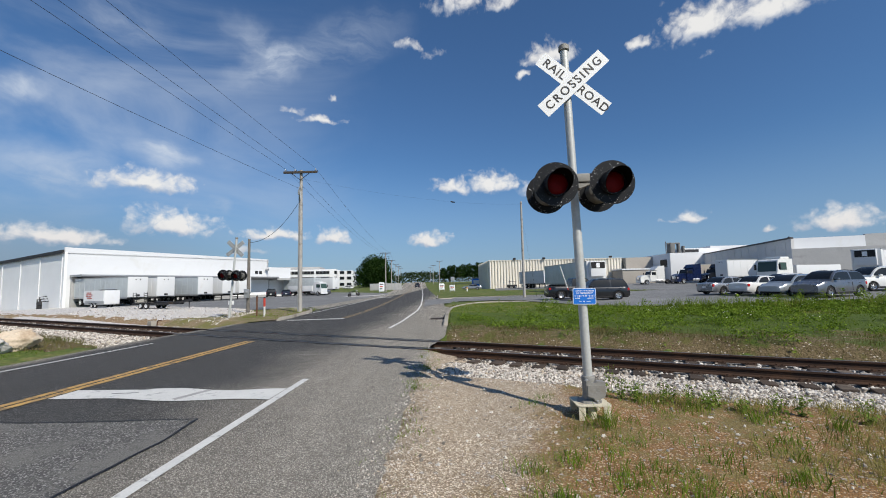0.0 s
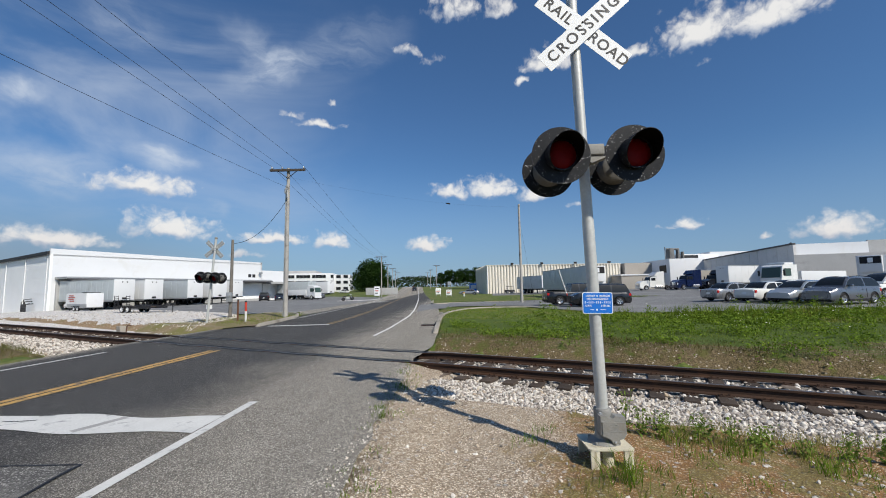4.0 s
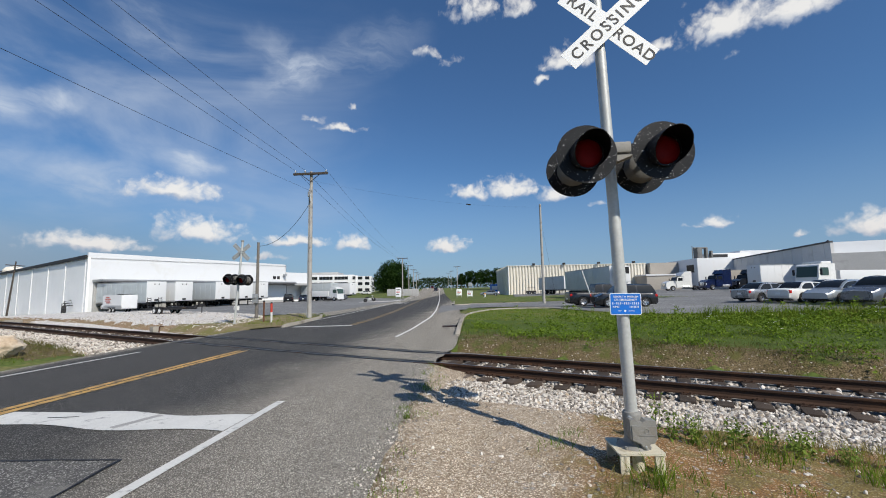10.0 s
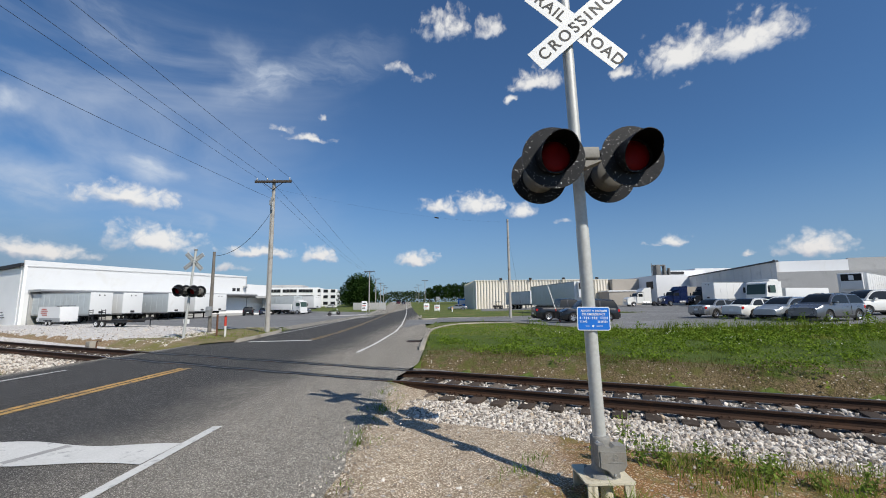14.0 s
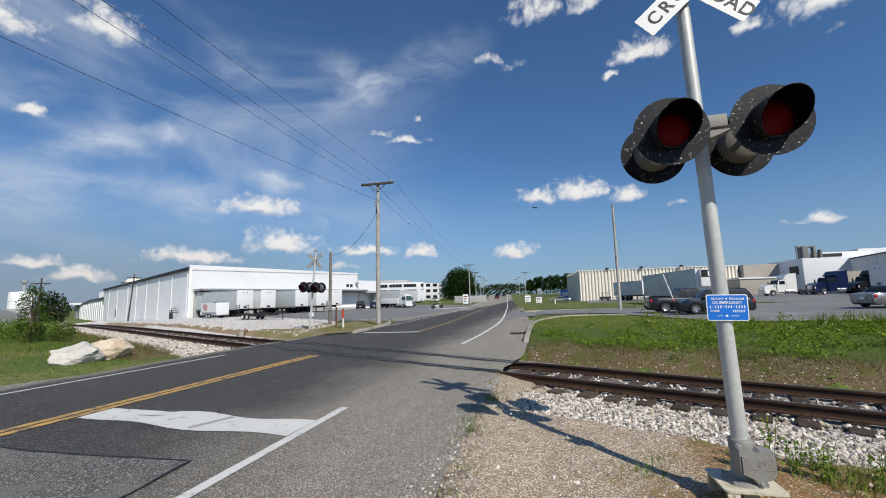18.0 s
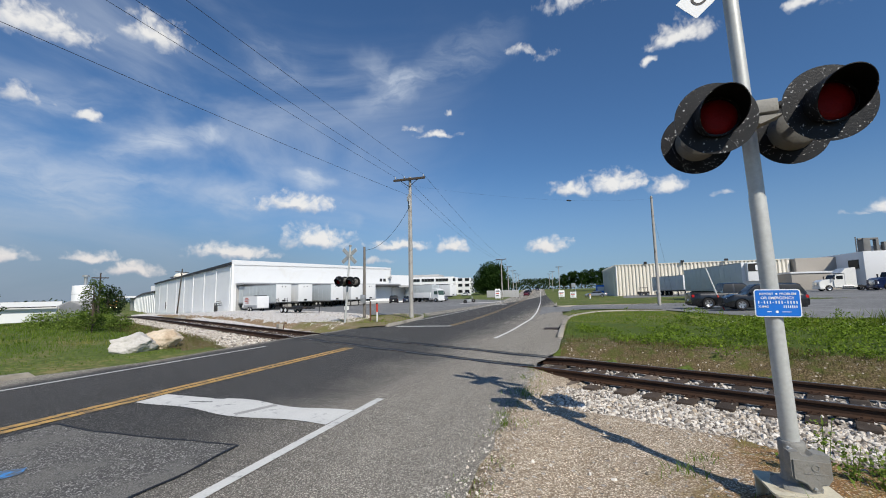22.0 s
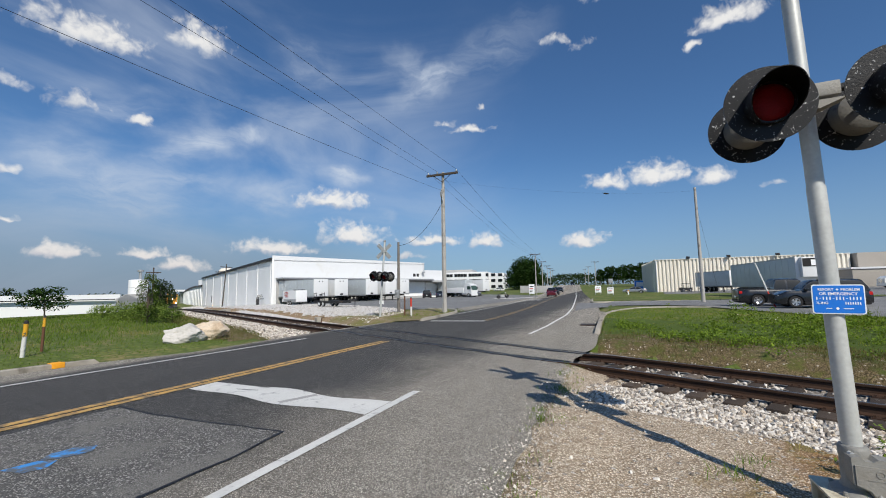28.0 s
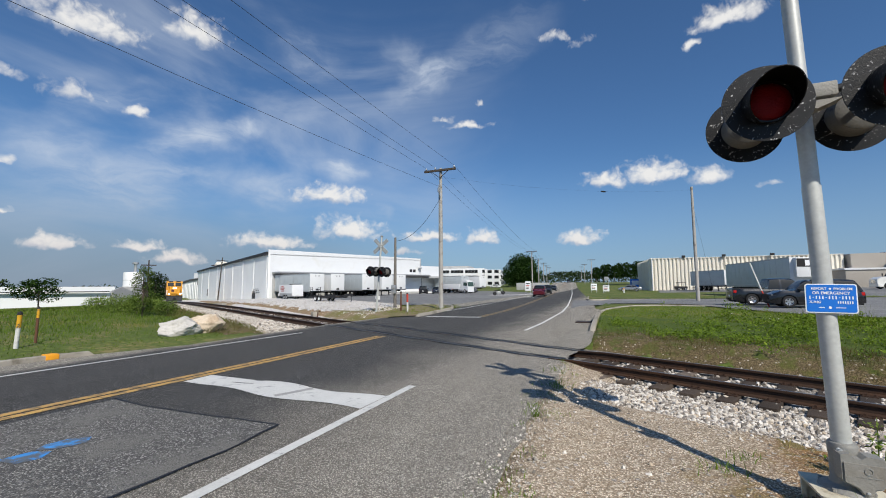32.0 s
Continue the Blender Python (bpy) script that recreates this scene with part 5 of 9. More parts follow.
def wall_between(shape, a, b, z0, z1, thick=0.3):
    """A wall of some thickness from a to b (plan), its thickness to the left of the way."""
    a, b = Vector((*a[:2], 0)), Vector((*b[:2], 0))
    way = (b - a).normalized()
    side = Vector((-way.y, way.x, 0)) * thick
    corners = [a, b, b + side, a + side]
    shape.add([c + Vector((0, 0, z)) for z in (z0, z1) for c in corners], [(3, 2, 1, 0), (4, 5, 6, 7), (0, 1, 5, 4), (1, 2, 6, 5), (2, 3, 7, 6), (3, 0, 4, 7)])
    return shape


def build_warehouse():
    base = thing("warehouse", Matrix(), "long white metal warehouse with covered loading docks", "warehouse")
    u = (END - CORNER).normalized()
    n_out = Vector((u.y, -u.x, 0))
    far = Vector((-152, 107, 0))
    w = (far - CORNER).normalized()
    back = u * 45
    part("front_wall", wall_between(Mesh(), CORNER, END, -1.6, 8.3), WALL_WHITE, base, "plain white upper front wall")
    part("side_wall", wall_between(Mesh(), far, CORNER, -4.0, 7.55, 0.3), WALL_PALE, base, "pale grey side wall in bays")
    part("end_wall", wall_between(Mesh(), END + back * 0.0, END - n_out * 40, -1.6, 8.2), WALL_WHITE, base)
    roof = Mesh()
    roof.add([CORNER + Vector((0, 0, 7.5)), END + Vector((0, 0, 8.0)), END - n_out * 60 + Vector((0, 0, 8.0)), far + Vector((0, 0, 7.5)), CORNER + Vector((0, 0, 7.3)), END + Vector((0, 0, 7.8)), END - n_out * 60 + Vector((0, 0, 7.8)), far + Vector((0, 0, 7.3))], [(0, 1, 2, 3), (7, 6, 5, 4), (0, 4, 5, 1), (1, 5, 6, 2), (2, 6, 7, 3), (3, 7, 4, 0)])
    part("roof", roof, ROOF_PALE, base)
    part("gutter", wall_between(Mesh(), far - Vector((-w.y, w.x, 0)) * -0.35, CORNER - Vector((-w.y, w.x, 0)) * -0.35, 7.45, 7.9, 0.25), STEEL_DARK, base, "dark gutter along the eaves")
    length = (far - CORNER).length
    out = Vector((-w.y, w.x, 0))
    out = out if out.y < 0 else -out
    for s in (0.6, 11.0, 21.8, 33.9, 46.0, 58.3, 76.0, 94.0):
        p = CORNER + w * s + out * 0.1
        part("downpipe", Mesh().tube([p + Vector((0, 0, -2.5)), p + Vector((0, 0, 7.5))], 0.065, 8), WALL_WHITE, base)
    p = CORNER + w * 78 + out * 0.03
    part("side_door", wall_between(Mesh(), p + w * 1.6, p, -1.4, 0.9, 0.12), STEEL_DARK, base, "dark door")
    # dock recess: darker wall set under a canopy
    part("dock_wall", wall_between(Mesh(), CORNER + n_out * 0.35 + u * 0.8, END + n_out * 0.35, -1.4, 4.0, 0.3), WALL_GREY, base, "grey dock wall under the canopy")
    part("canopy", wall_between(Mesh(), CORNER + n_out * 3.2 + u * 0.6, END + n_out * 3.2, 3.95, 4.25, 3.0), GALV, base, "steel canopy over the docks")
    part("canopy_edge", wall_between(Mesh(), CORNER + n_out * 3.3 + u * 0.6, END + n_out * 3.3, 3.85, 4.05, 0.08), ROOF_DARK, base)
    part("plinth", wall_between(Mesh(), CORNER + n_out * 0.45 + u * 27.5, END + n_out * 0.45, -1.4, 0.3, 0.08), WALL_GREY, base)
    part("bright_panel", wall_between(Mesh(), CORNER + n_out * 0.42 + u * 28, END + n_out * 0.42 - u * 0.3, 0.3, 3.6, 0.06), WALL_PALE, base, "pale wall panel at the dock's end")
    for k in range(5):
        p = CORNER + u * (3.0 + 4.6 * k) + n_out * 0.40
        part("dock_door", wall_between(Mesh(), p, p + u * 2.6, 0.3, 3.2, 0.08), STEEL_DARK, base)
    for k in range(2):
        p = END - u * (2.6 + 1.1 * k) + n_out * 0.02
        part("vent", wall_between(Mesh(), p, p + u * 0.8, 4.9, 5.6, 0.1), STEEL_DARK, base)
    p = END - u * 0.8 + n_out * 0.5
    part("flood_lamp", Mesh().box(p.x - 0.3, p.x + 0.3, p.y - 0.3, p.y + 0.3, 5.7, 6.1, 0.05).tube([p + Vector((0, 0, 5.2)), p + Vector((0, 0, 5.8))], 0.08, 6), GALV, base)
    # stepped lower wing to the north
    step = END + u * 8
    part("wing_wall", wall_between(Mesh(), END + n_out * -1.0, step + n_out * -1.0, -1.6, 6.6, 0.3), WALL_WHITE, base, "stepped white parapet")
    part("wing_wall", wall_between(Mesh(), step + n_out * -1.0, END + u * 19.5 + n_out * -1.0, -1.6, 3.9, 0.3), WALL_WHITE, base)
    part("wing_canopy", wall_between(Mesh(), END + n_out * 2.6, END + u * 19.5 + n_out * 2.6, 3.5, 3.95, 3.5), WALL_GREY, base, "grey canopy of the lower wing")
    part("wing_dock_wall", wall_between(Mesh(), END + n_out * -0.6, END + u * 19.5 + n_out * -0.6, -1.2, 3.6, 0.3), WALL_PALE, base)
    # roof plant
    p = CORNER + w * 93 - out * 6
    tank = part("roof_tank", Mesh().lathe([(2.4, 7.2), (2.4, 10.0), (1.7, 10.8), (0.0, 11.1)], "z", (p.x, p.y, 0), 18), WALL_CREAM, base, "cream roof tank")
    part("tank_rail", Mesh().lathe([(3.6, 8.6), (3.6, 8.8), (3.45, 8.8), (3.45, 8.6)], "z", (p.x, p.y, 0), 18).lathe([(3.6, 9.4), (3.6, 9.55), (3.45, 9.55), (3.45, 9.4)], "z", (p.x, p.y, 0), 18), RUST, tank)
    # meter pipes at the corner
    p = CORNER + w * 5.5 + out * 0.9
    for k in range(5):
        q = p + w * (0.55 * k)
        part("gas_pipe", Mesh().tube([q + Vector((0, 0, -0.8)), q + Vector((0, 0, 0.4 + 0.35 * (k % 3))), q - out * 0.8 + Vector((0, 0, 0.5 + 0.35 * (k % 3)))], 0.07, 6), STEEL_DARK, base, "dark gas meter pipe")
    part("gas_header", Mesh().tube([p + Vector((0, 0, 0.0)), p + w * 2.4 + Vector((0, 0, 0.05))], 0.09, 6), STEEL_DARK, base)


build_warehouse()


def low_building():
    """The long white sheds far to the west, with a grey gable, a silo and sheds beyond."""
    base = thing("white_shed", Matrix(), "long low white shed with a grey roof edge", "shed")
    a, b = Vector((-118, -12, 0)), Vector((-78.5, 37.5, 0))
    part("front_wall", wall_between(Mesh(), b, a, -3.2, 1.05, 0.3), WALL_WHITE, base)
    part("roof_edge", wall_between(Mesh(), b + Vector((0.5, -0.4, 0)), a + Vector((0.5, -0.4, 0)), 0.86, 1.0, 0.5), STEEL_DARK, base, "dark line under the roof edge")
    part("upper_wall", wall_between(Mesh(), b + Vector((-8, 5, 0)), a + Vector((-8, 5, 0)), 0.3, 1.75, 0.3), WALL_WHITE, base)
    gable = part("gable", wall_between(Mesh(), b + Vector((-2, 4.5, 0)), b, -3.2, 0.9, 0.3), WALL_GREY, base, "grey gable end")
    part("gable_peak", Mesh().add([b + Vector((-2, 4.5, 0.9)), b + Vector((0, 0, 0.9)), b + Vector((-1, 2.2, 1.7)), b + Vector((-2.3, 4.4, 0.9)), b + Vector((-0.3, -0.1, 0.9)), b + Vector((-1.3, 2.1, 1.7))], [(0, 1, 2), (5, 4, 3), (0, 2, 5, 3), (1, 4, 5, 2), (0, 3, 4, 1)]), WALL_GREY, gable)
    far = thing("grey_shed", Matrix(), "grey block behind the white sheds", "shed")
    part("wall", wall_between(Mesh(), (-86.1, 43.4, 0), (-84.9, 45.5, 0), -3.2, 1.75, 6.0), WALL_GREY, far)
    bridge = thing("conveyor_bridge", Matrix(), "distant white covered bridge across the track", "bridge")
    part("deck", wall_between(Mesh(), (-199.5, 133, 0), (-211, 114, 0), 2.8, 3.7, 3.0), WALL_WHITE, bridge)
    for x, y in ((-200.5, 132), (-210.5, 115)):
        part("leg", Mesh().box(x - 0.4, x + 0.4, y - 0.4, y + 0.4, -4, 2.8), GALV, bridge)
    silo = thing("silo", pose(-131, 71.5, -3), "white steel silo with a vent pipe", "silo")
    part("drum", Mesh().lathe([(2.45, 0), (2.45, 8.75), (2.3, 8.95), (0, 9.15)], "z", sides=28), WALL_WHITE, silo)
    part("vent_pipe", Mesh().tube([(0.6, 0, 9.0), (0.6, 0, 11.4)], 0.4, 10).lathe([(0.8, 11.3), (0.8, 11.8), (0.0, 12.0)], "z", (0.6, 0, 0), 12), GALV, silo, "blue-grey vent pipe")
    for k in range(3):
        part("band", Mesh().lathe([(2.47, 2.2 + 2.2 * k), (2.49, 2.25 + 2.2 * k), (2.47, 2.3 + 2.2 * k)], "z", sides=28), GALV, silo)
    shed = thing("curved_shed", Matrix(), "white shed with a curved dark roof edge beside the track", "shed")
    a, b = Vector((-150.5, 105.8, 0)), Vector((-204, 135, 0))
    part("wall", wall_between(Mesh(), b, a, -4.2, 2.3, 0.3), WALL_WHITE, shed)
    w = (b - a).normalized()
    north = Vector((w.y, -w.x, 0))
    rows, upper = [], []
    for f in (0, 0.15, 0.3, 0.45, 0.6, 0.75, 0.88, 1.0):
        top = 5.0 - 0.3 * f - 2.6 * f ** 3
        p = a.lerp(b, f)
        rows.append([p - north * 0.2 + Vector((0, 0, top - 0.75)), p - north * 0.2 + Vector((0, 0, top)), p + north * 9 + Vector((0, 0, top + 0.1)), p + north * 9 + Vector((0, 0, top - 0.75))])
        upper.append([p + north * 0.05 + Vector((0, 0, 2.2)), p + north * 0.05 + Vector((0, 0, max(top - 0.7, 2.25)))])
    part("roof", Mesh().grid(rows), ROOF_DARK, shed, "dark curving roof edge")
    part("upper_wall", Mesh().grid(upper), WALL_WHITE, shed)
    for k in range(14):
        p = a.lerp(b, (k + 0.5) / 14) - north * 0.08
        part("rib", Mesh().box(-0.12, 0.12, -0.12, 0.12, -4, 3.6 - 0.1 * k), WALL_PALE, shed, at=pose(p.x, p.y, 0))
    part("penthouse", Mesh().box(-183, -172, 128, 134, 3, 8.0), WALL_WHITE, shed)


low_building()


def office():
    base = thing("office_building", Matrix(), "white three-storey office block with ribbon windows", "office building")
    m = pose(-77, 196, 0.9, 0, 0, 8)
    part("wall", Mesh().box(-34, 15, 0, 26, 0, 9.7, 0.4).moved(m), WALL_WHITE, base)
    part("parapet", Mesh().box(-20, 6, 4, 20, 9.7, 11.2, 0.2).moved(m), WALL_GREY, base, "grey rooftop plant")
    part("stair_tower", Mesh().box(15, 23, 4, 22, 0, 9.0, 0.3).moved(m), WALL_WHITE, base)
    for storey in (1.2, 4.4, 7.3):
        for k in range(6):
            x0 = -33 + k * 7.6
            ob = part("window", Mesh().box(x0, x0 + 6.6, -0.12, 0.2, storey, storey + 1.5).moved(m), FAR_GLASS, base, "dark ribbon window")
            for j in range(1, 4):
                part("mullion", Mesh().box(x0 + 1.65 * j - 0.06, x0 + 1.65 * j + 0.06, -0.2, 0.1, storey, storey + 1.5).moved(m), WALL_GREY, ob)
        for x in (16.2, 19.8):
            part("window", Mesh().box(x, x + 2.2, 3.85, 4.1, storey, storey + 1.5).moved(m), FAR_GLASS, base)
        for k in range(3):
            part("window", Mesh().box(22.8, 23.1, 6 + 5 * k, 8.2 + 5 * k, storey, storey + 1.5).moved(m), FAR_GLASS, base)
        part("window", Mesh().box(14.0, 15.06, -0.1, 2.6, storey, storey + 1.5).moved(m), FAR_GLASS, base)


office()

# ---- buildings east of the road ----


def ribbed_hall():
    base = thing("ribbed_hall", Matrix(), "cream factory hall clad in deep vertical ribs", "factory hall")
    a, b, c = Vector((7.2, 106, 0)), Vector((44, 107.5, 0)), Vector((5.9, 128, 0))
    part("front_wall", wall_between(Mesh(), a, b, -0.8, 7.85, 0.4), WALL_CREAM, base, "cream front wall")
    part("side_wall", wall_between(Mesh(), c, a, -0.8, 7.85, 0.4), WALL_CREAM, base)
    part("roof", Mesh().add([a + Vector((0, 0, 7.6)), b + Vector((0, 0, 7.6)), b + Vector((0, 30, 7.6)), c + Vector((0, 0, 7.6))], [(0, 1, 2, 3)]), ROOF_PALE, base)
    way = (b - a).normalized()
    count = 46
    rib = Mesh().prism([(-0.26, 0.02), (-0.15, -0.30), (0.15, -0.30), (0.26, 0.02)], -0.4, 7.85, "z").data("rib", WALL_CREAM)
    turn = math.degrees(math.atan2(way.y, way.x))
    for k in range(count):
        p = a.lerp(b, (k + 0.4) / count)
        part("rib", rib, None, base, at=pose(p.x, p.y, 0, 0, 0, turn))
    side = (a - c).normalized()
    for k in range(16):
        p = c.lerp(a, (k + 0.5) / 16)
        part("rib", rib, None, base, at=pose(p.x, p.y, 0, 0, 0, math.degrees(math.atan2(side.y, side.x))))
    part("coping", wall_between(Mesh(), a + Vector((0, -0.35, 0)), b + Vector((0, -0.35, 0)), 7.85, 8.0, 0.8), WALL_CREAM, base)
    for x in (14, 22, 31, 40):
        part("roof_lamp", Mesh().box(x, x + 0.7, 105.6, 106.2, 8.0, 8.5, 0.05), STEEL_DARK, base)
    part("corner_downpipe", Mesh().tube([(7.6, 105.6, 0), (7.6, 105.6, 7.8)], 0.12, 8), WALL_WHITE, base)


ribbed_hall()


def factory():
    base = thing("factory", Matrix(), "grey and white factory range with docks and rooftop plant", "factory")
    part("taupe_block", Mesh().box(44.5, 57, 106, 130, -0.5, 7.9, 0.1), WALL_TAUPE, base, "taupe wall")
    part("dock_block", Mesh().box(41, 56, 100, 107, -0.5, 4.4, 0.1), WALL_TAUPE, base, "low taupe dock wall")
    part("dock_trim", Mesh().box(40.8, 56.2, 99.8, 107, 4.4, 4.75), WALL_WHITE, base)
    white = part("white_block", Mesh().box(51.7, 66, 97, 124, -0.5, 8.3, 0.1), WALL_WHITE, base, "white two-storey block")
    for y in (98.6, 108.0):
        frame_ = part("window", Mesh().box(51.58, 51.75, y, y + 3.2, 5.0, 6.8), FAR_GLASS, white)
        part("sill", Mesh().box(51.45, 51.7, y - 0.1, y + 3.3, 4.85, 5.0), WALL_GREY, frame_)
    # long grey hall: receding wall, then a face to the south
    a, b, c = Vector((60, 97, 0)), Vector((51.0, 59.5, 0)), Vector((110, 41, 0))
    part("long_wall", wall_between(Mesh(), a, b, -0.5, 7.7, 0.4), WALL_LIGHT, base, "long grey panel wall")
    part("long_coping", wall_between(Mesh(), a + Vector((-0.15, 0, 0)), b + Vector((-0.15, 0, 0)), 7.7, 7.95, 0.5), ROOF_DARK, base)
    part("south_wall", wall_between(Mesh(), b, c, -0.5, 6.1, 0.4), WALL_GREY, base, "grey south wall")
    part("south_parapet", wall_between(Mesh(), b + Vector((1.2, 3.0, 0)), b.lerp(c, 0.17) + Vector((1.2, 3.0, 0)), 6.0, 8.0, 0.4), WALL_WHITE, base, "white upper parapet")
    part("south_upper", wall_between(Mesh(), b.lerp(c, 0.17) + Vector((1.2, 3.0, 0)), c + Vector((1.2, 3.0, 0)), 6.0, 8.2, 0.4), WALL_GREY, base)
    part("roof", Mesh().add([(60, 97, 7.6), (52.7, 63.0, 7.6), (111.5, 44.7, 7.6), (120, 97, 7.6)], [(0, 1, 2, 3)]), ROOF_PALE, base)
    part("ledge_roof", Mesh().add([(51.1, 59.7, 6.05), (110, 41.2, 6.05), (111.3, 44.2, 6.05), (52.3, 62.7, 6.05)], [(0, 1, 2, 3)]), ROOF_PALE, base)
    for k in range(12):
        p = a.lerp(b, (k + 0.5) / 12)
        part("panel_joint", Mesh().box(-0.04, 0.04, -0.012, 0.012, -0.5, 7.7), WALL_LIGHT, base, at=pose(p.x - 0.01, p.y, 0, 0, 0, 12))
    for k in range(4):
        p = a.lerp(b, 0.12 + 0.16 * k)
        part("dock_door", wall_between(Mesh(), p + Vector((-0.05, 0, 0)), p + (b - a).normalized() * 3.0 + Vector((-0.05, 0, 0)), 0.3, 4.0, 0.1), TRAILER_WHITE if k % 2 else STEEL_DARK, base)
    # rooftop plant
    plant = part("roof_plant", Mesh().box(55.5, 66, 100, 106, 8.3, 9.6, 0.1), WALL_WHITE, base, "white roof housing")
    part("duct", Mesh().box(53.0, 54.2, 99, 101, 8.3, 11.1, 0.2).box(55.0, 55.5, 99, 100, 8.3, 10.8, 0.1).box(56.2, 56.6, 99, 100, 8.3, 10.2, 0.1).tube([(52.4, 99.5, 10.9), (55.6, 99.5, 10.9)], 0.22, 8).tube([(52.0, 99.3, 8.3), (52.0, 99.3, 11.4)], 0.1, 6), PLANT_GREY, plant, "grey ducts")
    part("louvres", Mesh().box(56.5, 60.5, 99.85, 100.1, 8.6, 9.3), STEEL_DARK, plant)
    part("penthouse", Mesh().box(66, 84, 104, 112, 7.6, 10.4, 0.1), WALL_WHITE, base)
    part("roof_fan", Mesh().lathe([(0.16, 7.7), (0.16, 8.1), (0.32, 8.15), (0.0, 8.4)], "z", (53.2, 62.5, 0), 12), STEEL_DARK, base)


factory()

# ---- vehicles ----
WHEELS = {}


def wheel(parent, x, y, radius, width, hub=CHROME, name="wheel"):
    """A tyre with a rim under it; meshes are shared between wheels of one size."""
    key = (radius, width, hub.name)
    if key not in WHEELS:
        r, w = radius, width / 2
        tyre = Mesh().lathe([(r * 0.62, -w), (r * 0.9, -w), (r * 0.985, -w * 0.75), (r, -w * 0.3), (r, w * 0.3), (r * 0.985, w * 0.75), (r * 0.9, w), (r * 0.62, w)], "y", sides=22).data("tyre", RUBBER)
        rim = Mesh().lathe([(0.0, -w * 0.75), (r * 0.14, -w * 0.78), (r * 0.18, -w * 0.5), (r * 0.5, -w * 0.55), (r * 0.63, -w * 0.95), (r * 0.63, w * 0.95), (r * 0.5, w * 0.55), (r * 0.18, w * 0.5), (r * 0.14, w * 0.78), (0.0, w * 0.75)], "y", sides=20).data("rim", hub)
        gaps = Mesh()
        for k in range(5):
            a = 2 * math.pi * k / 5
            for s in (-1, 1):
                m = Matrix.Rotation(a, 4, "Y")
                gaps.add([m @ Vector((x_, s * w * 0.66, z_)) for x_, z_ in ((r * 0.26, -r * 0.05), (r * 0.52, -r * 0.12), (r * 0.52, r * 0.12), (r * 0.26, r * 0.05))], [(0, 1, 2, 3)])
        WHEELS[key] = (tyre, rim, gaps.data("rim_gap", BLACK_PLAIN, 0))
    tyre, rim, gap = WHEELS[key]
    holder = part(name, tyre, None, parent, at=pose(x, y, radius))
    part("rim", rim, None, holder)
    part("rim_gap", gap, None, holder)
    return holder


def loft(stations, ring):
    """A skin through cross-sections: ring(station) gives the points of one, from the left sill over the top to the right."""
    rows = [ring(s) for s in stations]
    shape = Mesh().grid(rows)
    k = len(rows[0])
    shape.faces.append(tuple(range(k)))
    shape.faces.append(tuple(range((len(rows) - 1) * k, len(rows) * k)))
    return shape


CAR_KINDS = {
    # length, width, height, belt, hood height, wheel radius, wheelbase, cabin stations as (x from the middle, half width, top) in fractions
    "sedan": dict(size=(4.75, 1.82, 1.46), belt=0.92, nose=0.70, hood=0.90, deck=0.98, wheel=0.33, base=2.75, cabin=((-1.55, 0.0), (-0.75, 1.0), (0.15, 1.0), (1.15, 0.0))),
    "suv": dict(size=(4.55, 1.86, 1.72), belt=1.08, nose=0.82, hood=1.05, deck=1.08, wheel=0.36, base=2.65, cabin=((-2.15, 0.0), (-1.78, 1.0), (0.25, 1.0), (1.05, 0.0))),
    "crossover": dict(size=(4.28, 1.80, 1.66), belt=1.05, nose=0.80, hood=1.02, deck=1.06, wheel=0.345, base=2.56, cabin=((-2.02, 0.0), (-1.45, 1.0), (0.2, 1.0), (1.12, 0.0))),
    "hatch": dict(size=(4.35, 1.78, 1.50), belt=0.95, nose=0.68, hood=0.90, deck=1.0, wheel=0.32, base=2.65, cabin=((-2.02, 0.0), (-1.25, 1.0), (0.2, 1.0), (1.25, 0.0))),
    "van": dict(size=(5.1, 1.98, 1.80), belt=1.08, nose=0.80, hood=1.02, deck=1.1, wheel=0.34, base=3.0, cabin=((-2.42, 0.0), (-2.2, 1.0), (0.5, 1.0), (1.6, 0.0))),
    "pickup": dict(size=(5.8, 1.98, 1.88), belt=1.15, nose=0.95, hood=1.15, deck=1.15, wheel=0.39, base=3.6, cabin=((-0.85, 0.0), (-0.62, 1.0), (0.45, 1.0), (1.15, 0.0))),
}


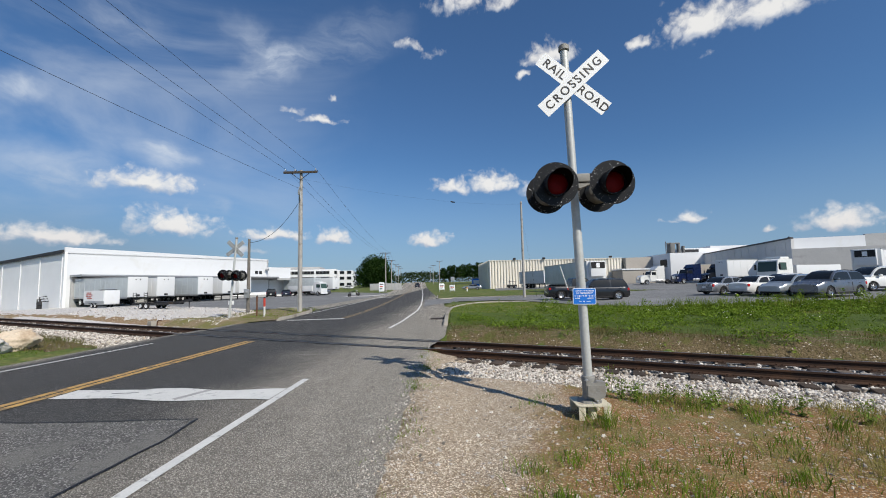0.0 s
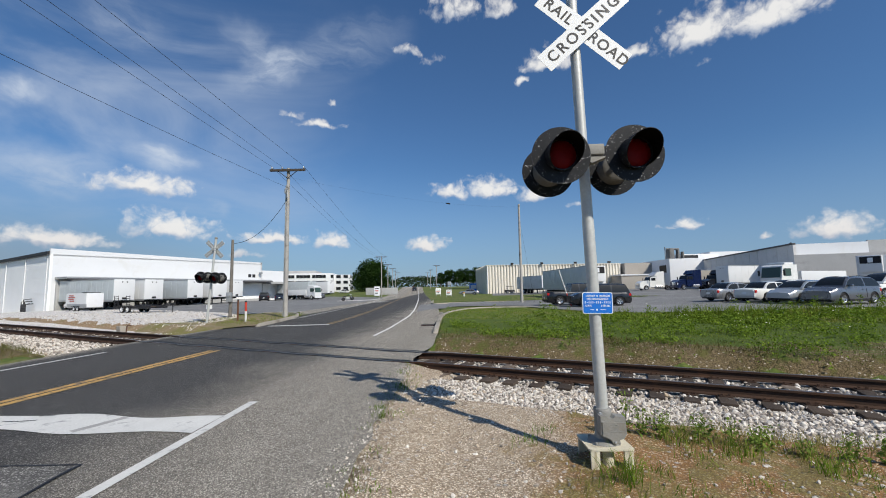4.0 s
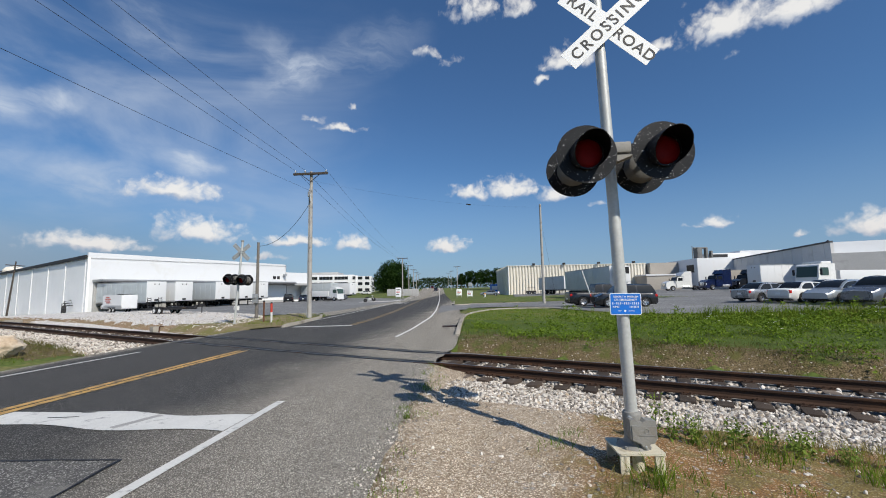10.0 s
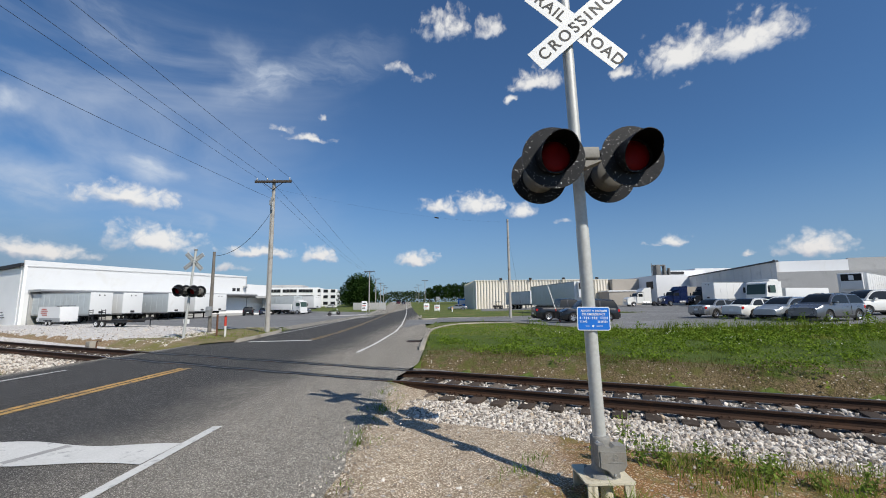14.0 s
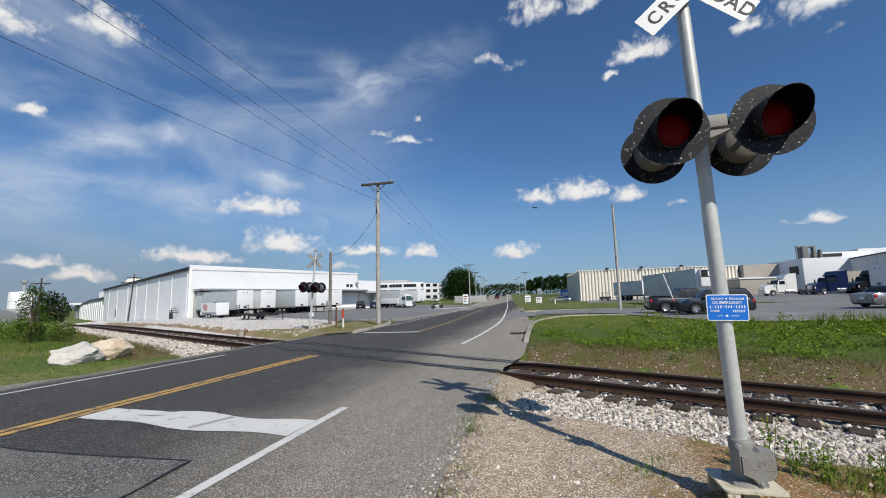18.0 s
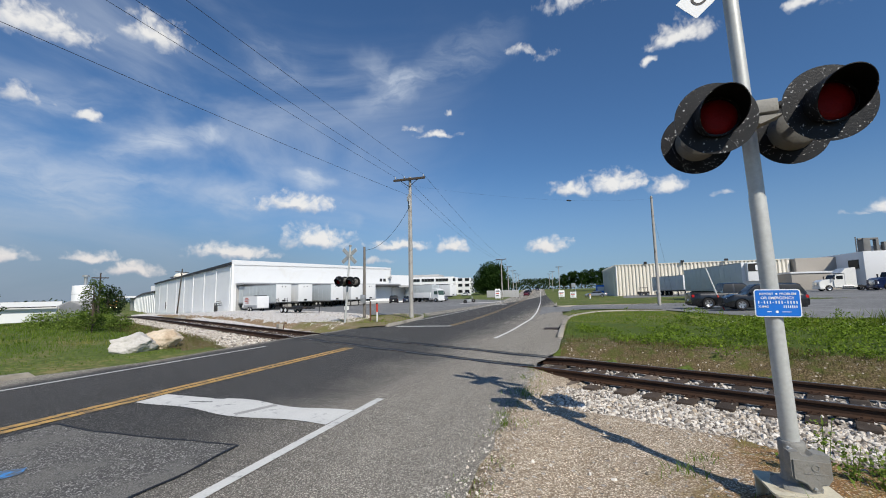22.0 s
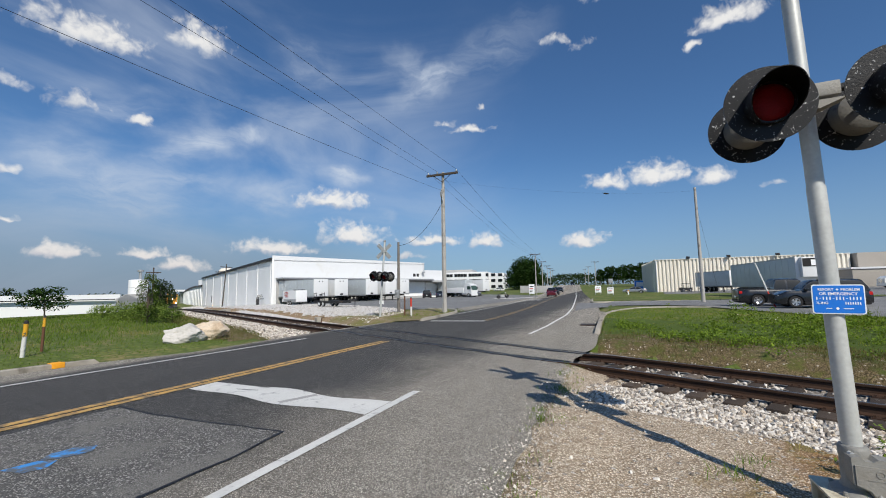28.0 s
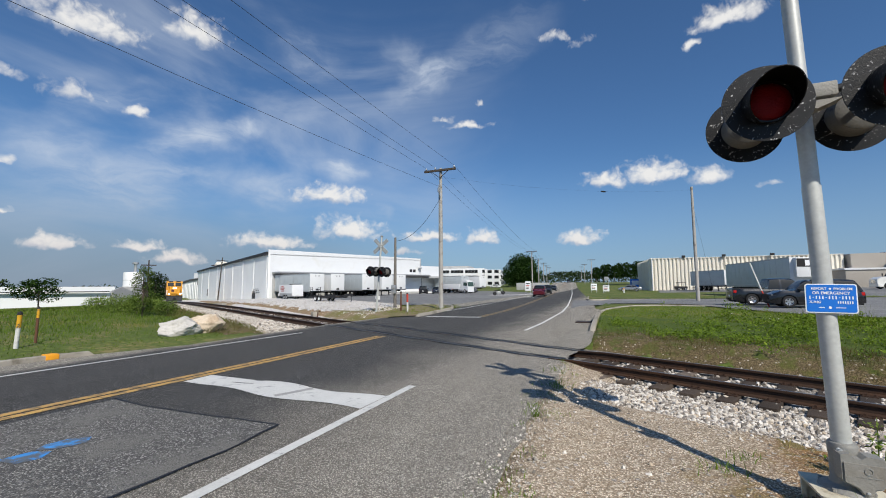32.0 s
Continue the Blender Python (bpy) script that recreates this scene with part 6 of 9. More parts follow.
def car(m, kind, paint, label, group="", category="car", head=LAMP_CLEAR, glass=GLASS):
    """A car that faces its own +x."""
    spec = CAR_KINDS[kind]
    (length, width, height), belt, base = spec["size"], spec["belt"], spec["base"]
    half, w, r = length / 2, width / 2, spec["wheel"]
    root = thing("pickup_truck" if kind == "pickup" else "car", m, label, category, group)

    # lower body
    def top(x):
        f = x / half
        if f > 0.42:
            return spec["hood"] + (spec["nose"] - spec["hood"]) * ease(0.72, 1.0, f)
        if f > 0.20:
            return belt + (spec["hood"] - belt) * ease(0.20, 0.42, f)
        return belt + (spec["deck"] - belt) * ease(-0.3, -0.7, f) - 0.10 * ease(-0.9, -1.0, f)

    def ring(x):
        f = abs(x) / half
        s = w * (1 - 0.16 * ease(0.78, 1.0, f) ** 1.5)
        low = 0.21 + 0.12 * ease(0.86, 1.0, f)
        arch = 0.0
        for a in (-base / 2, base / 2):
            d = abs(x - a)
            if d < r * 1.16:
                arch = max(arch, math.sqrt(max((r * 1.16) ** 2 - d * d, 0)) + r)
        low_side = max(low, arch)
        t = top(x)
        return [(x, -s * 0.92, low_side if arch else low), (x, -s, max(low_side, 0.36 if not arch else arch)), (x, -s, max(t * 0.62, low_side)), (x, -s * 0.985, t - 0.12), (x, -s * 0.92, t - 0.03), (x, -s * 0.5, t + 0.015), (x, 0, t + 0.025),
                (x, s * 0.5, t + 0.015), (x, s * 0.92, t - 0.03), (x, s * 0.985, t - 0.12), (x, s, max(t * 0.62, low_side)), (x, s, max(low_side, 0.36 if not arch else arch)), (x, s * 0.92, low_side if arch else low)]
    stations = sorted({round(-half + length * i / 26, 3) for i in range(27)} | {round(a + d * r, 3) for a in (-base / 2, base / 2) for d in (-1.17, -1.0, -0.7, -0.35, 0, 0.35, 0.7, 1.0, 1.17)})
    body = part("body", loft(stations, ring), paint, root)
    part("underbody", Mesh().box(-half * 0.96, half * 0.96, -w * 0.82, w * 0.82, 0.20, belt * 0.7, 0.05), BLACK_PLAIN, root)
    # cabin: a smooth painted shell with the panes set on it
    (x0, _), (x1, _), (x2, _), (x3, _) = spec["cabin"]
    z0, z1 = belt - 0.06, height - 0.02

    def roof_line(x):
        f = (x - x0) / (x1 - x0) if x < x1 else (x3 - x) / (x3 - x2) if x > x2 else 1.0
        crown = 0.03 * math.sin(math.pi * min(max((x - x1) / (x2 - x1), 0.0), 1.0))
        return z0 + (z1 - 0.03 - z0) * math.sin(min(max(f, 0.0), 1.0) * math.pi / 2) ** 0.92 + crown

    def side_at(z):
        return w * (0.945 - 0.205 * ((z - z0) / (z1 - z0)) ** 1.3)

    def cabin_ring(x):
        z = max(roof_line(x), z0 + 0.01)
        zs = [z0 + (z - z0) * f for f in (0.0, 0.35, 0.7, 0.90)]
        edge = [(x, side_at(q), q) for q in zs] + [(x, side_at(z) * 0.90, z - (z - z0) * 0.03), (x, side_at(z) * 0.55, z + 0.012)]
        return [(px, -py, pz) for px, py, pz in edge] + [(x, 0, z + 0.02)] + edge[::-1]
    steps = [x0 + (x3 - x0) * i / 30 for i in range(31)]
    cabin = part("cabin", loft(steps, cabin_ring), paint, root)

    def sloped_pane(name, a, b):
        rows = []
        for i in range(9):
            x = a + (b - a) * i / 8
            z = roof_line(x)
            rows.append([(x, side_at(z) * 0.86 * f, z + 0.026 - 0.012 * abs(f)) for f in (-1, -0.6, 0, 0.6, 1)])
        part(name, Mesh().grid(rows), glass, cabin, "dark tinted glass")
    sloped_pane("windscreen", x3 - 0.10 * (x3 - x2), x2 + 0.06 * (x3 - x2))
    sloped_pane("rear_window", x0 + 0.12 * (x1 - x0), x1 - 0.06 * (x1 - x0))
    middle = (x1 + x2) / 2
    for side in (-1, 1):
        for a, b in ((x0 + 0.30 * (x1 - x0), middle - 0.06), (middle + 0.05, x3 - 0.22 * (x3 - x2))):
            rows = []
            for i in range(13):
                x = a + (b - a) * i / 12
                top_z = max(min(roof_line(x) - 0.085, z1 - 0.10), belt + 0.04)
                rows.append([(x, side * (side_at(q) + 0.006), q) for q in (belt + 0.015, (belt + 0.015 + top_z) / 2, top_z)])
            part("side_window", Mesh().grid(rows), glass, cabin, "dark tinted glass")
        part("mirror", Mesh().box(x2 + 0.42, x2 + 0.60, side * w * 1.0 - 0.02 if side > 0 else -w - 0.14, w + 0.14 if side > 0 else -w + 0.02, belt, belt + 0.13, 0.04), paint, root)
        part("sill", Mesh().box(-base / 2 + r * 1.2, base / 2 - r * 1.2, side * w * 0.97 - 0.03, side * w * 0.97 + 0.03, 0.20, 0.34, 0.02), BLACK_PLAIN, root)
        part("headlamp", Mesh().box(half * 0.84, half * 0.955, side * w * 0.66 - 0.19, side * w * 0.66 + 0.19, spec["nose"] - 0.17, spec["nose"] - 0.02, 0.05), head, root)
        part("tail_lamp", Mesh().box(-half * 0.985, -half * 0.88, side * w * 0.74 - 0.15, side * w * 0.74 + 0.15, spec["deck"] - 0.32, spec["deck"] - 0.12, 0.03), TAIL_RED, root)
        for k in (-0.25, 0.75):
            part("door_handle", Mesh().box(middle - 0.55 + k, middle - 0.38 + k, side * w * 0.99 - 0.025, side * w * 0.99 + 0.025, belt - 0.19, belt - 0.15, 0.01), paint, body)
        part("door_seam", Mesh().box(middle - 0.015, middle + 0.005, side * w * 1.001 - 0.006, side * w * 1.001 + 0.006, 0.4, belt - 0.14), BLACK_PLAIN, body)
    part("grille", Mesh().box(half * 0.955, half * 0.995, -w * 0.42, w * 0.42, 0.42, spec["nose"] - 0.18, 0.02), BLACK_PLAIN, root)
    part("rear_bumper", Mesh().box(-half * 1.0, -half * 0.93, -w * 0.84, w * 0.84, 0.30, 0.52, 0.04), BLACK_PLAIN if kind in ("suv", "crossover", "pickup") else paint, root)
    part("number_plate", Mesh().box(-half * 1.005, -half * 0.985, -0.16, 0.16, 0.56, 0.70), SIGN_WHITE, root)
    for x in (-base / 2, base / 2):
        for y in (-w + 0.13, w - 0.13):
            wheel(root, x, y, r, 0.23)
    if kind in ("suv", "crossover"):
        for side in (-1, 1):
            part("roof_rail", Mesh().tube([(x1 + 0.1, side * w * 0.62, z1 - 0.01), (middle, side * w * 0.64, z1 + 0.04), (x2 - 0.1, side * w * 0.62, z1 - 0.01)], 0.018, 6), STEEL_DARK, root)
    if kind == "pickup":
        part("bed", Mesh().box(-half * 0.97, -1.0, -w * 0.83, w * 0.83, 0.75, 1.185, 0.02), BLACK_PLAIN, root, "dark load bed")
        part("tailgate", Mesh().box(-half * 1.002, -half * 0.97, -w * 0.8, w * 0.8, 0.62, 1.16, 0.03), paint, root)
    return root


def lot_z(x, y):
    return ground_height(x, y) + 0.018


SILVER, PEARL, GRAPHITE = car_paint("silver_paint", (0.34, 0.35, 0.36), 0.6), car_paint("white_paint", (0.74, 0.74, 0.71), 0.0), car_paint("graphite_paint", (0.17, 0.18, 0.20), 0.6)
DARK_CAR, BURGUNDY, PALE_BLUE = car_paint("black_paint", (0.009, 0.0095, 0.011), 0.0), car_paint("burgundy_paint", (0.11, 0.010, 0.018), 0.3), car_paint("ice_blue_paint", (0.40, 0.44, 0.47), 0.5)
TRUCK_BLUE, NAVY = car_paint("royal_blue_paint", (0.006, 0.014, 0.06), 0.2), car_paint("navy_paint", (0.02, 0.028, 0.05), 0.3)
for x, y, turn, kind, paint, label in (
    (21.80, 20.87, 197, "crossover", GRAPHITE, "grey compact crossover parked at the lot's edge"),
    (21.83, 23.62, 195, "hatch", PALE_BLUE, "silver-blue hatchback parked nose out"),
    (21.76, 26.38, 15, "sedan", PEARL, "white saloon parked tail out"),
    (20.98, 29.19, 14, "sedan", SILVER, "silver saloon parked tail out"),
    (29.8, 25.6, 180, "van", PEARL, "white people carrier behind the parked row"),
    (28.6, 33.2, 182, "hatch", PEARL, "pale car behind the parked row"),
    (9.9, 28.3, 178, "suv", DARK_CAR, "black sport utility car parked near the drive"),
):
    car(pose(x, y, lot_z(x, y), 0, 0, turn), kind, paint, label, "cars in the lot")
car(pose(9.3, 31.8, lot_z(9.3, 31.8), 0, 0, 2), "pickup", DARK_CAR, "black pickup truck parked near the drive", "cars in the lot", "pickup truck")
car(pose(2.2, 96, ground_height(2.2, 96), 0, 0, 175), "sedan", SILVER, "silver saloon by the factory entrance", "cars in the lot")
for k, (x, y) in enumerate(((-61, 168), (-55, 172), (-46, 160))):
    car(pose(x, y, ground_height(x, y), 0, 0, 20 + 70 * k), ("sedan", "suv", "hatch")[k], (PEARL, DARK_CAR, PEARL)[k], ("white saloon parked at the office", "dark car parked at the office", "white hatchback parked at the office")[k], "cars at the office")
car(pose(-39.8, 77.2, ground_height(-39.8, 77.2), 0, 0, 112), "suv", DARK_CAR, "dark sport utility car parked by the docks", "cars at the docks")
car(pose(-37.2, 78.4, ground_height(-37.2, 78.4), 0, 0, 112), "sedan", NAVY, "navy saloon parked by the docks", "cars at the docks")
MOVING = [
    car(pose(-12, 60, 0, 0, 0, -86), "crossover", BURGUNDY, "dark red crossover car driving towards the crossing", "cars on the road"),
    car(pose(-14, 80, 0, 0, 0, -86), "suv", DARK_CAR, "black car following on the road", "cars on the road"),
    car(pose(-16, 110, 0, 0, 0, -86), "sedan", DARK_CAR, "dark saloon further along the road", "cars on the road"),
    car(pose(-14, 170, 0, 0, 0, 94), "suv", NAVY, "dark car driving away up the road", "cars on the road"),
]


def box_trailer(m, length, label, side=TRAILER_WHITE, end=TRAILER_WHITE, reefer=False, legs=True, floor=1.15, high=3.95, group="trailers at the docks"):
    """A lorry trailer; its nose points to +x, doors at the back."""
    root = thing("box_trailer", m, label, "trailer", group)
    w = 1.28
    part("box", Mesh().box(-length, 0, -w, w, floor, high, 0.03), side, root)
    part("nose_panel", Mesh().box(0.0, 0.06, -w * 0.98, w * 0.98, floor + 0.05, high - 0.03, 0.03), end, root)
    part("top_rail", Mesh().box(-length - 0.02, 0.03, -w - 0.02, -w + 0.03, high - 0.10, high + 0.02).box(-length - 0.02, 0.03, w - 0.03, w + 0.02, high - 0.10, high + 0.02), GALV, root)
    part("bottom_rail", Mesh().box(-length - 0.02, 0.03, -w - 0.02, -w + 0.03, floor - 0.12, floor + 0.08).box(-length - 0.02, 0.03, w - 0.03, w + 0.02, floor - 0.12, floor + 0.08), GALV, root)
    for k in range(int(length / 1.25)):
        for y in (-w - 0.008, w + 0.008):
            part("side_post", Mesh().box(-1.2 - 1.25 * k, -1.16 - 1.25 * k, y - 0.008, y + 0.008, floor + 0.08, high - 0.1), side, root)
    part("frame", Mesh().box(-length * 0.98, -0.6, -0.5, -0.36, floor - 0.35, floor - 0.02).box(-length * 0.98, -0.6, 0.36, 0.5, floor - 0.35, floor - 0.02), STEEL_DARK, root)
    for x in (-length + 1.6, -length + 2.9):
        for y in (-1.08, -0.76, 0.76, 1.08):
            wheel(root, x, y, 0.5, 0.27, TRAILER_WHITE)
    if legs:
        for y in (-0.75, 0.75):
            part("landing_leg", Mesh().box(-2.75, -2.6, y - 0.07, y + 0.07, 0.05, floor).box(-2.82, -2.52, y - 0.14, y + 0.14, 0.0, 0.05), STEEL_DARK, root)
        part("leg_brace", Mesh().tube([(-2.68, -0.75, 0.5), (-2.68, 0.75, 0.5)], 0.04, 6), STEEL_DARK, root)
    doors = part("rear_doors", Mesh().box(-length - 0.05, -length, -w * 0.97, -0.01, floor + 0.05, high - 0.08, 0.01).box(-length - 0.05, -length, 0.01, w * 0.97, floor + 0.05, high - 0.08, 0.01), end, root)
    for y in (-0.9, -0.35, 0.35, 0.9):
        part("lock_rod", Mesh().tube([(-length - 0.08, y, floor), (-length - 0.08, y, high - 0.1)], 0.018, 5), GALV, doors)
    part("gladhand", Mesh().box(0.06, 0.12, -0.25, 0.25, floor + 0.15, floor + 0.40, 0.02), STEEL_DARK, root)
    part("marker_lamp", Mesh().box(0.06, 0.09, -0.35, -0.22, high - 0.45, high - 0.30).box(0.06, 0.09, 0.22, 0.35, high - 0.45, high - 0.30), STEEL_DARK, root)
    part("bumper", Mesh().box(-length - 0.04, -length + 0.06, -1.0, 1.0, 0.5, 0.62), STEEL_DARK, root)
    if reefer:
        unit = part("cooling_unit", Mesh().box(0.05, 0.55, -0.95, 0.95, 2.0, high - 0.05, 0.08), TRAILER_WHITE, root, "white cooling unit with black grille")
        part("grille", Mesh().box(0.54, 0.57, -0.88, 0.88, high - 0.95, high - 0.15), BLACK_PLAIN, unit)
        part("badge", Mesh().box(0.565, 0.58, -0.22, 0.22, high - 0.85, high - 0.30), SIGN_WHITE, unit)
        part("fuel_tank", Mesh().tube([(-4.2, -0.9, 0.8), (-3.2, -0.9, 0.8)], 0.28, 12), GALV, root)
    return root


U = (END - CORNER).normalized()
N_OUT = Vector((U.y, -U.x, 0))
DOCK_TURN = math.degrees(math.atan2(N_OUT.y, N_OUT.x))
for k, (s, off, grey) in enumerate(((2.3, 13.2, True), (6.2, 13.0, False), (12.1, 13.4, True), (16.7, 13.0, False), (20.3, 12.6, False))):
    p = CORNER + N_OUT * off + U * s
    box_trailer(pose(p.x, p.y, ground_height(p.x, p.y) - 0.05, 0, 0, DOCK_TURN), 12.6, "white box trailer backed up to the dock" if not grey else "white-nosed grey-sided box trailer at the dock", TRAILER_GREY if grey else TRAILER_WHITE)


def cargo_trailer(m):
    root = thing("cargo_trailer", m, "small white enclosed cargo trailer with faded red lettering", "trailer")
    part("box", Mesh().prism([(-2.3, 0.5), (2.1, 0.5), (2.45, 0.9), (2.4, 2.35), (2.1, 2.5), (-2.3, 2.5)], -1.05, 1.05, "y"), TRAILER_WHITE, root)
    part("lower_panel", Mesh().box(-2.3, 2.1, -1.07, 1.07, 0.45, 1.0, 0.01), GALV, root, "diamond-plate lower panel")
    part("rear_door", Mesh().box(-2.36, -2.3, -0.98, 0.98, 0.55, 2.42, 0.01), WALL_WHITE, root)
    bars = Mesh()
    for row, (a, b) in enumerate(((0.6, 1.7), (0.3, 1.8), (0.5, 1.6), (0.4, 1.5))):
        x = a
        while x < b:
            bars.box(x, x + 0.16, 1.075, 1.095, 2.10 - 0.26 * row, 2.24 - 0.26 * row)
            x += 0.22
    part("faded_bars", bars, material("faded_red", (0.42, 0.12, 0.10), 0.7), root, "rows of faded red bars")
    for x in (-0.45, 0.35):
        for y in (-1.0, 1.0):
            wheel(root, x, y, 0.34, 0.2, TRAILER_WHITE)
    part("mudguard", Mesh().box(-0.95, 0.85, -1.22, -1.05, 0.66, 0.72).box(-0.95, 0.85, 1.05, 1.22, 0.66, 0.72), STEEL_DARK, root)
    part("drawbar", Mesh().tube([(2.3, -0.5, 0.45), (3.6, 0, 0.45), (2.3, 0.5, 0.45)], 0.05, 6).tube([(3.5, 0, 0.0), (3.5, 0, 0.6)], 0.04, 6), STEEL_DARK, root)
    part("roof_vent", Mesh().box(-0.3, 0.2, -0.2, 0.2, 2.5, 2.62, 0.03), STEEL_DARK, root)
    part("ladder", Mesh().box(-1.9, 1.7, -0.9, -0.82, 2.56, 2.64).box(-1.9, 1.7, -0.5, -0.42, 2.56, 2.64), STEEL_DARK, root, "dark ladder on the roof")


cargo_trailer(pose(-42.4, 39.9, ground_height(-42.4, 39.9) + 0.085, 0, 0, 160) @ Matrix.Scale(0.78, 4))


def flatbed_trailer(m):
    root = thing("equipment_trailer", m, "black tandem equipment trailer with raised ramps", "trailer")
    part("deck", Mesh().box(-3.2, 2.6, -1.0, 1.0, 0.62, 0.72, 0.01), TIE, root, "plank deck")
    for y in (-1.03, 1.03):
        part("side_beam", Mesh().box(-3.2, 2.6, y - 0.05, y + 0.05, 0.48, 0.74), STEEL_DARK, root)
    for x in (-1.6, -0.7):
        for y in (-1.15, 1.15):
            wheel(root, x, y, 0.38, 0.22, TRAILER_WHITE)
    for y in (-1.16, 1.16):
        part("mudguard", Mesh().box(-2.1, -0.2, y - 0.12, y + 0.12, 0.80, 0.85), STEEL_DARK, root)
    for y in (-0.7, 0.7):
        ramp = part("ramp", Mesh().tube([(-3.2, y - 0.22, 0.7), (-3.3, y - 0.22, 2.0)], 0.035, 5).tube([(-3.2, y + 0.22, 0.7), (-3.3, y + 0.22, 2.0)], 0.035, 5), STEEL_DARK, root, "upright loading ramp")
        for k in range(5):
            part("rung", Mesh().box(-3.31, -3.2, y - 0.22, y + 0.22, 0.85 + 0.25 * k, 0.92 + 0.25 * k), STEEL_DARK, ramp)
    part("gooseneck", Mesh().prism([(2.5, 0.5), (4.6, 0.9), (4.6, 1.1), (2.5, 0.75)], -0.4, 0.4, "y"), STEEL_DARK, root)
    part("jack", Mesh().tube([(4.3, 0.3, 0.02), (4.3, 0.3, 1.2)], 0.05, 6).box(4.15, 4.45, 0.15, 0.45, 0.0, 0.04), STEEL_DARK, root)
    part("stack", Mesh().box(-0.2, 1.7, -0.7, 0.7, 0.73, 0.86, 0.02), STEEL_DARK, root, "steel plates on the deck")


flatbed_trailer(pose(-29.2, 31.3, ground_height(-29.2, 31.3) + 0.085, 0, 0, -14) @ Matrix.Scale(0.74, 4))


def lorry_cab(m, paint, label, sleeper=True, box=0.0, low=False, group="lorries"):
    """A tractor unit facing +x, with a cargo box behind where box gives its length."""
    root = thing("lorry", m, label, "lorry", group)
    if low:
        part("cab", Mesh().prism([(-1.1, 0.7), (1.15, 0.7), (1.2, 1.6), (0.95, 2.9), (0.7, 3.05), (-1.1, 3.05)], -1.1, 1.1, "y"), paint, root)
        part("windscreen", Mesh().prism([(1.17, 1.75), (1.23, 1.7), (1.02, 2.78), (0.96, 2.78)], -0.98, 0.98, "y"), GLASS_GREEN, root)
        for y in (-1.11, 1.11):
            part("side_window", Mesh().box(-0.2, 0.8, y - 0.012, y + 0.012, 1.85, 2.65), GLASS_GREEN, root)
            part("mirror", Mesh().box(1.0, 1.1, y * 1.2 - 0.1, y * 1.2 + 0.1, 1.9, 2.5, 0.02), STEEL_DARK, root)
        part("roof_fairing", Mesh().box(-1.0, 0.3, -0.9, 0.9, 3.05, 3.3, 0.1), paint, root)
        nose = 1.1
    else:
        part("bonnet", Mesh().prism([(0.6, 0.6), (2.6, 0.6), (2.75, 0.9), (2.7, 1.55), (2.2, 1.85), (0.6, 2.05)], -0.95, 0.95, "y"), paint, root)
        part("cab", Mesh().prism([(-0.8, 0.6), (0.7, 0.6), (0.75, 1.95), (0.35, 2.75), (-0.8, 2.85)], -1.1, 1.1, "y"), paint, root)
        part("windscreen", Mesh().prism([(0.76, 1.98), (0.80, 1.98), (0.42, 2.70), (0.38, 2.70)], -1.0, 1.0, "y"), GLASS, root)
        if sleeper:
            part("sleeper", Mesh().prism([(-2.4, 0.6), (-0.8, 0.6), (-0.8, 2.85), (-0.3, 3.0), (-1.0, 3.75), (-2.4, 3.9)], -1.15, 1.15, "y"), paint, root)
        for y in (-1.11, 1.11):
            part("side_window", Mesh().box(-0.55, 0.35, y - 0.012, y + 0.012, 1.95, 2.55), GLASS, root)
            part("mirror", Mesh().box(0.75, 0.85, y * 1.2 - 0.1, y * 1.2 + 0.1, 1.9, 2.5, 0.02), STEEL_DARK, root)
            part("headlamp", Mesh().box(2.55, 2.72, y * 0.72 - 0.16, y * 0.72 + 0.16, 0.95, 1.3, 0.03), LAMP_CLEAR, root)
            part("exhaust_stack", Mesh().tube([(-0.9, y * 0.95, 0.8), (-0.9, y * 0.95, 3.6)], 0.07, 8), CHROME, root)
        part("grille", Mesh().box(2.72, 2.78, -0.5, 0.5, 0.85, 1.5, 0.02), CHROME, root)
        nose = 2.0
    part("bumper", Mesh().box(nose + 0.05, nose + (0.75 if not low else 0.2), -1.12, 1.12, 0.35, 0.75, 0.05), paint, root)
    tail = -6.4 if not box else -2.0 - box
    part("chassis", Mesh().box(tail, nose, -0.5, -0.36, 0.6, 0.85).box(tail, nose, 0.36, 0.5, 0.6, 0.85), STEEL_DARK, root)
    for y in (-1.0, 1.0):
        wheel(root, nose - 0.55 if not low else 0.25, y, 0.5, 0.27, CHROME)
        for x in ((tail + 1.0, tail + 2.3) if not low else (tail + 1.6,)):
            wheel(root, x, y * 0.95, 0.5, 0.5, CHROME)
        part("fuel_tank", Mesh().tube([(-1.9, y * 0.95, 0.75), (-0.5, y * 0.95, 0.75)], 0.3, 12), CHROME, root)
    if box:
        part("cargo_box", Mesh().box(-2.0 - box, -1.4, -1.28, 1.28, 1.05, 3.75 if not low else 2.35, 0.03), TRAILER_WHITE, root, "white cargo box")
    return root


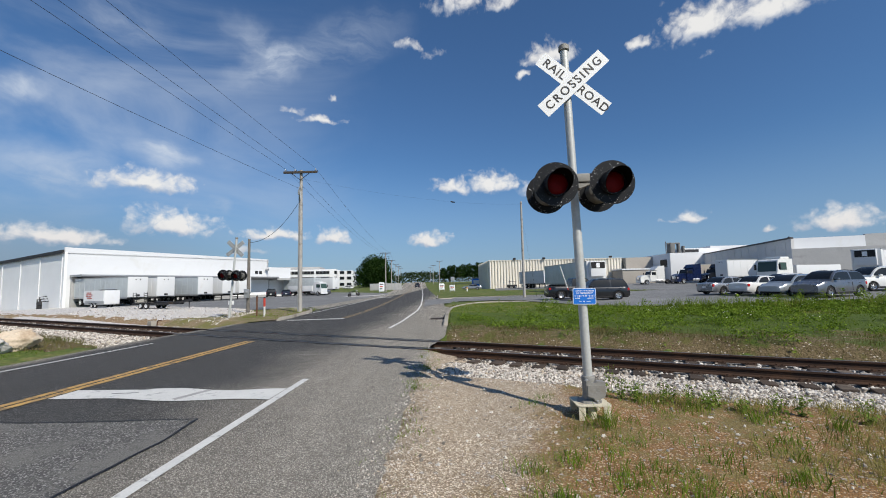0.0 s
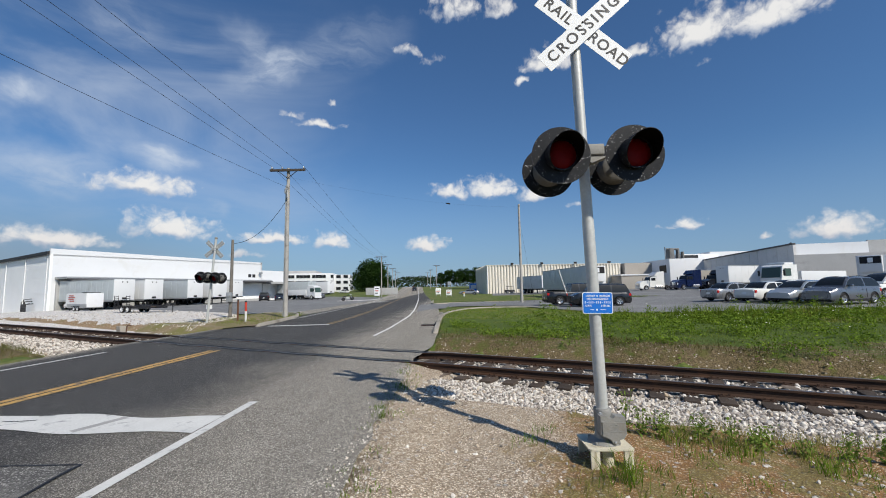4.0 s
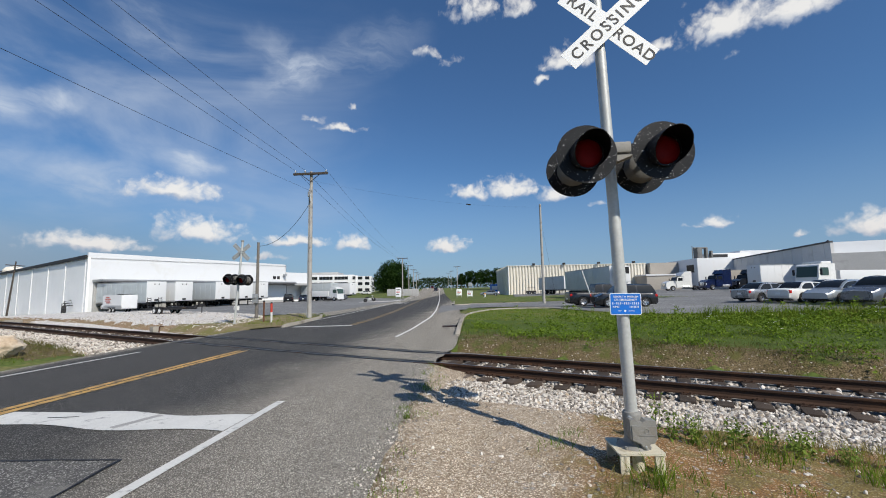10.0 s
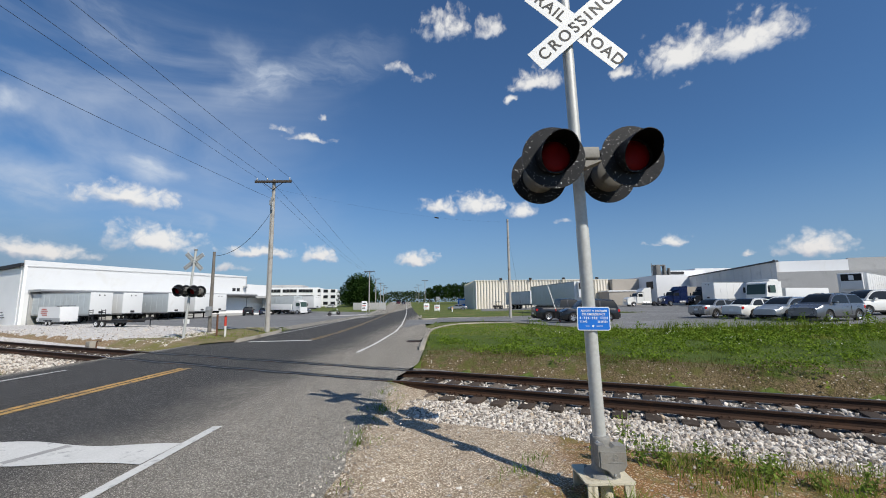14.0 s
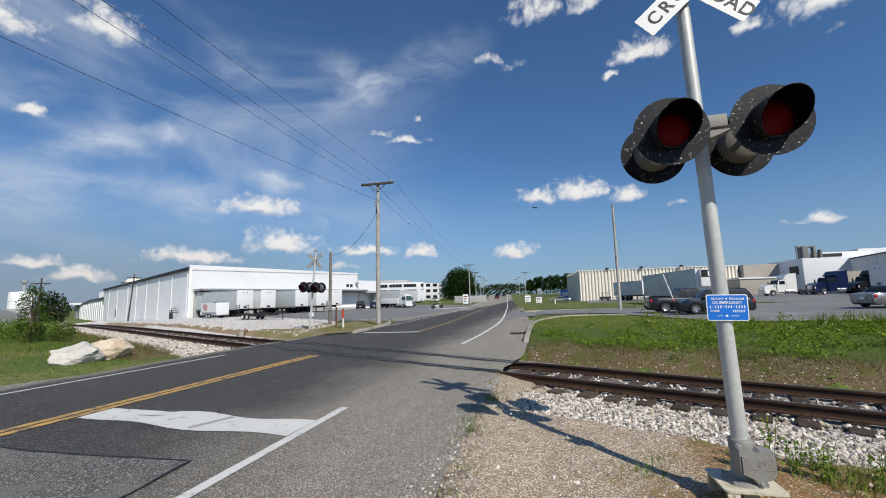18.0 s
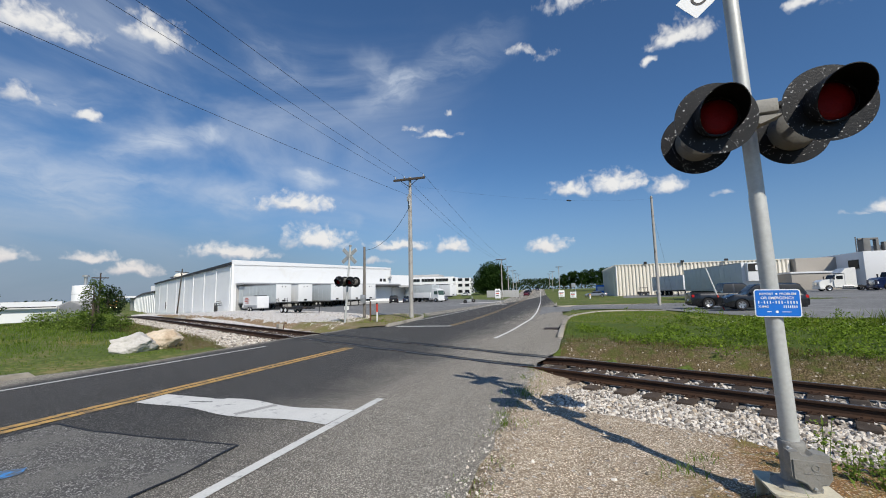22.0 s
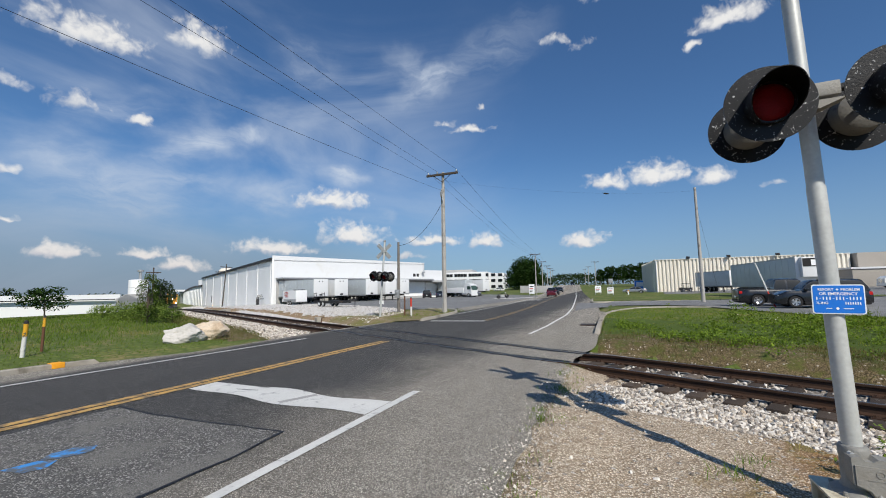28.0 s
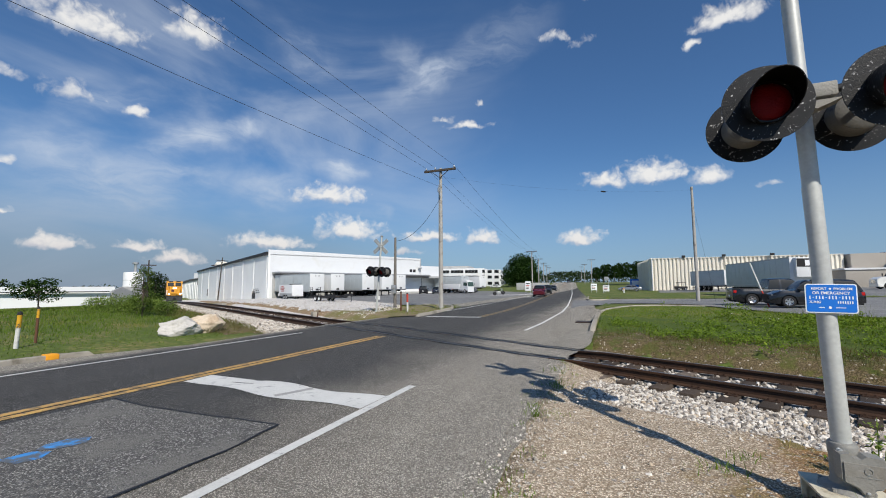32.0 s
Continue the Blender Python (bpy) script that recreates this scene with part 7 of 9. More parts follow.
lorry_cab(pose(-29.6, 77.0, ground_height(-29.6, 77.0) + 0.02, 0, 0, -24) @ Matrix.Scale(0.86, 4), TRAILER_WHITE, "white lorry with a cargo box in the yard", False, 7.0, True)
p = END + N_OUT * 9.5 + U * 5.5
box_trailer(pose(p.x, p.y, ground_height(p.x, p.y), 0, 0, DOCK_TURN), 9.0, "grey-sided box trailer under the wing's canopy", TRAILER_GREY, TRAILER_GREY, legs=False)
p = END + N_OUT * 10.5 + U * 11.0
box_trailer(pose(p.x, p.y, ground_height(p.x, p.y), 0, 0, DOCK_TURN), 9.0, "white box trailer under the wing's canopy")
for s, paint in ((1.5, DARK_CAR), (3.6, GRAPHITE)):
    p = END + N_OUT * 12.0 + U * s
    car(pose(p.x, p.y, ground_height(p.x, p.y), 0, 0, DOCK_TURN), "suv", paint, "dark car parked in the dock yard", "cars at the docks")
# east side
lorry_cab(pose(39.8, 82.5, lot_z(39.8, 82.5), 0, 0, 184), PEARL, "white sleeper tractor parked by the factory")
box_trailer(pose(49.5, 85.0, lot_z(49.5, 85), 0, 0, 184), 8.0, "grey box body behind the white tractor", WALL_TAUPE, TRAILER_GREY, legs=False, group="trailers in the lot")
lorry_cab(pose(44.2, 77.0, lot_z(44.2, 77), 0, 0, 190), TRUCK_BLUE, "royal blue tractor unit with chrome tanks")
lorry_cab(pose(50.2, 78.0, lot_z(50.2, 78), 0, 0, 200), DARK_CAR, "black tractor unit beside the blue one")
lorry_cab(pose(33.6, 40.5, lot_z(33.6, 40.5), 0, 0, 196), PEARL, "white cab-over yard lorry with green-tinted glass", False, 6.0, True)
box_trailer(pose(15.9, 46.0, lot_z(15.9, 46), 0, 0, -83), 15.5, "white refrigerated trailer with a cooling unit", TRAILER_GREY, TRAILER_WHITE, True, group="trailers in the lot")
box_trailer(pose(18.9, 85.7, lot_z(18.9, 85.7), 0, 0, -70), 11.0, "white box trailer before the ribbed hall", TRAILER_GREY, TRAILER_WHITE, group="trailers in the lot")
box_trailer(pose(43.2, 64.5, lot_z(43.2, 64.5), 0, 0, 190), 6.0, "white short box trailer at the long wall", TRAILER_WHITE, TRAILER_WHITE, group="trailers in the lot")
box_trailer(pose(47.0, 44.0, lot_z(47, 44), 0, 0, 215), 13.0, "white refrigerated trailer beside the south wall", TRAILER_WHITE, TRAILER_WHITE, True, group="trailers in the lot")
box_trailer(pose(56.0, 42.0, lot_z(56, 42), 0, 0, 215), 11.0, "white box trailer with a faded panel", TRAILER_WHITE, TRAILER_WHITE, group="trailers in the lot")


def buggy(m):
    root = thing("utility_buggy", m, "small dark utility buggy by the cream wall", "buggy")
    part("body", Mesh().box(-1.2, 1.2, -0.65, 0.65, 0.35, 0.9, 0.08), STEEL_DARK, root)
    part("canopy", Mesh().box(-0.7, 0.8, -0.7, 0.7, 1.75, 1.85, 0.03), BLACK_PLAIN, root)
    for x in (-0.65, 0.75):
        for y in (-0.62, 0.62):
            part("post", Mesh().tube([(x, y, 0.8), (x, y, 1.78)], 0.03, 5), STEEL_DARK, root)
            wheel(root, x, y, 0.32, 0.24)


buggy(pose(13.0, 102.5, ground_height(13, 102.5), 0, 0, 10))


def motorcycle(m):
    root = thing("motorcycle", m, "dark green motorcycle parked on the pale verge", "motorcycle")
    for x in (-0.7, 0.75):
        wheel(root, x, 0, 0.32, 0.14, STEEL_DARK)
    part("engine", Mesh().box(-0.3, 0.3, -0.18, 0.18, 0.25, 0.62, 0.05), GALV, root)
    part("fuel_tank", Mesh().lathe([(0, -0.35), (0.16, -0.2), (0.19, 0.05), (0.12, 0.3), (0, 0.36)], "x", (0.15, 0, 0.86), 12), material("olive_paint", (0.05, 0.08, 0.02), 0.3), root)
    part("saddle", Mesh().box(-0.75, -0.1, -0.14, 0.14, 0.72, 0.85, 0.06), BLACK_PLAIN, root)
    part("fork", Mesh().tube([(0.75, -0.09, 0.32), (0.5, -0.09, 1.0)], 0.025, 6).tube([(0.75, 0.09, 0.32), (0.5, 0.09, 1.0)], 0.025, 6), CHROME, root)
    part("handlebar", Mesh().tube([(0.4, -0.38, 1.05), (0.52, 0, 1.02), (0.4, 0.38, 1.05)], 0.018, 6), CHROME, root)
    part("headlamp", Mesh().lathe([(0, -0.08), (0.08, -0.04), (0.09, 0.05), (0, 0.06)], "x", (0.62, 0, 0.92), 12), LAMP_CLEAR, root)
    part("side_stand", Mesh().tube([(-0.1, 0.1, 0.3), (-0.15, 0.28, 0.0)], 0.018, 5), STEEL_DARK, root)


motorcycle(pose(-19.0, 62.5, ground_height(-19.0, 62.5) + 0.04, 0, -6, 30))
structure("pale_verge", strip([(-20.5, 61), (-17.5, 61.5), (-15.2, 66), (-15.6, 74)], [(-20.8, 65), (-18.6, 66), (-16.6, 69), (-16.2, 76)], 14, 5, 0.03, (0.3, 0.3)), YARD, "pale gravel verge at the office drive", "verge")
structure("office_road_edge", strip([(-15.3, 74), (-17.5, 90), (-20.5, 120), (-25, 165)], [(-14.6, 74), (-16.8, 90), (-19.7, 120), (-24.2, 165)], 20, 2, 0.05), CONCRETE, "pale kerb strip along the road", "kerb")

# ---- roadside things ----


def marker_post(m, label, low, top, height, radius=0.05, split=0.56, cap=0.09):
    root = thing("marker_post", m, label, "marker post", "marker posts")
    part("lower_post", Mesh().tube([(0, 0, -0.1), (0, 0, height * split)], radius, 12), low, root)
    part("upper_post", Mesh().tube([(0, 0, height * split), (0, 0, height)], radius * 1.04, 12), top, root)
    part("cap", Mesh().lathe([(radius * 1.1, 0), (radius * 1.0, cap - 0.04), (0, cap)], "z", (0, 0, height), 12), STEEL_DARK, root)
    return root


YELLOW_POST = material("warning_yellow", (0.62, 0.33, 0.02), 0.6, second=(0.12, 0.10, 0.05), second_at=(0.56, 0.6), second_scale=9.0)
BROWN_POST = material("brown_steel_post", (0.12, 0.055, 0.03), 0.8)
RED_POST = material("red_marker", (0.50, 0.05, 0.03), 0.6)
ob = marker_post(pose(-16.15, 1.70, ground_height(-16.15, 1.7), 0, 5, 0), "white pipeline marker with a yellow top, leaning", PAINT_WHITE, YELLOW_POST, 0.84, 0.05, 0.60, 0.10)
marker_post(pose(-17.0, 2.45, ground_height(-17.0, 2.45), 0, 2, 0), "brown steel post with a yellow band", BROWN_POST, YELLOW_POST, 0.92, 0.035, 0.72, 0.08)
marker_post(pose(-13.4, 18.75, -0.02, 0, -1, 0), "white marker with a red top on the verge", PAINT_WHITE, RED_POST, 1.15, 0.06)
marker_post(pose(-13.95, 18.9, -0.02, 0, 0, 0), "rusty steel post on the verge", BROWN_POST, BROWN_POST, 1.25, 0.05)
guard = thing("guy_guard", Matrix(), "slanting white and red guy-wire guard", "guy guard")
part("red_sleeve", Mesh().tube([(8.1, 29.4, 0.1), (7.75, 29.5, 1.2)], 0.045, 8), RED_POST, guard)
part("white_sleeve", Mesh().tube([(7.75, 29.5, 1.2), (7.25, 29.7, 3.1)], 0.045, 8), PAINT_WHITE, guard)
box_ = thing("track_box", pose(-17.3, 14.75, 0.0, 0, 0, -26) @ Matrix.Scale(0.55, 4), "weathered concrete box with a bent pipe beside the rail", "track box")
part("block", Mesh().box(-0.32, 0.32, -0.25, 0.25, -0.3, 0.35, 0.03), CONCRETE, box_)
part("pipe", Mesh().tube([(0.8, 0, -0.2), (0.85, 0, 0.3), (1.0, 0, 0.42), (1.5, 0, 0.42)], 0.05, 8), BROWN_POST, box_, "bent rusty pipe")
box_ = thing("relay_block", pose(-40.5, 27.5, ground_height(-40.5, 27.5)), "small dark block beside the rails", "track box")
part("block", Mesh().box(-0.5, 0.5, -0.3, 0.3, 0, 0.45, 0.04), CONCRETE, box_)
grate = thing("storm_drain", pose(-2.72, 15.15, 0.008), "cast iron storm drain set in the gutter", "drain")
part("frame", Mesh().box(-0.38, 0.30, -0.40, 0.40, -0.05, 0.012), RUST, grate)
for k in range(7):
    part("bar", Mesh().box(-0.32 + 0.085 * k, -0.285 + 0.085 * k, -0.34, 0.34, 0.012, 0.022), STEEL_DARK, grate)
part("throat", Mesh().box(0.28, 0.50, -0.45, 0.45, 0.0, 0.10), BLACK_PLAIN, grate, "dark opening in the kerb")


def yard_sign(x, y, wide, high, lift, label, face=SIGN_WHITE, bars=True, turn=0):
    root = thing("yard_sign", pose(x, y, ground_height(x, y), 0, 0, turn), label, "sign", "signs by the road")
    part("panel", Mesh().box(-wide / 2, wide / 2, -0.03, 0.03, lift, lift + high, 0.01), face, root)
    for s in (-1, 1):
        part("post", Mesh().box(s * wide * 0.42 - 0.04, s * wide * 0.42 + 0.04, 0.03, 0.09, 0, lift + high * 0.9), GALV, root)
    if bars:
        for k in range(3):
            part("bar", Mesh().box(-wide * 0.36, wide * (0.36 - 0.1 * k), -0.04, -0.03, lift + high * (0.72 - 0.24 * k), lift + high * (0.82 - 0.24 * k)), RED_POST if k == 1 else STEEL_DARK, root)


yard_sign(-2.6, 84, 1.2, 1.2, 0.4, "white entrance sign with dark bars")
yard_sign(-5.2, 92, 1.3, 1.3, 0.5, "white entrance sign with dark bars", turn=8)
yard_sign(-5.8, 108, 1.4, 1.3, 0.6, "small white sign at the drive")
yard_sign(-18.6, 86, 1.2, 2.1, 0.4, "white sign with red bars at the office drive")
yard_sign(-2.6, 96, 0.9, 0.9, 2.6, "grey back of a road sign on a post", GALV, False)
hydrant = thing("hydrant", pose(0.6, 82, ground_height(0.6, 82)), "white and orange fire hydrant on the grass island", "hydrant")
part("barrel", Mesh().lathe([(0.16, 0), (0.16, 0.05), (0.12, 0.06), (0.12, 0.6), (0.15, 0.62), (0.15, 0.66)], "z", sides=14), SIGN_WHITE, hydrant)
part("bonnet", Mesh().lathe([(0.15, 0.66), (0.13, 0.78), (0.05, 0.86), (0, 0.9)], "z", sides=14), PAINT_ORANGE, hydrant)
part("nozzle", Mesh().tube([(-0.2, 0, 0.5), (0.2, 0, 0.5)], 0.06, 8), PAINT_ORANGE, hydrant)
stall = thing("blue_kiosk", pose(6.5, 128, ground_height(6.5, 128)), "blue and white trailer unit on the grass", "trailer unit")
part("box", Mesh().box(-3.0, 0.6, -1.3, 1.3, 0.5, 3.0, 0.1), SIGN_BLUE, stall)
part("white_end", Mesh().box(0.6, 3.2, -1.2, 1.2, 0.5, 2.7, 0.1), SIGN_WHITE, stall)
part("window", Mesh().box(-2.6, -0.8, -1.34, -1.28, 1.3, 2.5), SIGN_WHITE, stall)
for x in (-1.5, 1.5):
    for y in (-1.1, 1.1):
        wheel(stall, x, y, 0.4, 0.25)
fence = thing("office_fence", Matrix(), "grey screen fence beside the big tree", "fence")
for k in range(9):
    part("panel", Mesh().box(-28.5 + 1.1 * k, -27.43 + 1.1 * k, 119.9, 120.05, 0.3, 2.4, 0.02), WALL_GREY, fence)


# ---- locomotive ----
LOCO_YELLOW = material("armour_yellow", (0.55, 0.26, 0.02), 0.45, vary=0.12, scale=0.8, second=(0.45, 0.22, 0.05), second_at=(0.58, 0.75), second_scale=1.2)
LAMP_ON = material("headlight_on", (1.0, 0.93, 0.78), 0.3, emission=14.0)


def locomotive():
    root = thing("locomotive", Matrix(), "yellow diesel locomotive with headlights on, coming down the track", "locomotive")
    part("frame", Mesh().box(-20, 0.2, -1.5, 1.5, 1.15, 1.6, 0.05), STEEL_DARK, root)
    nose = part("nose", Mesh().prism([(-2.4, 1.6), (-0.6, 1.6), (-0.35, 1.9), (-0.5, 3.25), (-0.8, 3.4), (-2.4, 3.45)], -0.95, 0.95, "y"), LOCO_YELLOW, root)
    part("nose_door", Mesh().box(-0.40, -0.34, 0.25, 0.8, 1.75, 3.0, 0.02), LOCO_YELLOW, nose)
    part("nose_emblem", Mesh().box(-0.42, -0.345, -0.6, -0.1, 2.2, 2.8, 0.05), material("emblem_dark", (0.08, 0.03, 0.03), 0.5), nose)
    cab = part("cab", Mesh().prism([(-4.6, 1.6), (-2.3, 1.6), (-2.2, 3.4), (-2.45, 4.35), (-2.8, 4.6), (-4.6, 4.6)], -1.5, 1.5, "y"), LOCO_YELLOW, root)
    for y in (-0.72, 0.72):
        part("windscreen", Mesh().prism([(-2.19, 3.5), (-2.14, 3.5), (-2.38, 4.25), (-2.43, 4.25)], y - 0.55, y + 0.55, "y"), GLASS, cab)
        part("number_board", Mesh().box(-2.55, -2.38, y - 0.4, y + 0.4, 4.4, 4.62, 0.02), BLACK_PLAIN, cab)
        part("side_window", Mesh().box(-4.2, -2.8, y / 0.72 * 1.5 - 0.02, y / 0.72 * 1.5 + 0.02, 3.3, 4.1), GLASS, cab)
    part("headlight", Mesh().lathe([(0, 0.06), (0.14, 0.04), (0.16, 0)], "x", (-0.42, -0.16, 3.05), 14).lathe([(0, 0.06), (0.14, 0.04), (0.16, 0)], "x", (-0.42, 0.16, 3.05), 14), LAMP_ON, root, "lit headlight")
    for y in (-1.05, 1.05):
        part("ditch_light", Mesh().lathe([(0, 0.06), (0.13, 0.04), (0.15, 0)], "x", (0.22, y, 1.75), 14), LAMP_ON, root, "lit ditch light")
        part("handrail", Mesh().tube([(0.15, y * 1.3, 1.6), (0.15, y * 1.3, 2.6), (-1.8, y * 1.38, 2.6), (-1.8, y * 1.38, 1.6)], 0.03, 5), SIGN_WHITE, root)
        part("step", Mesh().box(-0.6, 0.2, y * 1.25 - 0.15, y * 1.25 + 0.15, 0.45, 1.2), STEEL_DARK, root)
    part("long_hood", Mesh().box(-19.5, -4.6, -1.0, 1.0, 1.6, 4.4, 0.12), LOCO_YELLOW, root, "long yellow engine hood")
    part("roof_plant", Mesh().box(-18, -6, -0.9, 0.9, 4.35, 4.75, 0.1), material("loco_grey", (0.25, 0.25, 0.25), 0.6), root)
    part("coupler", Mesh().box(0.2, 0.75, -0.2, 0.2, 0.75, 1.1, 0.05), STEEL_DARK, root)
    part("pilot", Mesh().prism([(-0.1, 0.15), (0.45, 0.15), (0.25, 1.2), (-0.1, 1.2)], -1.45, 1.45, "y"), STEEL_DARK, root, "black snowplough pilot")
    part("anticlimber", Mesh().box(0.0, 0.3, -1.45, 1.45, 1.45, 1.62, 0.02), LOCO_YELLOW, root)
    for x in (-4.0, -15.5):
        truck = part("truck_frame", Mesh().box(x - 2.2, x + 2.2, -1.15, -0.95, 0.4, 0.95, 0.05).box(x - 2.2, x + 2.2, 0.95, 1.15, 0.4, 0.95, 0.05), STEEL_DARK, root)
        for k in (-1.7, 0, 1.7):
            for y in (-0.75, 0.75):
                part("wheel", Mesh().lathe([(0, -0.07), (0.48, -0.07), (0.5, 0.07), (0, 0.07)], "y", (x + k, y, 0.5), 18), RUST, truck)
    part("fuel_tank", Mesh().box(-12.2, -7.2, -1.3, 1.3, 0.35, 1.15, 0.15), STEEL_DARK, root)
    # first wagon behind
    part("wagon", Mesh().box(-36, -21, -1.5, 1.5, 1.1, 4.3, 0.1), RUST, root, "brown goods wagon coupled behind")
    return root


LOCO = locomotive()

# ---- stones ----
def scatter_stones(name, places, sizes, mat, label, seed, category="stones"):
    """Many small broken stones as one object."""
    rng = np.random.default_rng(seed)
    phi = (1 + 5 ** 0.5) / 2
    base = np.array([(-1, phi, 0), (1, phi, 0), (-1, -phi, 0), (1, -phi, 0), (0, -1, phi), (0, 1, phi), (0, -1, -phi), (0, 1, -phi), (phi, 0, -1), (phi, 0, 1), (-phi, 0, -1), (-phi, 0, 1)]) / 1.9
    tris = np.array([(0, 11, 5), (0, 5, 1), (0, 1, 7), (0, 7, 10), (0, 10, 11), (1, 5, 9), (5, 11, 4), (11, 10, 2), (10, 7, 6), (7, 1, 8), (3, 9, 4), (3, 4, 2), (3, 2, 6), (3, 6, 8), (3, 8, 9), (4, 9, 5), (2, 4, 11), (6, 2, 10), (8, 6, 7), (9, 8, 1)])
    n = len(places)
    kinds = base[None] * rng.uniform(0.62, 1.25, (24, 12, 1)) * rng.uniform(0.55, 1.2, (24, 1, 3))
    pick = kinds[rng.integers(0, 24, n)]
    turn = rng.uniform(0, 2 * np.pi, (n, 3))
    c, s = np.cos(turn), np.sin(turn)
    zero, one = np.zeros(n), np.ones(n)
    rz = np.stack([c[:, 0], -s[:, 0], zero, s[:, 0], c[:, 0], zero, zero, zero, one], 1).reshape(n, 3, 3)
    rx = np.stack([one, zero, zero, zero, c[:, 1], -s[:, 1], zero, s[:, 1], c[:, 1]], 1).reshape(n, 3, 3)
    verts = np.einsum("nij,njk,nvk->nvi", rz, rx, pick) * np.asarray(sizes)[:, None, None] + np.asarray(places)[:, None]
    faces = (np.arange(n)[:, None, None] * 12 + tris[None]).reshape(-1, 3)
    ob = new(name, fast_mesh(name, verts.reshape(-1, 3), faces, mat))
    return tagged(ob, label, category, kind="stuff")


def stone_material():
    """Broken limestone: each stone its own grey, some tan, some dark."""
    mat = bpy.data.materials.new("broken_limestone")
    mat.use_nodes = True
    n = Nodes(mat.node_tree)
    geo = n.add("ShaderNodeNewGeometry")
    pick = geo.outputs["Random Per Island"]
    colour = n.ramp(pick, (0.0, (0.13, 0.115, 0.10)), (0.25, (0.33, 0.29, 0.245)), (0.55, (0.55, 0.505, 0.445)), (0.85, (0.73, 0.685, 0.62)), (1.0, (0.44, 0.35, 0.25)))
    grain = n.noise(geo.outputs["Position"], 70.0, 4.0, 0.6)
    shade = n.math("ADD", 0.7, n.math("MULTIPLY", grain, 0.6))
    colour = n.mix(1.0, colour, n.add("ShaderNodeCombineXYZ", (shade, shade, shade)).outputs[0], "MULTIPLY")
    shader = n.add("ShaderNodeBsdfPrincipled", {"Base Color": colour, "Roughness": 0.9, "Specular IOR Level": 0.25, "Normal": n.add("ShaderNodeBump", {"Strength": 0.4, "Distance": 0.01, "Height": grain}).outputs[0]})
    n.add("ShaderNodeOutputMaterial", (shader.outputs[0],))
    return mat


LIMESTONE = stone_material()


def track_frame(s_x):
    """Middle of the track and its left-hand side for a given x on the straight."""
    return Vector((s_x, 4.85 - 0.475 * s_x, 0)), Vector((0.429, 0.903, 0))


def build_ballast():
    rng = np.random.default_rng(11)
    places, sizes = [], []

    def lay(count, x0, x1, d0, d1, size, power=1.0):
        for _ in range(count):
            x = rng.uniform(x0, x1)
            d = d0 + (d1 - d0) * rng.uniform() ** power
            p, side = (track_frame(x) if x > -15 else (Vector((x, float(np.interp(-x, [15, 28, 40, 65, 91], [12.0, 18.5, 25.0, 39.8, 56.0])), fall(x))), Vector((0.48, 0.877, 0))))
            p = p + side * d
            a = abs(d)
            h = np.interp(a, [0, 0.5, 1.25, 1.7, 2.4, 3.1], [-0.17, -0.17, -0.155, -0.18, -0.25, -0.31])
            if x > -2.2 and d < -1.0:
                h = np.interp(a, [1.0, 1.3, 1.55, 2.4, 2.9], [-0.215, -0.205, -0.15, -0.135, -0.17])
            places.append((p.x, p.y, p.z + h + rng.uniform(-0.01, 0.03)))
            sizes.append(size * rng.uniform(0.6, 1.45))
    lay(23000, -1.3, 9.0, -0.95, -2.75, 0.031, 0.95)
    lay(6500, -1.9, 6.0, -2.3, -4.0, 0.016, 1.7)       # south shoulder, beside the signal
    lay(2600, 9.0, 24.0, -1.0, -2.9, 0.06)
    lay(2300, -2.0, 16.0, -0.60, 0.62, 0.036)            # between the rails
    lay(900, -2.0, 14.0, 0.9, 1.7, 0.040)
    lay(7500, -30.0, -13.2, -1.0, -3.0, 0.042)           # west of the road
    lay(1500, -34.0, -13.2, -0.6, 0.6, 0.04)
    lay(2000, -55.0, -30.0, -1.0, -2.6, 0.055)
    scatter_stones("ballast", places, sizes, LIMESTONE, "loose white limestone ballast along the rails", 12, "ballast")
    # pebbles strewn over the shoulder
    places, sizes = [], []
    for _ in range(2600):
        x, y = rng.uniform(-2.5, 6.5), rng.uniform(-6.0, 3.4)
        if track_side(x, y) > -2.2:
            continue
        near = noise.noise((x * 0.8, y * 0.8, 9.0))
        if near < rng.uniform(-0.6, 0.5):
            continue
        z = shoulder_height(x, y) + 0.022
        places.append((x, y, z + 0.002))
        sizes.append(min(float(rng.gamma(2.2, 0.0062)), 0.020) + 0.006)
    for _ in range(2600):
        x, y = -2.52 + rng.normal(0, 0.15), rng.uniform(-6.0, 5.0)
        places.append((x, y, max(shoulder_height(x, y) + 0.022, 0.0) + 0.002))
        sizes.append(float(rng.gamma(2.0, 0.0024)) + 0.003)
    scatter_stones("pebbles", places, sizes, LIMESTONE, "pebbles strewn over the dirt shoulder", 13, "pebbles")
    places, sizes = [], []
    for _ in range(2600):
        t, f = rng.uniform(0.0, 0.42), rng.uniform()
        a = bent([(*p, 0) for p in [(-13.9, 15.3), (-16.5, 14.6), (-28, 20.3), (-40, 27.0), (-65, 42.2), (-91, 58.6), (-138, 88.5)]], t)
        b = bent([(*p, 0) for p in [(-15.4, 21.6), (-20, 28.0), (-33, 36.5), (-46, 44), (-62, 53.8), (-92, 71), (-150, 105)]], t)
        p = a.lerp(b, f)
        places.append((p.x, p.y, ground_height(p.x, p.y) + 0.09))
        sizes.append(rng.uniform(0.02, 0.055))
    scatter_stones("yard_stones", places, sizes, LIMESTONE, "loose white stones on the gravel yard", 14, "stones")


build_ballast()


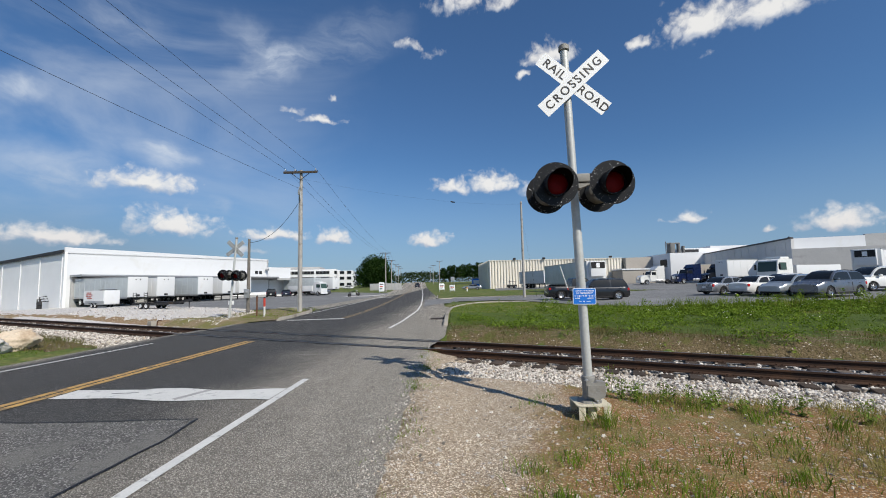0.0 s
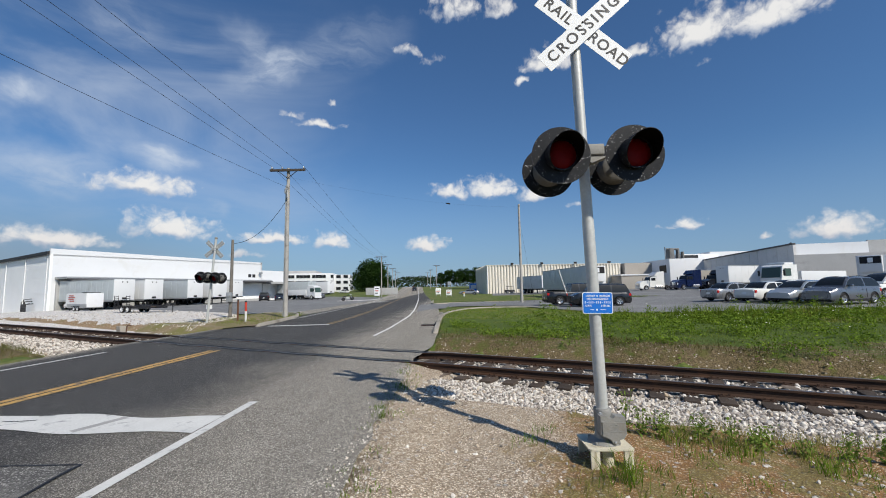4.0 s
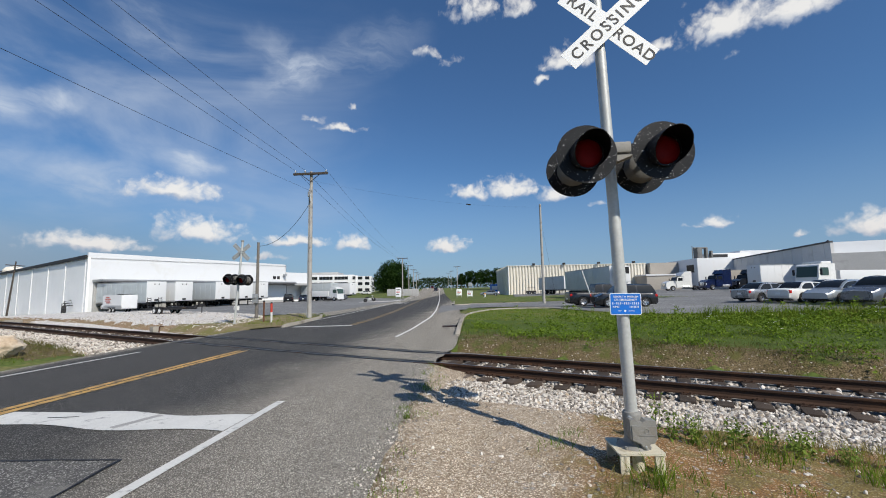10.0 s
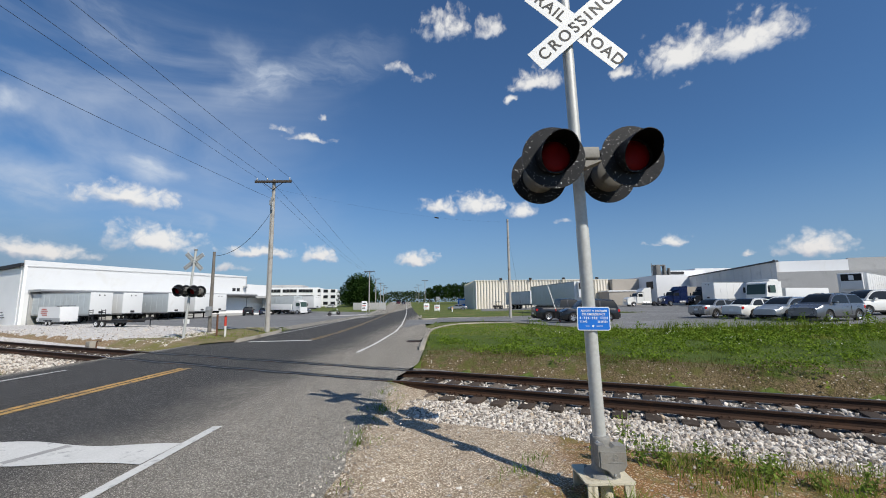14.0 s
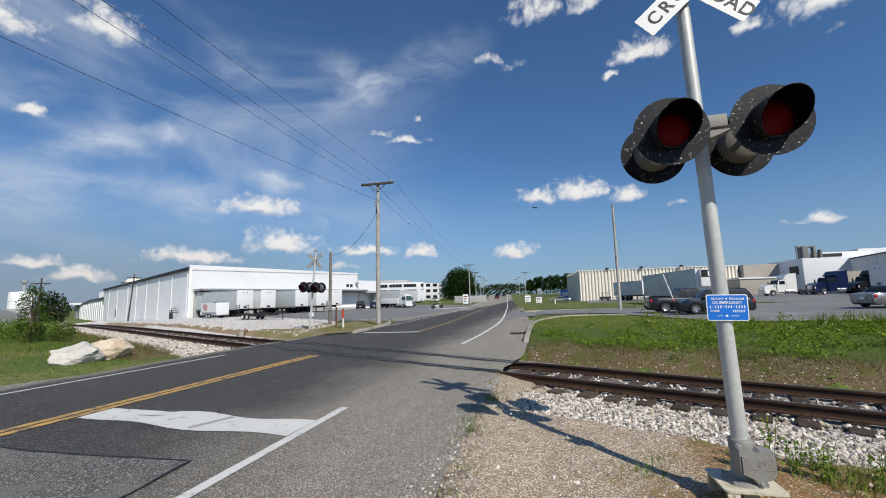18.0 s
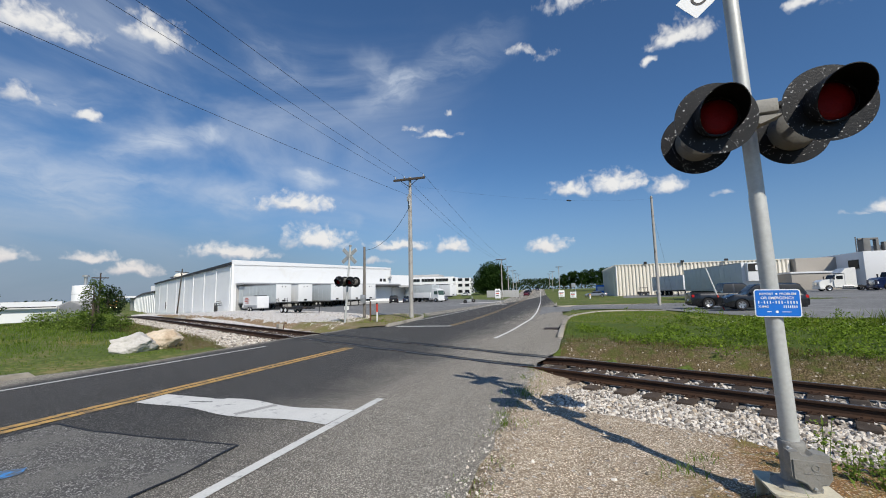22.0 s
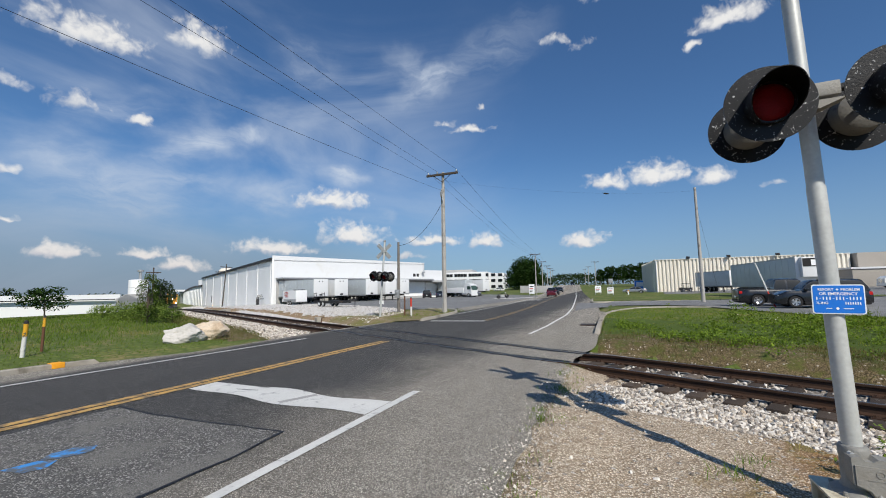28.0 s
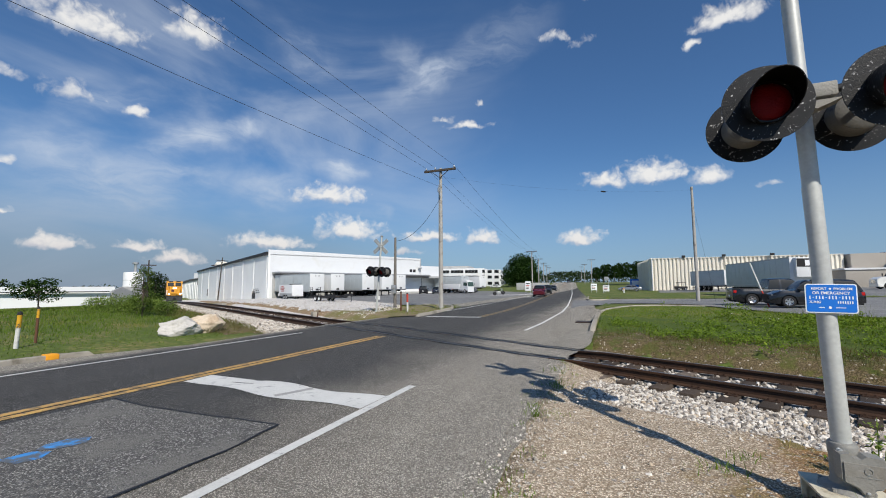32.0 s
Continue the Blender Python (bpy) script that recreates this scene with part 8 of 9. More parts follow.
def boulder(m, size, mat, label, seed):
    """A rough block: a sphere pushed in along random planes, then roughened."""
    rng = random.Random(seed)
    bm = bmesh.new()
    bmesh.ops.create_icosphere(bm, subdivisions=5, radius=1.0)
    planes = [(Vector((rng.uniform(-1, 1), rng.uniform(-1, 1), rng.uniform(-0.6, 1))).normalized(), rng.uniform(0.55, 0.84)) for _ in range(22)]
    for v in bm.verts:
        for way, far in planes:
            over = v.co.dot(way) - far
            if over > 0:
                v.co -= way * over * 0.93
        v.co += v.co.normalized() * (0.10 * noise.noise(v.co * 2.5 + Vector((seed, 0, 0))) + 0.055 * noise.noise(v.co * 7.0) + 0.022 * noise.noise(v.co * 19.0))
    bmesh.ops.transform(bm, matrix=Matrix.Diagonal((*size, 1)), verts=bm.verts[:])
    ob = part("boulder", Mesh().bm(bm), mat, at=m, smooth=50)
    return tagged(ob, label, "boulder", "boulders")


boulder(pose(-15.3, 5.55, 0.26, 0, 0, 60), (0.80, 0.56, 0.42), BOULDER, "pale grey quarried boulder on the grass", 3)
boulder(pose(-15.35, 6.55, 0.28, 0, 4, 66), (0.82, 0.54, 0.44), BOULDER_TAN, "tan quarried boulder on the grass", 8)

# ---- plants ----
GRASS_BANK = foliage_material("bank_grass", (0.055, 0.10, 0.010), (0.25, 0.33, 0.036), 1.3, second=(0.30, 0.27, 0.085))
GRASS_LAWN = foliage_material("mown_grass", (0.085, 0.135, 0.014), (0.25, 0.32, 0.042), 0.9, second=(0.27, 0.25, 0.075))
GRASS_DRY = foliage_material("dry_grass", (0.17, 0.16, 0.035), (0.42, 0.35, 0.12), 1.5, second=(0.13, 0.17, 0.03))
GRASS_FIELD = foliage_material("field_grass", (0.050, 0.095, 0.012), (0.17, 0.245, 0.034), 0.9, second=(0.24, 0.23, 0.07))
STALKS = foliage_material("brown_stalks", (0.070, 0.065, 0.020), (0.24, 0.195, 0.080), 1.5, second=(0.085, 0.11, 0.022))
WEED = foliage_material("weed_leaves", (0.040, 0.095, 0.010), (0.25, 0.345, 0.038), 3.0)
LEAF_DARK = foliage_material("dark_tree_leaves", (0.010, 0.030, 0.007), (0.050, 0.098, 0.018), 0.5)
LEAF_BUSH = foliage_material("bush_leaves", (0.032, 0.068, 0.011), (0.15, 0.215, 0.038), 1.5)
LEAF_PALE = foliage_material("pale_weed_leaves", (0.07, 0.125, 0.018), (0.25, 0.33, 0.065), 2.0)
LEAF_FAR = foliage_material("far_wood_leaves", (0.018, 0.036, 0.014), (0.055, 0.085, 0.030), 0.2)
BARK = material("bark", (0.10, 0.08, 0.06), 0.9, vary=0.3, scale=4, bump=0.5)
FLOWER = material("white_flowers", (0.75, 0.75, 0.68), 0.7)


def blades(name, roots, heights, widths, mat, label, seed, lean=0.45, category="grass"):
    """Grass blades or narrow leaves, two bent pieces each, as one object."""
    rng = np.random.default_rng(seed)
    n = len(roots)
    roots, heights, widths = np.asarray(roots), np.asarray(heights), np.asarray(widths)
    a, b = rng.uniform(0, 2 * np.pi, n), rng.uniform(0, 2 * np.pi, n)
    side = np.stack([np.cos(a), np.sin(a), np.zeros(n)], 1) * widths[:, None] / 2
    tip = np.stack([np.cos(b), np.sin(b), np.zeros(n)], 1) * (heights * rng.uniform(0.1, 1.0, n) * lean * 2)[:, None]
    up = np.stack([np.zeros(n), np.zeros(n), heights], 1)
    verts = np.stack([roots - side, roots + side, roots + side * 0.8 + up * 0.55 + tip * 0.3, roots - side * 0.8 + up * 0.55 + tip * 0.3, roots + up + tip], 1).reshape(-1, 3)
    k = np.arange(n)[:, None] * 5
    faces = np.concatenate([k + [0, 1, 2], k + [0, 2, 3], k + [3, 2, 4]])
    ob = new(name, fast_mesh(name, verts, faces, mat))
    return tagged(ob, label, category, kind="stuff")


def leaf_cloud(places, sizes, rng, droop=0.3):
    """Corners and faces of small folded leaves with random turns."""
    n = len(places)
    places, sizes = np.asarray(places), np.asarray(sizes)
    a = rng.uniform(0, 2 * np.pi, n)
    tilt = rng.normal(-droop, 0.5, n)
    along = np.stack([np.cos(a) * np.cos(tilt), np.sin(a) * np.cos(tilt), np.sin(tilt)], 1)
    across = np.stack([-np.sin(a), np.cos(a), rng.normal(0, 0.5, n)], 1)
    s = sizes[:, None]
    verts = np.stack([places - along * s * 0.5, places + across * s * 0.28, places + along * s * 0.5, places - across * s * 0.28], 1).reshape(-1, 3)
    k = np.arange(n)[:, None] * 4
    return verts, k + [0, 1, 2, 3]


def build_grass():
    rng = np.random.default_rng(21)
    # the bank and lawn between track and car park
    roots, heights, widths = [], [], []
    dry_r, dry_h, dry_w = [], [], []
    while len(roots) < 56000:
        x, y = rng.uniform(-2.1, 30.0), rng.uniform(-4.0, 30.0)
        d = track_side(x, y)
        if d < 2.3 or (x < 6 and y > 29.5 - 0.2 * x) or y > np.interp(x, [-2.2, 0.3, 4.5, 6.5, 9.5, 16, 24, 40], [27, 29, 29.6, 24, 19.5, 18.1, 17.7, 13.8]):
            continue
        patch = noise.noise((x * 0.35, y * 0.35, 1.0)) + 0.5 * noise.noise((x * 1.1, y * 1.1, 5.0))
        z = ground_height(x, y) - 0.05
        mown = ease(13.0, 17.0, y + 0.55 * x) if x < 6 else 0.0
        if d < 5.4 and rng.uniform() > max(0.04, (d - 2.6) / 2.8 * (0.45 + 0.9 * patch)):
            if rng.uniform() < 0.25:
                dry_r.append((x, y, z)), dry_h.append(rng.uniform(0.06, 0.22)), dry_w.append(0.008)
            continue
        if patch < -0.08 and d < 9.5 and rng.uniform() < 0.90 and mown < 0.5:
            continue
        roots.append((x, y, z))
        heights.append((0.03 + 0.05 * rng.uniform()) if mown > 0.5 else (0.05 + 0.12 * rng.uniform() * (1 + patch)))
        widths.append(0.010 + 0.012 * rng.uniform())
    blades("bank_grass", roots, heights, widths, GRASS_BANK, "uneven green grass on the bank", 22)
    # tall seeding grass in a few stands on the crest
    tall_r, tall_h, tall_w = [], [], []
    for cx, cy, wide, count in ((10.2, 15.2, 0.7, 420), (11.1, 14.9, 0.5, 260), (9.2, 15.5, 0.4, 160), (13.6, 14.8, 0.8, 420), (14.8, 14.5, 0.6, 300), (12.4, 14.9, 0.4, 140), (6.9, 16.2, 0.3, 90), (18.0, 13.6, 1.0, 360), (21.5, 12.4, 1.0, 360), (5.2, 15.8, 0.3, 60)):
        for _ in range(count):
            x, y = cx + rng.normal(0, wide), cy + rng.normal(0, wide * 0.5)
            tall_r.append((x, y, ground_height(x, y) - 0.05)), tall_h.append(rng.uniform(0.3, 0.82)), tall_w.append(rng.uniform(0.010, 0.022))
    blades("tall_grass", tall_r, tall_h, tall_w, GRASS_BANK, "tall seeding grass on the bank's crest", 28, 0.25)
    # broad weeds in clumps along the crest
    places, sizes, flowers = [], [], []
    for _ in range(620):
        x = rng.uniform(0.5, 30.0)
        crest = float(np.interp(x, [0, 4, 8, 12, 20, 30], [20, 17.5, 16.0, 15.5, 15.0, 13.5]))
        y = crest + rng.normal(-2.2, 2.6)
        d = track_side(x, y)
        if d < 3.4 or y > crest + 2.2 or (x < 3 and rng.uniform() < 0.8):
            continue
        high = 0.24 + 0.62 * rng.uniform() ** 2 * (1.0 if y > crest - 1.5 else 0.5)
        z0 = ground_height(x, y) - 0.05
        for _ in range(int(26 + 60 * high)):
            f = rng.uniform() ** 0.7
            r = 0.20 * (1.1 - f * 0.7)
            places.append((x + rng.normal(0, r * 0.8), y + rng.normal(0, r * 0.8), z0 + f * high))
            sizes.append(rng.uniform(0.05, 0.12))
        if rng.uniform() < 0.22:
            for _ in range(5):
                flowers.append((x + rng.normal(0, 0.12), y + rng.normal(0, 0.12), z0 + high + rng.uniform(0, 0.08)))
    # low leafy patches over the whole bank, with bare gaps between
    for _ in range(26000):
        x, y = rng.uniform(-1.6, 28.0), rng.uniform(-4.0, 17.0)
        d = track_side(x, y)
        if d < 3.0 or d > 11.5 or (x < 3 and y > 15):
            continue
        clump = 1.3 * noise.noise((x * 0.45, y * 0.45, 12.0)) + 0.9 * noise.noise((x * 1.4, y * 1.4, 15.0))
        if clump < rng.uniform(-0.1, 0.4) + 0.30 * max(0.0, 5.0 - d):
            continue
        z0 = ground_height(x, y) - 0.05
        high = 0.05 + 0.38 * max(clump, 0.0) + 0.08 * rng.uniform()
        for _ in range(12):
            places.append((x + rng.normal(0, 0.13), y + rng.normal(0, 0.13), z0 + high * rng.uniform(0.25, 1.0)))
            sizes.append(rng.uniform(0.04, 0.09))
    v, f = leaf_cloud(places, sizes, rng)
    tagged(new("bank_weeds", fast_mesh("bank_weeds", v, f, WEED)), "leafy green weeds on the bank's crest", "weeds", kind="stuff")
    v, f = leaf_cloud(flowers, np.full(len(flowers), 0.045), rng, 0.0)
    tagged(new("weed_flowers", fast_mesh("weed_flowers", v, f, FLOWER)), "small white flower heads among the weeds", "flowers", kind="stuff")
    # dry stalks between the track and the bank
    for _ in range(34000):
        x, d = rng.uniform(-2.0, 24.0), rng.uniform(1.7, 5.2)
        y = 4.85 - 0.475 * x + d / 0.903
        patch = noise.noise((x * 0.8, y * 0.8, 2.0)) + 0.5 * noise.noise((x * 2.6, y * 2.6, 4.0))
        if patch < rng.uniform(-0.5, 0.45):
            continue
        dry_r.append((x, y, ground_height(x, y) + 0.01)), dry_h.append(rng.uniform(0.05, 0.18)), dry_w.append(rng.uniform(0.006, 0.013))
    for _ in range(9000):
        x, d = rng.uniform(-34.0, -13.8), -rng.uniform(2.5, 5.2)
        y = (4.85 - 0.475 * x if x > -15 else float(np.interp(-x, [15, 28, 40], [12.0, 18.5, 25.0]))) + d / 0.903
        if noise.noise((x * 0.8, y * 0.8, 2.0)) + 0.5 * noise.noise((x * 2.6, y * 2.6, 4.0)) > rng.uniform(-0.5, 0.5):
            dry_r.append((x, y, ground_height(x, y) + 0.01)), dry_h.append(rng.uniform(0.05, 0.20)), dry_w.append(rng.uniform(0.008, 0.016))
    blades("dry_stalks", dry_r, dry_h, dry_w, STALKS, "brown dry stalks between the rails and the bank", 29, 0.6)
    dry_r, dry_h, dry_w = [], [], []
    # dry grass and tufts on the near shoulder
    for _ in range(80000):
        x, y = rng.uniform(-2.0, 9.0), rng.uniform(-7.0, 2.6)
        d = track_side(x, y)
        line = x + 0.64 - 0.33 * y
        if d > -2.2 or line < -0.2 or (x > 8 and y > -3):
            continue
        patch = noise.noise((x * 0.9, y * 0.9, 2.0)) + 0.4 * noise.noise((x * 3.1, y * 3.1, 4.0))
        if patch + 0.24 * (x - 1.2) - 0.10 * (y + 1) < rng.uniform(-0.10, 0.65):
            continue
        z = shoulder_height(x, y) + 0.015
        dry_r.append((x, y, z)), dry_h.append(rng.uniform(0.05, 0.19)), dry_w.append(rng.uniform(0.004, 0.009))
    blades("dry_grass", dry_r, dry_h, dry_w, GRASS_DRY, "thin dry grass on the shoulder", 23, 0.6)
    tuft_r, tuft_h, tuft_w = [], [], []
    spots = [(0.06, -0.34, 0.26, 110), (0.42, -0.25, 0.12, 40), (-2.45, 2.95, 0.17, 60), (-2.5, 1.3, 0.12, 40), (-2.5, -0.4, 0.10, 40), (-0.62, 0.62, 0.12, 45), (-0.25, -0.95, 0.12, 40), (-0.55, -1.35, 0.13, 60), (-1.05, -1.6, 0.14, 70), (-0.2, -1.7, 0.14, 70), (-0.9, -2.15, 0.14, 70), (-1.4, -2.3, 0.12, 60), (0.3, -2.0, 0.14, 60), (0.8, -1.5, 0.13, 60), (1.3, -1.9, 0.14, 60), (-0.4, 1.0, 0.10, 30), (1.0, 0.6, 0.20, 50), (1.5, 0.2, 0.2, 60), (2.1, -0.2, 0.22, 70), (-2.62, 4.1, 0.12, 40), (2.8, -0.5, 0.2, 60), (3.6, -0.9, 0.25, 80), (4.5, -1.2, 0.25, 80), (1.9, -1.0, 0.14, 50)]
    for _ in range(230):
        x, y = rng.uniform(-1.6, 8.0), min(rng.uniform(-5.0, 1.2), rng.uniform(-3.4, 1.2))
        if x + 0.64 - 0.33 * y > 0.3 and track_side(x, y) < -2.4:
            spots.append((x, y, rng.uniform(0.06, 0.14), int(rng.uniform(18, 46))))
    for _ in range(70):
        x, y = rng.normal(-0.7, 0.8), rng.normal(-2.75, 0.35)
        if x > -2.0:
            spots.append((x, y, rng.uniform(0.06, 0.13), int(rng.uniform(30, 70))))
    for _ in range(40):
        spots.append((-2.5 + rng.normal(0, 0.10), rng.uniform(-6, 5.3), rng.uniform(0.04, 0.09), int(rng.uniform(8, 26))))
    for x, y, high, count in spots:
        z = shoulder_height(x, y) + 0.012
        for _ in range(count):
            tuft_r.append((x + rng.normal(0, 0.10), y + rng.normal(0, 0.10), z))
            tuft_h.append(high * rng.uniform(0.5, 1.2)), tuft_w.append(rng.uniform(0.005, 0.011))
    blades("grass_tufts", tuft_r, tuft_h, tuft_w, WEED, "green grass tufts on the dirt shoulder", 24, 0.55)
    # upright weeds beside the ballast
    for x, y, high in ((0.62, 1.02, 0.52), (0.95, 0.72, 0.30), (1.25, 0.55, 0.36), (1.75, 0.35, 0.28), (2.5, 0.05, 0.30), (2.15, 0.2, 0.2), (3.3, -0.35, 0.34), (0.35, 0.95, 0.22), (0.75, 0.85, 0.34), (1.05, 1.0, 0.28), (1.45, 0.75, 0.24), (1.6, 0.5, 0.32), (1.95, 0.45, 0.26), (2.8, 0.0, 0.3), (3.7, -0.5, 0.3), (4.2, -0.7, 0.28), (4.8, -0.95, 0.3), (5.5, -1.25, 0.3)):
        root = thing("weed", pose(x, y, shoulder_height(x, y)), "upright leafy green weed beside the ballast", "weed", "weeds by the ballast")
        stems = Mesh()
        for _ in range(3):
            dx, dy = rng.normal(0, 0.05, 2)
            stems.tube([(dx * 0.3, dy * 0.3, 0), (dx, dy, high)], [0.005, 0.002], 5)
        part("stem", stems, LEAF_PALE, root)
        f = rng.uniform(0.08, 1.0, 90)
        spots_ = np.stack([rng.normal(0, 0.05, 90), rng.normal(0, 0.05, 90), f * high], 1)
        v, q = leaf_cloud(spots_, rng.uniform(0.035, 0.075, 90) * (1.2 - 0.6 * f), rng)
        ob = part("leaves", fast_mesh("leaves", v, q, LEAF_PALE), None, root)
    # field west of the road
    roots, heights, widths = [], [], []
    while len(roots) < 42000:
        x, y = rng.uniform(-50, -13.7), rng.uniform(-14.0, 24.0)
        if track_side(x, y) > -3.0 or (x > -14.2 and y < 2.4):
            continue
        far = math.hypot(x + 2, y + 4)
        if rng.uniform() > 26.0 / far:
            continue
        near_road = ease(-15.5, -20.0, x)
        roots.append((x, y, ground_height(x, y) - 0.05))
        heights.append((0.025 + (0.035 + 0.12 * near_road) * rng.uniform()))
        widths.append(0.012 + 0.0006 * far)
    blades("field_grass", roots, heights, widths, GRASS_FIELD, "long green grass of the field", 25)
    verge_r, verge_h, verge_w = [], [], []
    for _ in range(2600):
        x, y = rng.uniform(-16.5, -11.6), rng.uniform(15.8, 26)
        if noise.noise((x * 0.7, y * 0.7, 8.0)) < rng.uniform(-0.3, 0.5) or y < 16 - (x + 11.6) * 0.2:
            continue
        verge_r.append((x, y, 0.06)), verge_h.append(rng.uniform(0.05, 0.16)), verge_w.append(0.02)
    blades("verge_grass", verge_r, verge_h, verge_w, GRASS_LAWN, "short grass on the pole's verge", 26)
    isle_r, isle_h, isle_w = [], [], []
    for _ in range(9000):
        x, y = rng.uniform(-4.0, 24), rng.uniform(45, 75)
        isle_r.append((x, y, ground_height(x, y) - 0.05)), isle_h.append(rng.uniform(0.07, 0.14)), isle_w.append(0.06)
    blades("island_grass", isle_r, isle_h, isle_w, GRASS_LAWN, "mown grass of the island by the drive", 27)


structure("island_lawn", strip([(-4.0, 44.0), (2, 44.6), (10, 46.2), (22, 45.2)], [(-5.2, 76), (2, 80), (10, 80), (20, 78)], 12, 10, 0.055), GROUND, "grass island beside the drive", "lawn")
build_grass()


def tree(name, x, y, z, height, spread, mat, label, leaves, leaf, seed, trunk=0.25, low=0.25, lumps=14, squash=1.0, group="", wispy=0.0, category="tree"):
    """Trunk with limbs, and a crown of many leaf clumps with gaps."""
    rng = np.random.default_rng(seed)
    root = thing(name, pose(x, y, z), label, category, group)
    top = height * 0.7
    part("trunk", Mesh().tube([(0, 0, -0.3), (rng.normal(0, 0.03) * height, 0, top * 0.5), (0, rng.normal(0, 0.03) * height, top)], [trunk, trunk * 0.7, trunk * 0.25], 9), BARK, root)
    centres = []
    for k in range(lumps):
        a = 2.4 * k + rng.uniform(-0.5, 0.5)
        f = (k + 0.5) / lumps
        h = height * (low + (0.93 - low) * f)
        r = spread * 0.5 * math.sin(math.pi * min(0.10 + 0.80 * f + 0.08, 1.0)) ** 0.6 * rng.uniform(0.45, 0.95)
        c = Vector((r * math.cos(a), r * math.sin(a), h))
        centres.append((c, spread * rng.uniform(0.17, 0.29) * (1 - wispy * 0.4)))
        start = Vector((0, 0, h * 0.55 + low * 0.2 * height))
        part("limb", Mesh().tube([start, start.lerp(c, 0.5) + Vector((0, 0, 0.04 * height)), c], [trunk * 0.35, trunk * 0.2, trunk * 0.06], 5), BARK, root)
    places, sizes = [], []
    for _ in range(leaves):
        c, r = centres[rng.integers(0, lumps)]
        way = rng.normal(0, 1, 3)
        way /= np.linalg.norm(way)
        q = way * r * rng.uniform(0.25, 1.0) ** 0.5 * (1 + 0.35 * noise.noise((way[0] * 2 + c.x, way[1] * 2 + c.y, way[2] * 2)))
        p = np.array(c) + q * (1, 1, 0.8 * squash)
        places.append(p)
        sizes.append(leaf * rng.uniform(0.6, 1.5))
    v, f = leaf_cloud(places, sizes, rng, 0.2)
    part("crown", fast_mesh("crown", v, f, mat), None, root)
    return root


tree("round_tree", -39.3, 182, ground_height(-39.3, 182) - 0.3, 13.4, 16.0, LEAF_DARK, "large round dark green tree beside the road", 15000, 0.75, 31, 0.5, 0.08, 44)
for k in range(9):
    x, y = -8.0 + 2.4 * k + (0.6 if k % 2 else 0), 196 + 4 * math.sin(k * 1.7)
    tree("lawn_tree", x, y, 3.2 + 0.02 * k, 6.6 + 1.4 * math.sin(k * 2.1) ** 2 + 0.18 * k, 4.6, LEAF_DARK, "round green tree in a row on the slope", 1500, 0.6, 40 + k, 0.2, 0.25, 14, group="trees on the slope")
tree("bush", -25.2, 10.3, ground_height(-25.2, 10.3), 2.75, 1.45, LEAF_BUSH, "tall ragged green bush beside the track", 4400, 0.070, 51, 0.05, 0.10, 34, 1.25, wispy=1.0, category="bush")
tree("bush", -27.2, 11.2, ground_height(-27.2, 11.2), 1.0, 1.8, LEAF_PALE, "low green bush in the long grass", 1400, 0.09, 52, 0.03, 0.10, 16, category="bush")
tree("bush", -31.0, 12.4, ground_height(-31, 12.4), 0.85, 2.4, LEAF_PALE, "low green bush in the long grass", 2200, 0.10, 53, 0.03, 0.10, 16, category="bush")
tree("bush", -36.5, 14.0, ground_height(-36.5, 14), 0.8, 2.0, LEAF_PALE, "low green bush in the long grass", 1500, 0.11, 54, 0.03, 0.10, 14, category="bush")
tree("bush", -24.2, 11.0, ground_height(-24.2, 11.0), 0.7, 1.3, LEAF_BUSH, "weedy bush beside the ballast", 1300, 0.07, 55, 0.02, 0.10, 12, category="bush")
for k in range(11):
    x = -27.5 - 1.35 * k
    y = float(np.interp(-x, [15, 28, 40, 65], [12.0, 18.5, 25.0, 39.8])) - 5.2 - 1.4 * math.sin(k * 2.3) ** 2
    tree("bush", x, y, ground_height(x, y), 0.48 + 0.3 * math.sin(k * 1.9) ** 2, 1.6, LEAF_PALE, "pale green leafy weeds in the long grass", 900, 0.085, 80 + k, 0.015, 0.05, 12, group="weeds by the track", category="bush")
tree("small_tree", -43.0, 13.4, ground_height(-43, 13.4), 2.45, 3.3, LEAF_DARK, "small spreading dark tree in the field", 2300, 0.17, 61, 0.06, 0.35, 12, 0.5)
tree("far_tree", -112, 66.0, -3.0, 8.4, 6.5, LEAF_FAR, "dark tree behind the white sheds", 1600, 0.5, 62, 0.2, 0.25, 14)
tree("far_tree", -118, 71.0, -3.0, 7.0, 6.0, LEAF_FAR, "dark tree behind the white sheds", 1200, 0.5, 63, 0.2, 0.25, 12)
tree("far_tree", -128, 12, -3.0, 6.0, 7.0, LEAF_FAR, "dark tree behind the white sheds", 1200, 0.5, 64, 0.2, 0.25, 12)
tree("far_tree", -122, 40, -3.0, 6.2, 6.0, LEAF_FAR, "dark tree behind the white sheds", 1000, 0.5, 65, 0.2, 0.25, 12)


